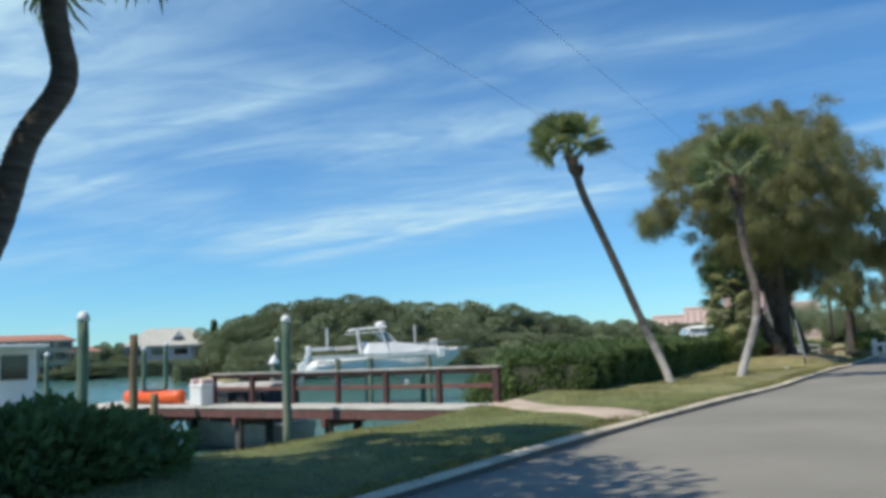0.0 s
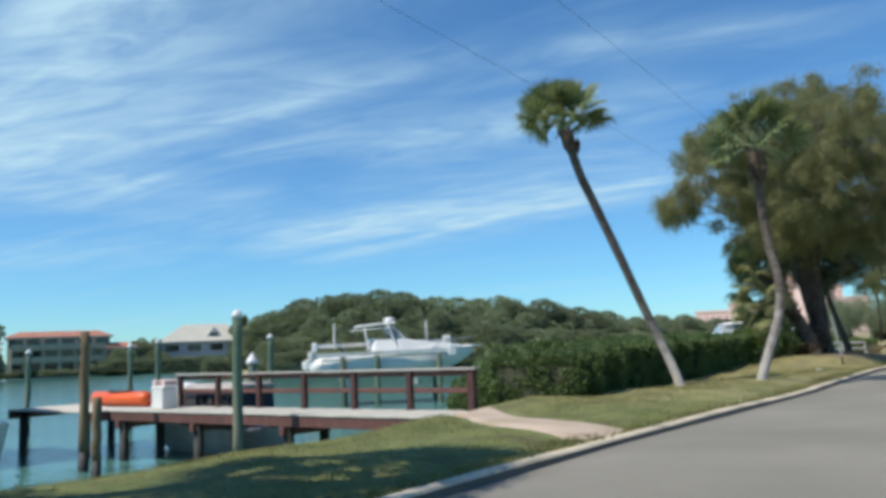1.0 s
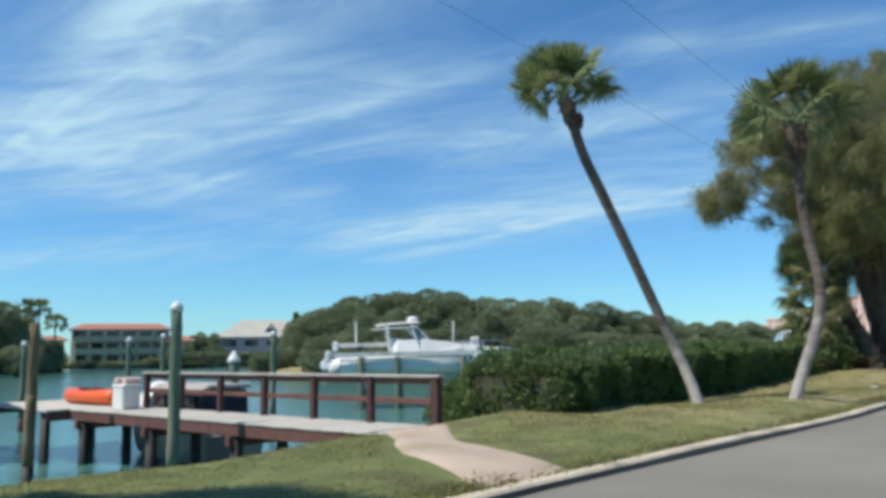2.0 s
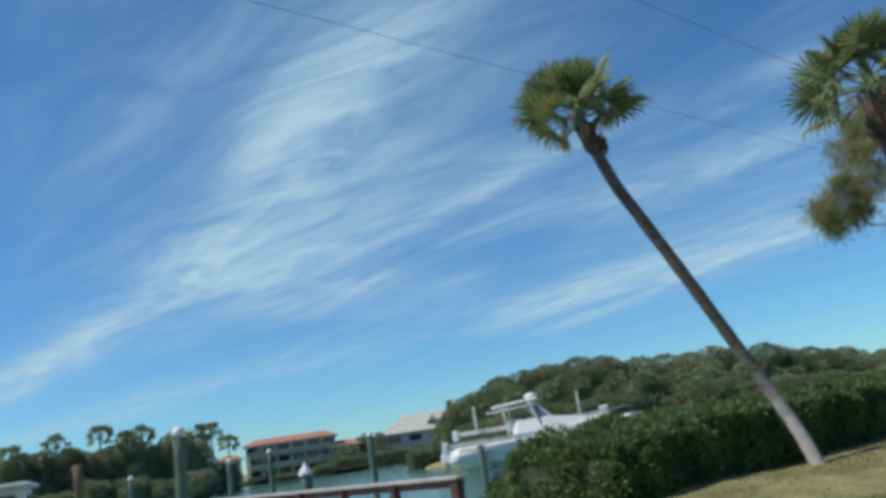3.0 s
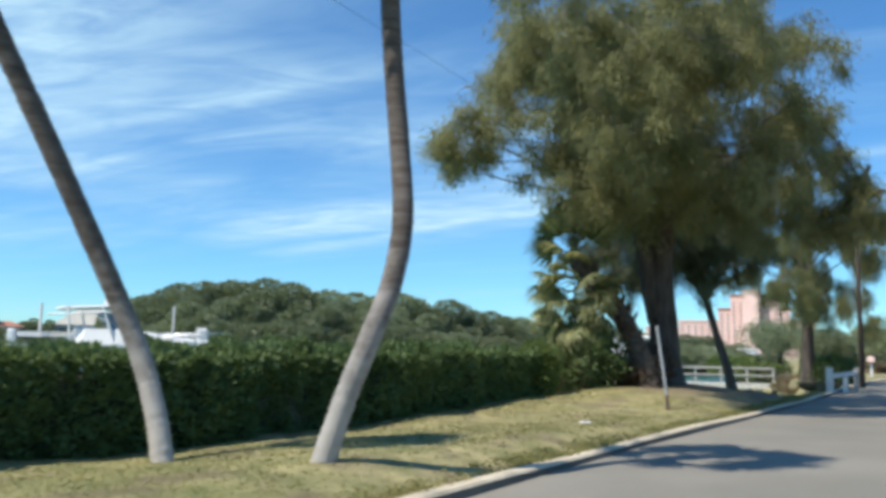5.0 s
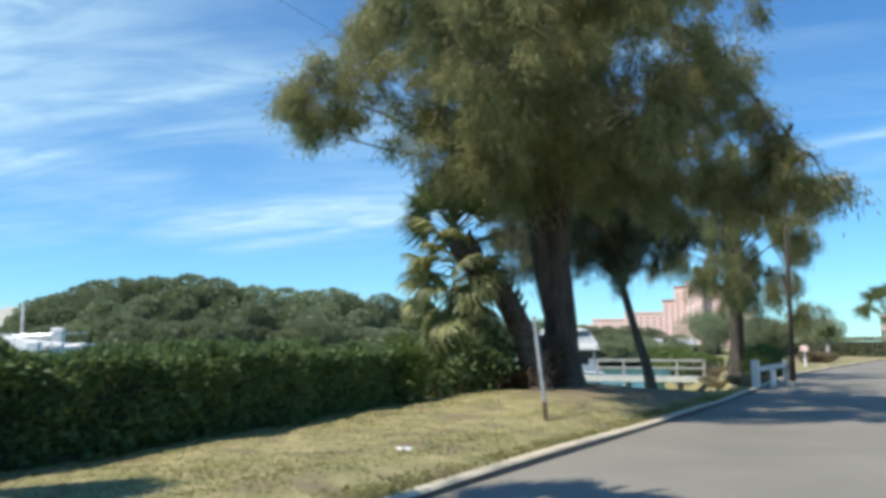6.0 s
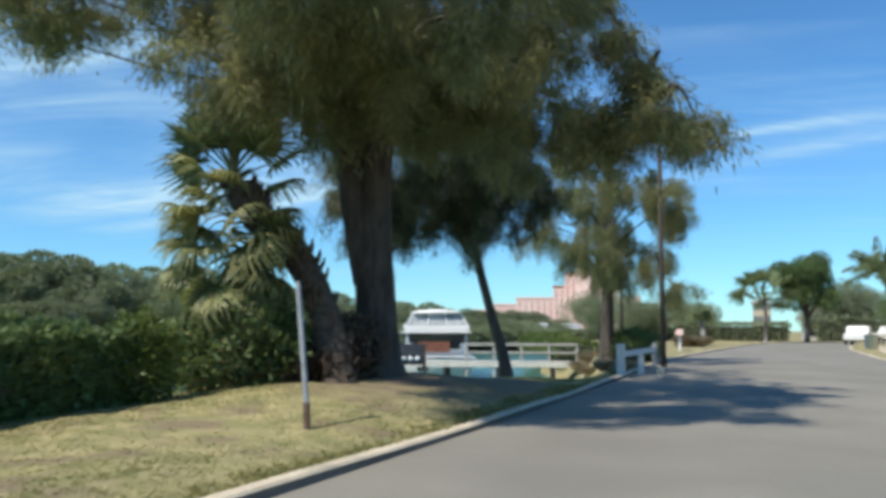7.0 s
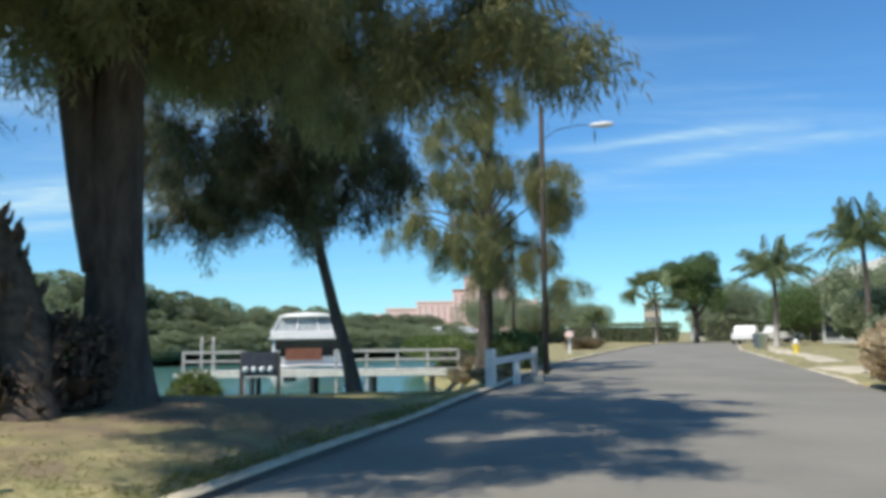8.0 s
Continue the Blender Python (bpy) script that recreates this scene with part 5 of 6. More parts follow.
def build_lamp_pole():
    s = thing("street_lamp", "dark timber pole with a white cobra-head street lamp", "street lamp", (-3.5, 52.6, -0.1))
    part("pole", Geo().tube([(0, 0, -0.4), (0.02, 0, 4), (0.05, 0, 8.2)], [0.095, 0.085, 0.075], 10), "pole_wood", s, smooth=True)
    part("arm", Geo().tube([(0.05, 0, 7.1), (0.5, 0, 7.4), (1.1, 0, 7.5), (1.6, 0, 7.48)], 0.014, 7), "pole_wood", s)
    part("lamp_head", Geo().loft([[(x, w * math.cos(a), 7.46 + h * math.sin(a)) for a in [2 * math.pi * j / 10 for j in range(10)]] for x, w, h in ((1.5, 0.05, 0.04), (1.65, 0.11, 0.07), (1.95, 0.15, 0.09), (2.15, 0.10, 0.06), (2.22, 0.02, 0.02))]), "white", s, "white lamp head", smooth=True)
    return s


build_lamp_pole()


def cable(name, label, pts):
    g = Geo().tube(pts, 0.005, 5)
    return tagged(part(name, g, "cable"), label, "cable")


def sag(x0, x1, z, y0, y1, drop):
    return [(x0 + (x1 - x0) * k / 24, y0 + (y1 - y0) * k / 24, z + drop * ((2 * k / 24 - 1) ** 2 - 1) + drop * 0.6) for k in range(25)]


for px, py in ((-7.5, -32.0), (-12.0, 98.0)):
    t = thing("utility_pole", "tall timber utility pole carrying cables along the shore", "utility pole", (px, py, -0.4))
    part("pole", Geo().tube([(0, 0, -1.0), (0, 0, 10.0)], [0.16, 0.11], 10), "pole_wood", t, smooth=True)
    part("crossarm", Geo().beam((-1.6, 0, 9.5), (1.6, 0, 9.5), 0.1, 0.12), "pole_wood", t)
cable("power_cable", "thin black overhead cable along the street", sag(-9.0, -13.0, 8.6, -32, 98, 0.6))
cable("power_cable", "thin black overhead cable along the street", sag(-6.0, -11.0, 9.0, -32, 98, 0.6))

# ---- boats ----
def hull_rings(length, beam, sheer_bow, sheer_stern, keel, n=14, chine=0.82, low=0.36):
    """Sections of a planing hull from stern (x 0) to bow (x length)."""
    rings = []
    for i in range(n):
        u = i / (n - 1)
        w = beam / 2 * (1 - max(0, (u - 0.45) / 0.55) ** 2.2) * (0.94 + 0.06 * min(1, u * 4)) + 0.01
        top = sheer_stern + (sheer_bow - sheer_stern) * u ** 1.6
        bot = keel + (top - keel) * 0.72 * max(0, (u - 0.72) / 0.28) ** 2
        ch = bot + (top - bot) * low
        x = length * u + 0.35 * max(0, u - 0.6) * 1
        rings.append([(x, -w, top), (x, -w * (1 + chine) / 2, (top + ch) / 2), (x, -w * chine, ch), (x, 0, bot), (x, w * chine, ch), (x, w * (1 + chine) / 2, (top + ch) / 2), (x, w, top)])
    return rings


def lift_boat():
    """A white sport boat on a boat lift."""
    at, ang = (-29.0, 32.9, 0.0), 41.0
    boat = thing("sport_boat", "white sport fishing boat with hardtop raised on a lift", "boat", at, ang)
    rings = [[(x - 0.45, y, z) for x, y, z in r] for r in hull_rings(7.6, 2.4, 1.24, 0.84, 0.0, chine=1.1, low=0.28)]
    part("hull", Geo().loft(rings, close=False), "white", boat, smooth=True)
    part("deck", Geo().loft([[(r[0][0], r[0][1], r[0][2]), (r[0][0], 0, r[0][2] + 0.10), (r[6][0], r[6][1], r[6][2])] for r in rings], close=False, caps=False), "white", boat, smooth=True)
    part("rub_rail", Geo().tube([(r[0][0], r[0][1] * 1.01, r[0][2] - 0.05) for r in rings], 0.03, 6), "alu", boat)
    part("transom_cover", Geo().loft([[(x, -w, z0), (x, -w * 0.7, z1), (x, w * 0.7, z1), (x, w, z0)] for x, w, z0, z1 in ((-1.05, 0.7, 0.2, 0.45), (-0.75, 1.0, 0.2, 0.85), (-0.1, 1.15, 0.3, 1.02))]), "white", boat, "rounded white transom platform", smooth=True)
    cab = Geo().loft([[(x, -w, z0), (x, -w * 0.72, z1), (x, w * 0.72, z1), (x, w, z0)] for x, w, z0, z1 in ((2.0, 1.1, 0.85, 1.35), (2.3, 1.12, 0.9, 1.72), (3.6, 1.08, 1.0, 1.74), (5.2, 0.9, 1.1, 1.5), (6.7, 0.4, 1.2, 1.32))])
    part("cabin", cab, "white", boat, bevel=0.05)
    part("windscreen", Geo().loft([[(x, -w, z0), (x - 0.5, -w * 0.85, z1), (x - 0.5, w * 0.85, z1), (x, w, z0)] for x, w, z0, z1 in ((3.1, 0.85, 1.7, 2.3), (3.75, 0.7, 1.7, 2.28))]), "curtain", boat, "clear windscreen panels")
    part("screen_frame", Geo().tube([(3.8, -0.75, 1.7), (3.15, -0.68, 2.36), (3.15, 0.68, 2.36), (3.8, 0.75, 1.7)], 0.035, 6), "white", boat)
    part("helm_seat", Geo().box((2.1, 0, 1.55), (0.5, 1.3, 0.5)), "white", boat, bevel=0.06)
    part("hardtop", Geo().loft([[(x, -w, 2.5 + h), (x, -w * 0.9, 2.58 + h), (x, w * 0.9, 2.58 + h), (x, w, 2.5 + h)] for x, w, h in ((1.2, 0.75, -0.14), (1.5, 0.9, -0.08), (3.3, 0.85, 0.02))]), "white", boat, bevel=0.03)
    part("hardtop_rail", Geo().tube([(1.0, -0.8, 2.2), (2.2, -0.9, 2.26), (3.2, -0.88, 2.32)], 0.035, 6), "white", boat)
    for x, dx_ in ((1.7, 0.2), (2.9, 0.55)):
        for y in (-0.85, 0.85):
            part("hardtop_leg", Geo().tube([(x + dx_, y * 1.15, 1.0), (x, y * 0.98, 2.5)], 0.045, 7), "white", boat)
    part("radar_dome", Geo().tube([(3.0, 0, 2.58), (3.0, 0, 2.62), (3.0, 0, 2.78), (3.0, 0, 2.86)], [0.18, 0.3, 0.29, 0.12], 14), "white", boat, smooth=True)
    part("bow_rail", Geo().tube([(4.8, -0.95, 1.55), (6.2, -0.7, 1.62), (7.35, 0, 1.66), (6.2, 0.7, 1.62), (4.8, 0.95, 1.55)], 0.022, 6), "alu", boat)
    for x, y in ((5.4, -0.86), (6.4, -0.6), (5.4, 0.86), (6.4, 0.6)):
        part("stanchion", Geo().tube([(x, y, 1.1), (x, y, 1.6)], 0.018, 5), "alu", boat)
    part("anchor_roller", Geo().beam((7.0, 0, 1.26), (7.75, 0, 1.28), 0.16, 0.07), "alu", boat)
    eng = thing("outboard_motor", "white outboard motor tilted on the transom of the raised boat", "outboard motor", at, ang)
    part("cowling", Geo().loft([[(x, -w, z0), (x, -w, z1), (x, w, z1), (x, w, z0)] for x, w, z0, z1 in ((-1.5, 0.14, 0.35, 0.7), (-1.3, 0.2, 0.3, 0.85), (-0.9, 0.2, 0.4, 0.85))]), "white", eng, bevel=0.05)
    part("leg", Geo().beam((-1.15, 0, 0.4), (-1.4, 0, -0.4), 0.14, 0.22), "galv", eng)
    lift = thing("boat_lift", "aluminium boat lift with white drive motors on piles", "boat lift", at, ang)
    for y in (-1.4, 1.4):
        top = 1.5 if y > 0 else 1.02
        part("top_beam", Geo().beam((-0.9, y, top), (6.1, y, top + 0.06), 0.14, 0.2), "white_paint", lift)
        for x in (0.6, 2.3, 5.4):
            part("lift_leg", Geo().tube([(x, y * 1.08, -3.4), (x, y * 1.08, top - 0.1)], 0.14, 9), "pile_green", lift)
        part("motor", Geo().box((-0.95, y, top - 0.05), (0.28, 0.3, 0.5)), "white", lift, "white motor cover", bevel=0.05)
        part("motor", Geo().box((6.1, y, top + 0.06), (0.42, 0.36, 0.58)), "white", lift, "white motor cover", bevel=0.05)
    for x in (0.1, 5.0):
        part("guide_pole", Geo().tube([(x, 1.25, 1.4), (x, 1.25, 2.68)], 0.055, 7), "white_paint", lift)
    for x in (0.8, 4.2):
        part("cradle_beam", Geo().beam((x, -1.5, -0.42), (x, 1.5, -0.42), 0.16, 0.26), "white_paint", lift)
        for y in (-0.6, 0.6):
            part("bunk", Geo().beam((x - 0.5, y, -0.24), (x + 0.5, y, -0.24), 0.14, 0.12), "deck", lift)
        for y in (-1.4, 1.4):
            part("hoist_cable", Geo().tube([(x, y, -0.4), (x, y, 1.0)], 0.012, 4), "galv", lift)


lift_boat()


def cabin_boat(label, at, rz, L, beam, top, fly, seed):
    """A moored white cabin cruiser, its stern at the origin."""
    t = thing("cabin_cruiser", label, "boat", (at[0], at[1], WATER_Z), rz)
    rings = hull_rings(L, beam, 1.75, 1.15, -0.45)
    part("hull", Geo().loft(rings, close=False), "white", t, smooth=True)
    part("deck", Geo().loft([[(r[0][0], r[0][1], r[0][2] - 0.02), (r[0][0], 0, r[0][2] + 0.05), (r[6][0], r[6][1], r[6][2] - 0.02)] for r in rings], close=False, caps=False), "white", t)
    w = beam / 2 * 0.86
    x0, x1 = L * 0.18, L * 0.62
    part("cabin", Geo().loft([[(x, -ww, 1.1), (x, -ww * 0.94, zz), (x, ww * 0.94, zz), (x, ww, 1.1)] for x, ww, zz in ((x0, w, top), (x1, w * 0.95, top), (x1 + 0.9, w * 0.8, 1.6))]), "white", t, bevel=0.05)
    for s in (-1, 1):
        for k in range(3):
            xa = x0 + 0.35 + k * (x1 - x0 - 0.5) / 3
            part("cabin_window", Geo().box((xa + 0.45, s * (w * 0.965), (top + 1.5) / 2 + 0.12), (1.0, 0.05, (top - 1.5) * 0.6)), "glass", t)
    part("rear_window", Geo().box((x0 - 0.02, -w * 0.42, top - 0.55), (0.06, w * 0.62, 0.72)), "glass", t)
    part("rear_window", Geo().box((x0 - 0.02, w * 0.42, top - 0.55), (0.06, w * 0.62, 0.72)), "glass", t)
    part("roof", Geo().box(((x0 + x1) / 2 - 0.2, 0, top + 0.05), (x1 - x0 + 1.2, beam * 0.9, 0.1)), "white", t, bevel=0.03)
    part("bow_rail", Geo().tube([(L * 0.6, -w, 2.0), (L * 0.85, -w * 0.6, 2.3), (L + 0.1, 0, 2.45), (L * 0.85, w * 0.6, 2.3), (L * 0.6, w, 2.0)], 0.025, 6), "alu", t)
    for x, y in ((L * 0.7, w * 0.85), (L * 0.85, w * 0.6), (L * 0.7, -w * 0.85), (L * 0.85, -w * 0.6)):
        part("stanchion", Geo().tube([(x, y, 1.3), (x, y, 2.2)], 0.02, 5), "alu", t)
    part("transom_door", Geo().box((-0.03, beam * 0.22, 0.75), (0.04, 0.6, 0.6)), "glass", t)
    if fly:
        part("cockpit_panel", Geo().box((x0 - 0.12, w * 0.1, 1.72), (0.05, w * 1.0, 0.6)), "teak", t, "varnished red-brown cockpit bulkhead")
        part("flybridge", Geo().loft([[(x, -ww, top + 0.1), (x, -ww * 1.04, zz), (x, ww * 1.04, zz), (x, ww, top + 0.1)] for x, ww, zz in ((x0 - 0.5, w * 0.98, top + 0.42), (x0 + 1.5, w * 0.98, top + 0.5), (x1, w * 0.85, top + 0.55), (x1 + 0.4, w * 0.7, top + 0.2))]), "white", t, bevel=0.05)
        part("curtain", Geo().loft([[(x, -ww, top + 0.44), (x + dx, -ww * 0.78, top + 1.15), (x + dx, ww * 0.78, top + 1.15), (x, ww, top + 0.44)] for x, dx, ww in ((x0 - 0.35, 0.35, w), (x1 - 0.4, -0.6, w * 0.9))]), "curtain", t, "clear vinyl flybridge curtain with white seams")
        for k in range(4):
            yy = (k - 1.5) * w * 0.62
            part("curtain_seam", Geo().beam((x0 - 0.38, yy, top + 0.46), (x0 - 0.03, yy * 0.78, top + 1.15), 0.06, 0.05), "white", t)
        part("hardtop", Geo().loft([[(x, w * k * math.cos(a), top + 1.13 + 0.24 * math.sin(a)) for a in [math.pi * j / 8 for j in range(9)]] for x, k in ((x0 - 0.35, 0.72), (x0 + 0.2, 0.82), (x0 + 2.4, 0.78), (x1 - 0.6, 0.6))]), "white", t, "white rounded hardtop", smooth=True)
        part("cockpit_shade", Geo().box((x0 - 0.1, 0, top - 0.3), (0.06, w * 1.75, 0.5)), "glass", t)
        for s in (-1, 1):
            part("cockpit_ladder", Geo().tube([(x0 - 0.5, s * w * 0.9, 1.1), (x0 - 0.05, s * w * 0.9, top)], 0.03, 5), "alu", t)
    return t


cabin_boat("white cabin cruiser moored beyond the dock with a square pilothouse", (-22.3, 12.2), 166.0, 8.0, 2.7, 3.2, False, 1)
cabin_boat("white flybridge cruiser moored stern-on behind the far dock", (-16.9, 65.6), 117.0, 10.0, 4.3, 2.5, True, 2)


def build_kayak():
    k = thing("kayak", "bright orange plastic kayak lying on the dock", "kayak", (-21.8, 16.5, DECK_Z), -1)
    rings = []
    n, L = 14, 2.8
    for i in range(n):
        u = i / (n - 1)
        w = 0.36 * max(0.12, math.sin(math.pi * (0.06 + 0.88 * u))) ** 0.6
        x = (u - 0.5) * L
        rings.append([(x, w * math.cos(a), 0.22 + 0.20 * math.sin(a) * (1.0 if math.sin(a) > 0 else 1.05)) for a in [2 * math.pi * j / 12 for j in range(12)]])
    part("hull", Geo().loft(rings), "orange", k, smooth=True)
    part("cockpit_rim", Geo().tube([(0.5 * math.cos(a), 0.22 * math.sin(a), 0.43) for a in [2 * math.pi * j / 14 for j in range(15)]], 0.03, 6), "black", k)
    b = thing("dock_box", "white plastic dock box against the rail", "storage box", (-19.0, 16.0, DECK_Z), -1)
    part("body", Geo().box((0, 0, 0.27), (0.52, 0.46, 0.54)), "white", b, bevel=0.03)
    part("lid", Geo().loft([[(x, -0.26, 0.545), (x, -0.18, 0.61), (x, 0.18, 0.61), (x, 0.26, 0.545)] for x in (-0.29, 0.29)]), "white", b, bevel=0.02)


build_kayak()



def striped_flag(at, h):
    """A small flag of red and white stripes hanging from a staff."""
    t = thing("flag", "small red and white striped flag hanging on a boat's staff", "flag", at)
    part("staff", Geo().tube([(0, 0, -0.1), (0, 0, h)], 0.015, 6), "alu", t)
    for k in range(6):
        g = Geo()
        rows = [[(0.02 + 0.05 * k + 0.01 * math.sin(3 * i), 0.03 * math.sin(i * 1.3 + k), h - 0.05 - 0.11 * i - 0.02 * k), (0.07 + 0.05 * k + 0.01 * math.sin(3 * i), 0.03 * math.sin(i * 1.3 + k + 0.7), h - 0.05 - 0.11 * i - 0.02 * k)] for i in range(8)]
        g.loft(rows, close=False, caps=False)
        part("stripe", g, "red_paint" if k % 2 == 0 else "cap", t)


striped_flag((-23.4, 11.7, -0.3), 2.7)


def runabout():
    """A small boat with a white rounded foredeck cover and a dark windowed canopy, moored along the dock."""
    t = thing("runabout", "small pale-hulled runabout with a white cover moored along the dock", "boat", (-16.9, 17.75, WATER_Z), 179.0)
    rings = hull_rings(4.9, 1.75, 0.95, 0.7, -0.3)
    # Hull lightened to stand in for the bright water seen under the dock.
    part("hull", Geo().loft(rings, close=False), "rail_top", t, smooth=True)
    part("deck", Geo().loft([[(r[0][0], r[0][1], r[0][2] - 0.02), (r[0][0], 0, r[0][2] + 0.04), (r[6][0], r[6][1], r[6][2] - 0.02)] for r in rings], close=False, caps=False), "rail_top", t)
    part("canopy", Geo().loft([[(x, -w, 0.8), (x, -w * 0.9, z), (x, w * 0.9, z), (x, w, 0.8)] for x, w, z in ((0.5, 0.72, 1.75), (2.7, 0.76, 1.8), (3.1, 0.7, 1.5))]), "canvas", t, "dark windowed canopy", bevel=0.05)
    part("canopy_roof", Geo().loft([[(x, -w, 1.78), (x, -w * 0.7, 1.9), (x, w * 0.7, 1.9), (x, w, 1.78)] for x, w in ((0.4, 0.76), (2.8, 0.78))]), "rail_top", t, "faded pale canopy roof", bevel=0.03)
    part("foredeck_cover", Geo().loft([[(x, w * math.cos(a), 0.95 + h * math.sin(a)) for a in [math.pi * j / 10 for j in range(11)]] for x, w, h in ((2.9, 0.6, 0.3), (3.15, 0.74, 0.95), (3.7, 0.72, 1.0), (4.2, 0.5, 0.7), (4.5, 0.2, 0.2))]), "white", t, "white rounded foredeck cover", smooth=True)
    for s_ in (-1, 1):
        for x in (0.75, 1.45, 2.15):
            part("canopy_window", Geo().box((x + 0.2, s_ * 0.735, 1.4), (0.5, 0.04, 0.42)), "glass", t)
    for k, (x, y) in enumerate(((-19.15, 16.0), (-18.85, 16.05))):
        m = thing("rolled_mat", "faded pink rolled mat lying on the dock box", "mat", (x, y, DECK_Z + 0.612), 80 + 8 * k)
        part("roll", Geo().tube([(-0.2, 0, 0.075), (0.2, 0, 0.075)], 0.075, 12), "pink", m)


runabout()
# ---- houses and distance ----
def polar(az, d, eye=(-0.3, 6.0)):
    return eye[0] + d * math.sin(radians(az)), eye[1] + d * math.cos(radians(az))


def hip_roof(w, d, h, z, over=0.6, ridge=0.45):
    a, b = w / 2 + over, d / 2 + over
    r = w / 2 * ridge
    return Geo().add([(-a, -b, z), (a, -b, z), (a, b, z), (-a, b, z), (-r, 0, z + h), (r, 0, z + h)], ((0, 1, 5, 4), (1, 2, 5), (2, 3, 4, 5), (3, 0, 4), (0, 3, 2, 1)))


def house(label, at, rz, w, d, storeys, sh, wall, roof, rh, bays, balcony=False, base=-0.9, ridge=0.45):
    """A shore house: its front faces -Y before turning."""
    t = thing("house", label, "house", (at[0], at[1], base), rz)
    H = storeys * sh
    part("wall", Geo().box((0, 0, H / 2 - 0.5), (w, d, H + 1.0)), wall, t)
    part("roof", hip_roof(w, d, rh, H, 0.7, ridge), roof, t)
    part("eave_band", Geo().box((0, 0, H - 0.1), (w + 1.3, d + 1.3, 0.22)), "stucco_white", t)
    for s in range(storeys):
        for k in range(bays):
            x = -w / 2 + (k + 0.5) * w / bays
            z = s * sh + sh * 0.52
            ww, hh = w / bays * (0.78 if balcony else 0.62), sh * (0.66 if s == 0 or balcony else 0.5)
            f = part("window", Geo().box((x, -d / 2 - 0.02, z), (ww + 0.24, 0.12, hh + 0.24)), "stucco_white", t)
            part("pane", Geo().box((x, -d / 2 - 0.09, z), (ww, 0.06, hh)), "glass", f)
        if balcony and s > 0:
            part("balcony", Geo().box((0, -d / 2 - 0.9, s * sh - 0.1), (w * 0.92, 1.8, 0.22)), wall, t)
            for k in range(bays + 1):
                x = -w * 0.46 + k * w * 0.92 / bays
                part("column", Geo().tube([(x, -d / 2 - 1.6, (s - 1) * sh), (x, -d / 2 - 1.6, s * sh)], 0.22, 8), wall, t)
            part("balustrade", Geo().box((0, -d / 2 - 1.75, s * sh + 0.5), (w * 0.92, 0.1, 0.9)), wall, t)
    return t


hx, hy = polar(-62.2, 186)
h1 = house("cream stucco shore house with a red tiled roof and balconies", (hx, hy), 62, 19, 11, 3, 2.5, "stucco", "roof_red", 1.3, 6, True, base=-0.7, ridge=0.8)
hx, hy = polar(-58.7, 184)
house("cream wing with a red tiled roof", (hx, hy), 60, 6.5, 8, 2, 2.5, "stucco", "roof_red", 1.1, 2, base=-0.7, ridge=0.5)
hx, hy = polar(-66.3, 188)
house("narrow cream stucco house among the shore palms", (hx, hy), 66, 4.5, 8, 2, 2.7, "stucco", "roof_red", 0.9, 2, base=-0.7, ridge=0.5)
hx, hy = polar(-53.0, 202)
h2 = house("blue-grey shore house with a pale hipped roof", (hx, hy), 53, 20, 13, 2, 3.1, "blue_wall", "roof_grey", 4.2, 4, False, ridge=0.5)
part("dormer", Geo().add([(-0.4, -5.4, 6.6), (4.4, -5.4, 6.6), (2.0, -5.4, 9.6), (-0.4, 0, 6.6), (4.4, 0, 6.6), (2.0, 0, 9.6)], ((0, 1, 2), (3, 5, 4), (0, 2, 5, 3), (1, 4, 5, 2), (0, 3, 4, 1))), "stucco_white", h2)
part("dormer_window", Geo().box((2.0, -5.43, 7.5), (1.9, 0.1, 1.3)), "glass", h2)
# Flat dark panel on the wall, painted as the shade inside a carport.
part("carport_opening", Geo().box((-2.5, -6.56, 1.2), (8.5, 0.2, 2.2)), "canvas", h2, "dark panel standing for the shaded carport")


def palm_far(label, at, h, seed, size=1.4):
    x, y = at
    return sabal_palm(label, [(x, y, -1.0), (x + 0.15, y, h * 0.5), (x, y + 0.1, h)], 0.16, 0.13, seed, 30, size, 0, 0.7, -30.0)


for i, (az, d, top) in enumerate([(-74.0, 100, 7.6), (-72.4, 98, 6.6), (-71.5, 101, 7.2), (-69.3, 99, 6.0), (-67.9, 103, 6.6), (-67.2, 104, 6.6), (-66.2, 110, 5.2), (-76.5, 97, 7.0), (-79, 95, 6.2)]):
    px, py = polar(az, d * 1.45)
    palm_far("dark cabbage palm on the far shore", (px, py), 1.1 + (top - 1.1) * 1.45, 200 + i, 1.45)
GROVE = [o for o in scene.objects if o.name.startswith("grove_tree") and o.parent is None][:4]
rngf = np.random.default_rng(33)
SHORE = [(-92 + 1.15 * k, 97 + 0.8 * max(0, k - 11), (5.6 if k < 12 else 6.3) + 0.8 * math.sin(k * 2.3)) for k in range(21)] + [(-91 + 2.1 * k, 89, 2.4 + 0.5 * math.sin(k * 1.7)) for k in range(12)] + [(-66.6, 107, 3.2), (-57.4, 134, 4.4), (-56.7, 138, 4.8), (-58.4, 126, 3.2), (-56.2, 130, 2.6), (-60.0, 118, 0.9), (-57.9, 124, 1.2), (-62.6, 112, 0.5), (-50.5, 140, 6.6), (-55.8, 139, 1.2)] + [(-65.5 + 1.35 * k, 112 + 1.6 * k, 0.35 + 0.3 * math.sin(k * 2.1)) for k in range(11)]
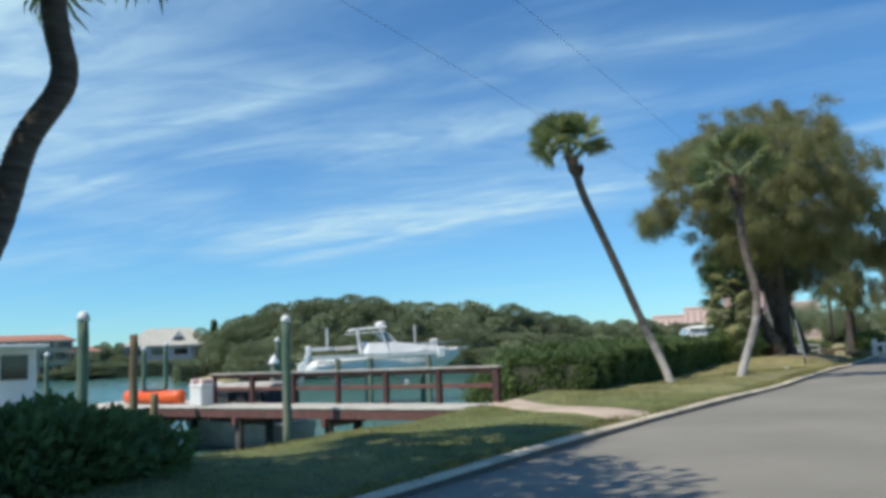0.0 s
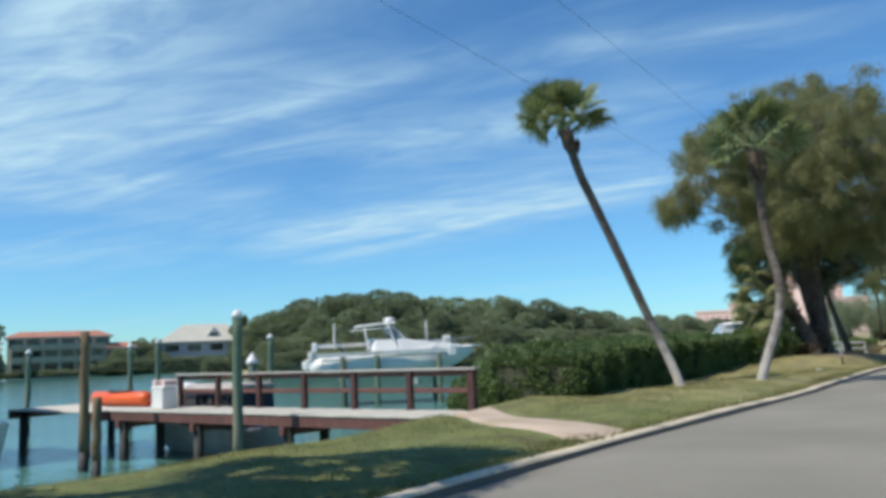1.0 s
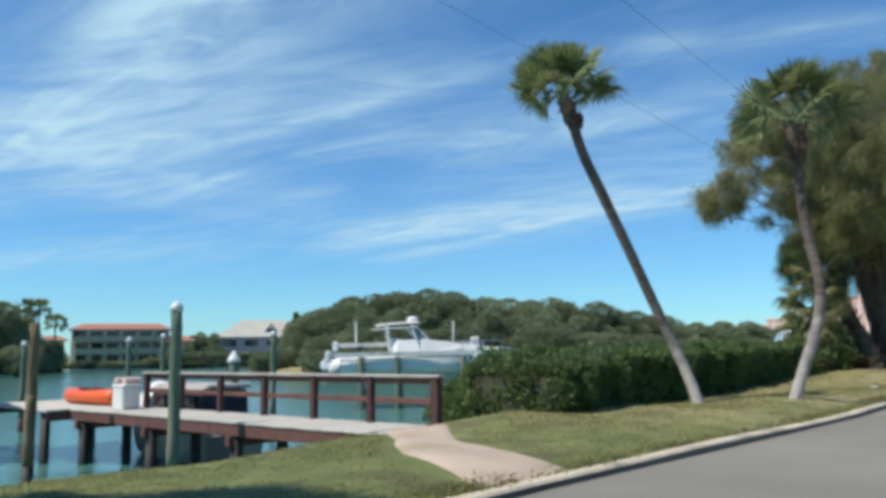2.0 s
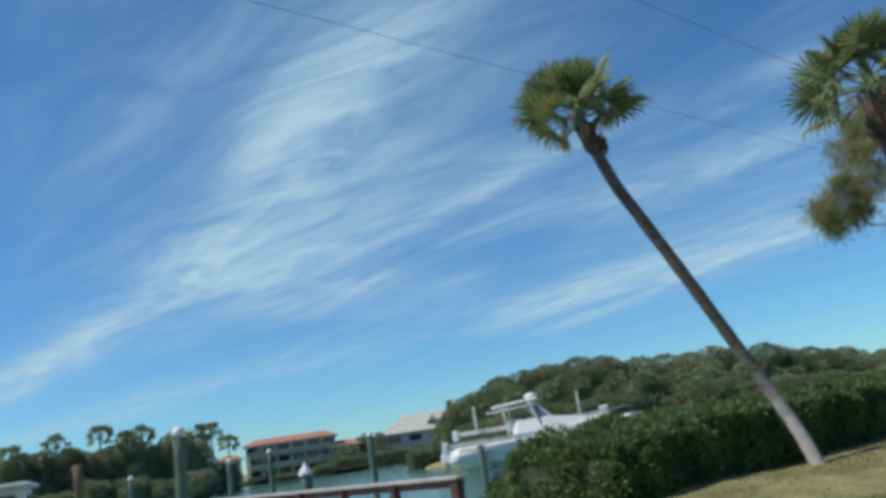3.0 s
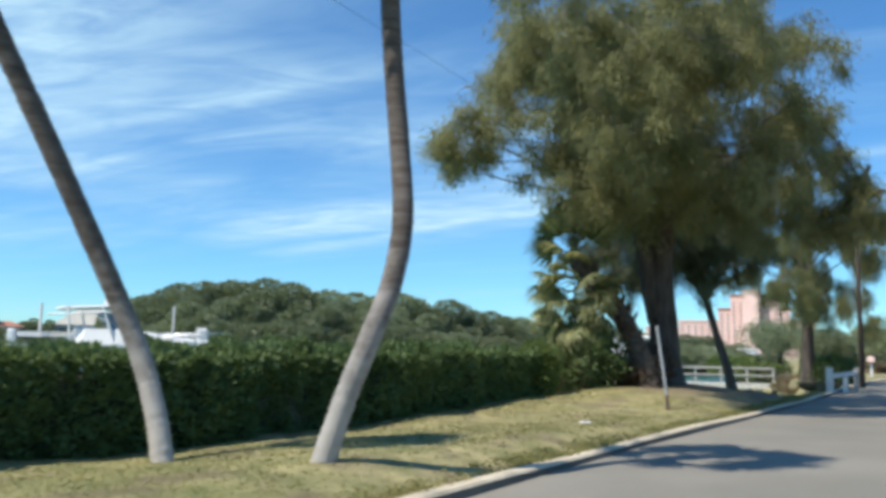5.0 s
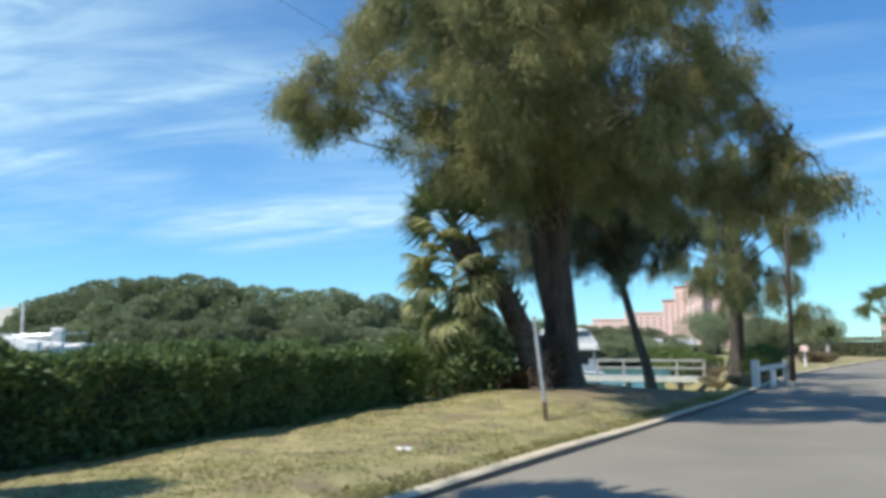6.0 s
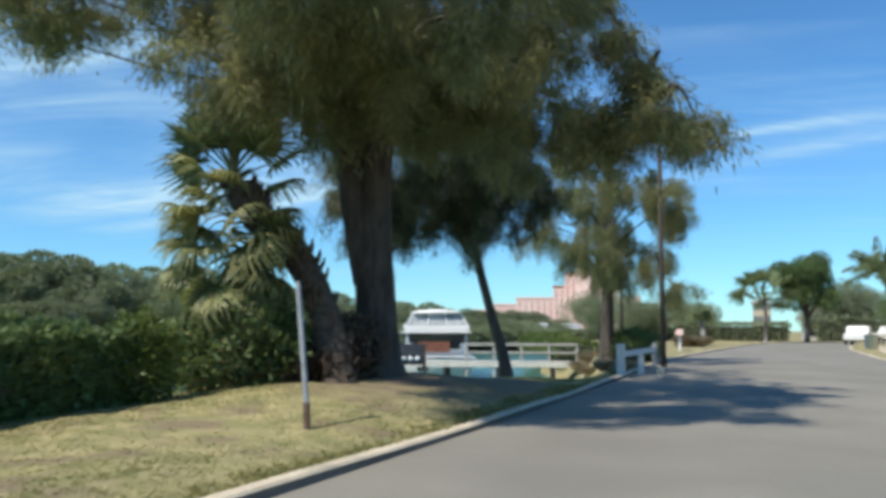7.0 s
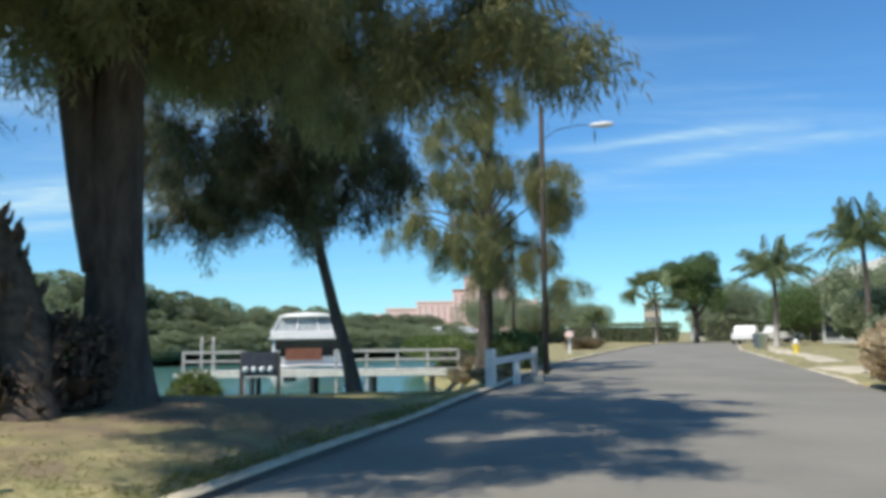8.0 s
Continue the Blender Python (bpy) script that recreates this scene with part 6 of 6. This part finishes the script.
for i, (az, d, top) in enumerate(SHORE):
    px, py = polar(az, d * 1.42)
    top = 1.1 + (top - 1.1) * 1.42
    ob = copy_thing(GROVE[i % 4], pose(px, py, -0.9, 0, 0, rngf.uniform(0, 360)))
    sc = (top + 0.9) / 8.3
    ob.scale = (max(sc, 0.75), max(sc, 0.75), sc)
    tagged(ob, "dark green shore tree between the houses", group="trees on the far shore")


def build_hotel():
    """The large pink hotel far along the beach: stepped wings and towers with red roofs."""
    t = thing("hotel", "large pink stucco hotel with stepped wings and red roofs", "hotel", (0, 0, 0))
    eye, D = Vector((-0.4, 20, 0)), 900.0

    def spot(az, el):
        return eye.x + D * math.sin(radians(az)), eye.y + D * math.cos(radians(az)), 1.2 + D * math.tan(radians(el))

    for a0, a1, el, depth in ((-19.6, -18.4, 1.35, 24), (-18.4, -16.2, 1.75, 26), (-16.2, -13.6, 2.2, 28), (-13.6, -12.8, 3.0, 30), (-12.8, -9.8, 3.9, 34), (-9.8, -9.1, 3.0, 28), (-9.1, -7.6, 2.2, 26)):
        x0, y0, z = spot(a0, el)
        x1, y1, _ = spot(a1, el)
        a, b = Vector((x0, y0, 0)), Vector((x1, y1, 0))
        w = (b - a).length
        ang = math.degrees(math.atan2(b.y - a.y, b.x - a.x))
        m = pose((x0 + x1) / 2, (y0 + y1) / 2, 0, 0, 0, ang)
        wall = part("wing", Geo().box((0, 0, z / 2), (w, depth, z)).move(m), "pink", t)
        part("roof", Geo().box((0, 0, z + 1.0), (w + 1.5, depth + 1.5, 2.0)).move(m), "roof_red" if el > 2.5 else "pink", t)
        rows, cols = max(1, int(z / 4.2)), max(2, int(w / 6.0))
        pane = Geo().box((0, 0, 0), (2.2, 0.5, 2.2)).mesh("window", "far_pane")
        for r in range(rows):
            for c in range(cols):
                ob = new("window", pane)
                ob.parent = wall
                ob.matrix_basis = m @ pose(-w / 2 + (c + 0.5) * w / cols, -depth / 2 - 0.1, 3.0 + r * 4.0)
    x, y, z = spot(-11.2, 4.3)
    part("tower", Geo().box((x, y - 20, z / 2), (16, 16, z)), "pink", t)


build_hotel()

# street end
def round_tree(label, at, h, spread, seed, group="", leaf="grove_leaf", lobes=16):
    t = thing("street_tree", label, "tree", (*at, -0.05), group=group)
    g = Geo()
    g.tube(bend_line([(0, 0, -0.3), (0.1, 0, h * 0.25), (-0.1, 0.1, h * 0.55), (0.1, 0, h * 0.8)], 5), [0.3 - 0.013 * k for k in range(16)], 8)
    rng = np.random.default_rng(seed)
    vs, fs, k = [], [], 0
    for i in range(lobes):
        w = i * 2.4
        c = np.array([spread * 0.55 * math.cos(w) * rng.uniform(0.3, 1), spread * 0.55 * math.sin(w) * rng.uniform(0.3, 1), h * rng.uniform(0.42, 0.86)])
        g.tube([(0, 0, c[2] * 0.55), tuple(c * [0.5, 0.5, 0.85]), tuple(c)], [0.1, 0.06, 0.02], 5)
        r = spread * 0.27
        d = in_ball(rng, 1300, 0.35)
        v, f = leaf_arrays(c + d * r, unit(d + rng.normal(size=(1300, 3)) * 0.6), rng.uniform(0.7, 1.3, 1300) * 0.19, 0.12, rng)
        vs.append(v)
        fs.append(f + k)
        k += len(v)
    part("trunk", g, "bark", t, smooth=True)
    part("crown", tri_mesh("crown", np.concatenate(vs), np.concatenate(fs), leaf), None, t)
    return t


round_tree("dark rounded street tree at the end of the street", (4.2, 116.0), 10.2, 4.4, 81, leaf="hedge_leaf", lobes=28)
palm_far("cabbage palm with a pale trunk at the end of the street", (0.1, 111.2), 4.9, 91, 2.0)


def feather_palm(label, at, h, seed, size=1.0):
    """A palm with arching feathered fronds."""
    t = thing("feather_palm", label, "palm tree", (*at, -0.05))
    part("trunk", ringed_trunk([Vector((0, 0, -0.2)), Vector((0.1, 0, h * 0.5)), Vector((0, 0, h))], 0.2, 0.13, seed, 0.08), "trunk", t, smooth=True)
    rng = np.random.default_rng(seed)
    crown = part("crown", Geo().tube([(0, 0, h - 0.3), (0, 0, h + 0.5)], [0.16, 0.07], 8), "palm_leaf", t)
    for i in range(22):
        az, el = i * 137.5, rng.uniform(-5, 84)
        L = 3.0 * size * rng.uniform(0.85, 1.1)
        d = Vector((math.cos(radians(az)), math.sin(radians(az)), 0))
        pts = []
        for k in range(9):
            u = k / 8
            pts.append(Vector((0, 0, h + 0.2)) + d * (L * u * math.cos(radians(el)) * (1 - 0.12 * u)) + Vector((0, 0, L * (u * math.sin(radians(el)) - 0.42 * u * u))))
        g = Geo().tube(pts, [0.035 * (1 - 0.8 * k / 8) for k in range(9)], 4)
        side = Vector((-d.y, d.x, 0))
        for k in range(28):
            u = 0.10 + 0.90 * k / 27
            p = pts[min(7, int(u * 8))].lerp(pts[min(8, int(u * 8) + 1)], u * 8 - int(u * 8))
            ln = 0.75 * size * math.sin(math.pi * (0.2 + 0.72 * u)) * rng.uniform(0.85, 1.15)
            for s in (-1, 1):
                q = p + side * (s * ln * 0.62) + d * ln * 0.3 + Vector((0, 0, -ln * rng.uniform(0.5, 0.95)))
                mid = p.lerp(q, 0.45) + Vector((0, 0, 0.12 * ln))
                g.add([p, mid + d * 0.022, q, mid - d * 0.022], ((0, 1, 2), (0, 2, 3)))
        part("frond", g, "palm_leaf", crown)
    return t


feather_palm("coconut palm with arching feathered fronds beside the street", (8.6, 92.5), 5.8, 95, 1.45)
feather_palm("tall queen palm with drooping fronds beside the street", (12.2, 81.5), 6.5, 96, 1.55)
for i, (x, y, h, sp) in enumerate([(15.5, 92, 5.6, 5.5), (17, 78, 5.4, 5.5), (14, 108, 5.0, 6), (19, 104, 6.0, 7), (20, 96, 6.5, 7), (18.5, 68, 5.6, 5.0), (13.2, 86, 3.6, 3.6)]):
    round_tree("leafy garden tree beside the street", (x, y), h, sp, 110 + i, "garden trees", "hedge_leaf" if i % 3 else "grove_leaf")


def build_hydrant():
    t = thing("fire_hydrant", "yellow fire hydrant with a white top on the verge", "fire hydrant", (6.5, 71.5, -0.02))
    part("barrel", Geo().tube([(0, 0, -0.1), (0, 0, 0.06), (0, 0, 0.07), (0, 0, 0.5)], [0.17, 0.17, 0.12, 0.12], 12), "yellow", t, smooth=False)
    part("bonnet", Geo().tube([(0, 0, 0.5), (0, 0, 0.55), (0, 0, 0.68), (0, 0, 0.76)], [0.15, 0.15, 0.1, 0.03], 12), "white_paint", t)
    for s in (-1, 1):
        part("nozzle", Geo().tube([(s * 0.1, 0, 0.38), (s * 0.2, 0, 0.38)], 0.06, 8), "yellow", t)


build_hydrant()



def conifer(label, at, h, r, seed):
    """A slim dark conifer: trunk and drooping whorls of short sprays."""
    rng = np.random.default_rng(seed)
    t = thing("conifer", label, "tree", (*at, -0.9))
    part("trunk", Geo().tube([(0, 0, -0.3), (0, 0, h)], [0.2, 0.04], 7), "bark", t)
    n = 2600
    z = h * (0.12 + 0.88 * rng.random(n) ** 0.8)
    w = rng.random(n) * 2 * math.pi
    rr = r * (1 - z / (h * 1.05)) * np.sqrt(rng.random(n)) + 0.05
    p = np.stack([rr * np.cos(w), rr * np.sin(w), z], 1)
    d = unit(np.stack([np.cos(w), np.sin(w), np.full(n, -0.2)], 1) + rng.normal(size=(n, 3)) * 0.4)
    v, f = leaf_arrays(p, d, rng.uniform(0.3, 0.6, n), 0.16, rng)
    part("foliage", tri_mesh("foliage", v, f, "hedge_leaf"), None, t)


cx, cy = polar(-50.7, 131)
conifer("slim dark conifer at the edge of the wooded shore", (cx, cy), 8.6, 1.2, 55)
# ---- the street's far end and verges ----
def leafy_row(name, label, a, b, h, depth, mat, seed, n_per_m, size=0.2, base=0.0):
    """A clipped or loose row of shrubs between two places."""
    a, b = Vector((*a, base)), Vector((*b, base))
    ln = (b - a).length
    ang = math.degrees(math.atan2(b.y - a.y, b.x - a.x))
    t = thing(name, label, "hedge", ((a.x + b.x) / 2, (a.y + b.y) / 2, base), ang)
    rng = np.random.default_rng(seed)
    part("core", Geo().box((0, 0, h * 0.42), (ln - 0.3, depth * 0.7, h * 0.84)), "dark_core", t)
    me = leaf_shell(rng, int(n_per_m * ln), (-ln / 2, -depth / 2, 0.0), (ln / 2, depth / 2, h), size, size * 0.55, mat, "foliage", 0.35, 0.5)
    part("foliage", me, None, t)
    return t


leafy_row("hedge", "long dark clipped hedge closing the street's far end", (-16, 121), (2.5, 126), 2.0, 2.5, "grove_leaf", 301, 260, 0.3)
leafy_row("hedge", "dark garden hedge beyond the street's bend", (6, 127), (46, 124), 2.6, 3.0, "grove_leaf", 302, 200, 0.35)
leafy_row("hedge", "dark mangrove fringe along the far shore", (-151, 94), (-133, 114), 3.0, 5.0, "grove_leaf", 311, 260, 0.4, -1.6)
leafy_row("hedge", "dark mangrove fringe along the inlet", (-133, 112), (-85, 71), 2.4, 5.0, "grove_leaf", 312, 220, 0.4, -1.6)
leafy_row("hedge", "dark mangrove fringe along the western shore", (-152, 73), (-99, 3), 3.0, 5.0, "grove_leaf", 313, 200, 0.4, -1.6)
leafy_row("hedge", "low green mangrove bank beside the far dock", (-9.6, 67.5), (-15.5, 82), 0.75, 2.4, "bush_leaf", 303, 420, 0.2, -0.3)
leafy_row("hedge", "low green mangrove bank along the far inlet", (-15.5, 82), (-19.5, 104), 1.0, 3.0, "bush_leaf", 304, 300, 0.25, -0.3)
leafy_row("hedge", "garden hedge beside the street", (8.5, 66), (17, 64), 1.5, 2.0, "grove_leaf", 305, 300, 0.25)

for i, (x, y, h, sp) in enumerate([(-8, 128, 4.5, 5), (-13, 118, 4.0, 5), (-20, 130, 5.5, 7), (9, 131, 6.5, 7), (16, 128, 7.0, 7), (24, 122, 7.5, 8), (31, 118, 8, 8), (22, 84, 6.5, 6), (24, 70, 6.2, 6)]):
    round_tree("leafy garden tree at the street's end", (x, y), h, sp, 140 + i, "garden trees")


def tuft_clump(label, at, r, h, n, seed, mat="dry_grass", width=0.013, droop=0.30, loose=0.17):
    """A fountain of long arching grass blades."""
    rng = np.random.default_rng(seed)
    t = thing("ornamental_grass", label, "grass clump", at)
    w = rng.random(n) * 2 * math.pi
    rr = np.sqrt(rng.random(n)) * r * 0.55
    p = np.stack([rr * np.cos(w), rr * np.sin(w), np.full(n, -0.05)], 1)
    d = unit(np.stack([np.cos(w) * rr / r * 1.2, np.sin(w) * rr / r * 1.2, np.ones(n)], 1) + rng.normal(size=(n, 3)) * loose)
    v, f = leaf_arrays(p, d, rng.uniform(0.35, 1.05, n) * h, width, rng, droop)
    part("blade_mass", tri_mesh("blade_mass", v, f, mat), None, t)
    t.children[0]["kind"] = "stuff"
    return t


shrub("large tawny ornamental grass clump spilling onto the kerb", (5.3, 47.9, -0.08), (1.25, 1.3, 0.78), 11000, 0.2, "dry_grass", 401, "ornamental_grass", "grass clump", False, 0.9)
shrub("tawny ornamental grass clump beside the drive", (7.0, 48.6, -0.08), (1.3, 1.2, 0.85), 9000, 0.2, "dry_grass", 402, "ornamental_grass", "grass clump", False, 0.9)
tuft_clump("tawny grass clump on the verge", (-4.9, 84.0, -0.05), 1.1, 1.5, 1800, 403)
tuft_clump("tall brown twiggy undergrowth between the old palm and the trunk", (-7.35, 36.0, 0.15), 0.55, 1.35, 2600, 404, "boots")
for i, (x, y, r, h) in enumerate([(-5.2, 49.4, 0.5, 0.5), (-4.6, 51.0, 0.5, 0.55), (-6.6, 55.6, 0.6, 0.6), (-5.3, 52.6, 0.6, 0.7), (-7.6, 59.4, 0.7, 0.7), (-7.9, 62.4, 0.7, 0.7), (-6.8, 61.0, 0.6, 0.6), (-4.35, 48.6, 0.35, 0.35), (-6.3, 48.0, 0.4, 0.35), (-8.3, 64.8, 0.6, 0.6), (-6.2, 63.4, 0.7, 0.6), (-5.0, 57.8, 0.6, 0.5)]):
    tuft_clump("dry straw-coloured weeds on the bank", (x, y, float(ground_z(x, y))), r, h, 700, 420 + i)

strip_patch("driveway", [(4.2, 52.5), (8, 53.2), (14, 54.0)], [(4.2, 57.5), (8, 58.0), (14, 58.5)], 0.02, "kerb", "pale concrete driveway crossing the verge", "driveway")
strip_patch("driveway_2", [(4.1, 43.5), (8, 44), (14, 44.5)], [(4.1, 49.0), (8, 49.6), (14, 50)], 0.02, "kerb", "pale concrete driveway crossing the verge", "driveway")
strip_patch("sidewalk", [(5.3, 60), (5.9, 75), (7.2, 95)], [(6.5, 60), (7.1, 75), (8.4, 95)], 0.02, "kerb", "pale concrete sidewalk beside the street", "sidewalk")


def build_mailbox():
    t = thing("mailbox", "pale pink mailbox on a white post at the verge", "mailbox", (-4.9, 74.5, -0.05))
    part("post", Geo().beam((0, 0, -0.3), (0, 0, 0.95), 0.16, 0.16, (0, 1, 0)), "white_paint", t, bevel=0.01)
    part("box", Geo().loft([[(0.22 * math.cos(a), y, 1.12 + 0.2 * math.sin(a)) for a in [math.pi * j / 8 for j in range(9)]] + [(-0.22, y, 0.95), (0.22, y, 0.95)] for y in (-0.35, 0.35)]), "pink", t, "pale pink box")


build_mailbox()
feather_palm("small feathery palm on the verge", (-4.6, 90.0), 2.1, 97, 0.5)


def parked_car(label, at, rz, paint):
    """A parked pickup-like car: body, cabin, glass, wheels."""
    t = thing("car", label, "car", at, rz)
    prof = [(-2.4, 0.45), (-2.4, 1.0), (-0.9, 1.05), (-0.55, 1.72), (0.85, 1.72), (1.35, 1.1), (2.35, 0.95), (2.4, 0.45)]
    part("body", Geo().loft([[(x, y, z) for x, z in prof] for y in (-0.92, -0.86, 0.86, 0.92)]), paint, t, bevel=0.04)
    for s in (-1, 1):
        part("side_window", Geo().loft([[(x, s * y, z) for x, z in ((-0.5, 1.15), (-0.35, 1.6), (0.78, 1.6), (1.1, 1.15))] for y in (0.91, 0.935)]), "glass", t)
        for x in (-1.5, 1.55):
            w = part("wheel", Geo().tube([(x, s * 0.78, 0.34), (x, s * 0.95, 0.34)], 0.34, 14), "black", t)
            part("rim", Geo().tube([(x, s * 0.94, 0.34), (x, s * 0.965, 0.34)], 0.2, 10), "alu", w)
    part("windscreen", Geo().beam((1.14, 0, 1.4), (0.98, 0, 1.62), 1.5, 0.03, (0, 0, 1)), "glass", t)
    return t


parked_car("white car parked beside the street's bend", (8.3, 109.0, -0.1), 75, "white")
parked_car("white car parked by the far houses", (11.4, 112.0, -0.1), 20, "white")


def wheelie_bin(at, mat, label):
    t = thing("wheeled_bin", label, "bin", at)
    part("body", Geo().loft([[(-w, -w, z), (w, -w, z), (w, w, z), (-w, w, z)] for z, w in ((0.0, 0.22), (0.9, 0.29))]), mat, t, bevel=0.02)
    part("lid", Geo().box((0, 0, 0.94), (0.62, 0.64, 0.07)), mat, t, bevel=0.02)
    part("wheel", Geo().tube([(-0.25, 0.26, 0.1), (0.25, 0.26, 0.1)], 0.1, 9), "black", t)


wheelie_bin((6.6, 86.5, -0.05), "hull_blue", "blue wheeled bin on the verge")
wheelie_bin((6.1, 80.5, -0.05), "pile_green", "green wheeled bin on the verge")
house("pale two-storey street house behind the garden palms", (21, 101), -70, 14, 9, 2, 2.8, "stucco_white", "roof_grey", 2.0, 4, base=-0.05)
house("low pale house at the street's end", (9.0, 140), 0, 8, 8, 1, 3.0, "stucco_white", "roof_grey", 1.8, 3, base=-0.05)
house("beige apartment block far beyond the hedge", (0.6, 290), 0, 5, 14, 3, 3.3, "stucco", "roof_grey", 1.0, 5, base=-0.05)


# dark notice board and piles at the far dock
def build_board():
    t = thing("tackle_rack", "dark timber rack with four pale round floats at the dock", "rack", (-13.9, 54.6, 0), 14.6)
    part("panel", Geo().box((0, 0, 0.18), (1.25, 0.07, 0.85)), "canvas", t, bevel=0.01)
    for x in (-0.62, 0.68):
        part("leg", Geo().beam((x, 0.05, -2.8), (x, 0.05, 0.6), 0.12, 0.12, (0, 1, 0)), "pole_wood", t)
    for k in range(4):
        part("float", Geo().ball((-0.45 + k * 0.29, -0.1, 0.0), 0.105, 10, 6), "cap", t, "white round float", smooth=True)


build_board()
for x, y in ((-21.4, 63.2), (-20.9, 63.4)):
    pile("pale mooring pile beyond the far dock", x, y, 1.15, 0.075, "rail_top", "none")
for i, (az, d, rz) in enumerate([(-19.0, 118, 20), (-17.6, 122, 60), (-16.4, 119, 15), (-15.2, 124, 40), (-14.0, 121, 0)]):
    bx, by = polar(az, d, (-0.45, 29))
    cabin_boat("white motor cruiser in the distant marina", (bx, by), rz, 7.0, 2.5, 2.4, i % 2 == 0, 10 + i)
# Two trees out of view, placed for the shade on turf, road and shrub.
round_tree("broad dark shore tree shading the bank", (-7.1, -1.4), 9.6, 6.4, 171, lobes=30)
round_tree("unseen tree added to shade the shrub by the water", (-9.3, -0.6), 7.6, 5.6, 172, lobes=26)


def bank_rock(at, r, seed):
    """A rough pale lump of broken concrete on the bank."""
    rng = np.random.default_rng(seed)
    t = thing("rock", "pale broken concrete lump on the water's edge", "rock", at, rng.uniform(0, 360), group="bank rocks")
    rings = []
    for i in range(6):
        w = -1.4 + 2.8 * i / 5
        rings.append([(r * math.cos(w) * math.cos(a) * rng.uniform(0.8, 1.2), r * 0.7 * math.cos(w) * math.sin(a) * rng.uniform(0.8, 1.2), r * 0.5 * math.sin(w) + r * 0.3) for a in [2 * math.pi * j / 9 for j in range(9)]])
    part("lump", Geo().loft(rings), "rail_top", t)


for k, (x, y) in enumerate([(-8.5, 45.2), (-8.1, 45.5), (-7.75, 45.9), (-7.3, 46.2), (-9.2, 44.5), (-6.2, 48.3), (-5.6, 49.0), (-5.9, 50.4)]):
    bank_rock((x, y, float(ground_z(x, y)) - 0.02), 0.16 + 0.05 * (k % 3), 700 + k)
# ---- turf blades ----
def build_turf():
    """Short tufts of grass over the near verge, thinner where the path is worn."""
    rng = np.random.default_rng(77)
    n = 105000
    y = rng.uniform(3, 48, n)
    x = edge_x(y, -1) - 0.17 - rng.random(n) ** 0.9 * 4.6
    keep = basin_depth(x, y) < -0.25
    pathline = np.interp(x, [-9.4, -6.6, -4.4], [15.9, 13.2, 11.6])
    keep &= np.abs(y - pathline) > 0.85
    keep &= rng.random(n) < 0.55 + 0.45 * np.sin(x * 1.3 + y * 0.6) * np.sin(y * 0.9 - x * 0.7)
    keep &= rng.random(n) < np.clip(np.hypot((x + 6.1) / 2.8, (y - 38.5) / 5.1) * 1.5 - 0.7, 0.08, 1)
    x, y = x[keep], y[keep]
    p = np.stack([x, y, ground_z(x, y) - 0.01], 1)
    p = np.repeat(p, 3, 0) + rng.normal(size=(len(p) * 3, 3)) * [0.04, 0.04, 0]
    d = unit(rng.normal(size=(len(p), 3)) * [0.8, 0.8, 0.1] + [0, 0, 0.45])
    # longer tufts leaning over the kerb, in uneven patches
    ky = rng.uniform(3, 48, 5200)
    ky = ky[rng.random(len(ky)) < 0.35 + 0.65 * (np.sin(ky * 2.1) * np.sin(ky * 0.83 + 1.0) > 0.05)]
    kx = edge_x(ky, -1) - 0.15 - rng.random(len(ky)) ** 2 * 0.35
    kp = np.repeat(np.stack([kx, ky, ground_z(kx - 0.1, ky) - 0.01], 1), 4, 0) + rng.normal(size=(len(kx) * 4, 3)) * [0.03, 0.05, 0]
    kd = unit(rng.normal(size=(len(kp), 3)) * [0.6, 0.6, 0.1] + [0.25, 0, 0.7])
    kv, kf = leaf_arrays(kp, kd, rng.uniform(0.04, 0.12, len(kp)), 0.014, rng, 0.25)
    tagged(new("kerb_grass", tri_mesh("kerb_grass", kv, kf, "blade")), "longer dry grass leaning over the kerb", "grass", kind="stuff")
    v, f = leaf_arrays(p, d, rng.uniform(0.025, 0.06, len(p)), 0.013, rng, 0.1)
    tagged(new("turf_blades", tri_mesh("turf_blades", v, f, "blade")), "short dry turf blades over the verge", "grass", kind="stuff")


build_turf()
litter = thing("litter", "crumpled white paper lying on the turf", "litter", (-5.1, 28.0, float(ground_z(-5.1, 28.0))))
lg = Geo()
lrng = np.random.default_rng(4)
grid = [[(0.05 * (i - 1.5) + lrng.normal() * 0.01, 0.04 * (j - 1.5) + lrng.normal() * 0.01, 0.02 + 0.05 * lrng.random()) for i in range(4)] for j in range(4)]
lg.loft(grid, close=False, caps=False)
part("sheet", lg, "cap", litter)
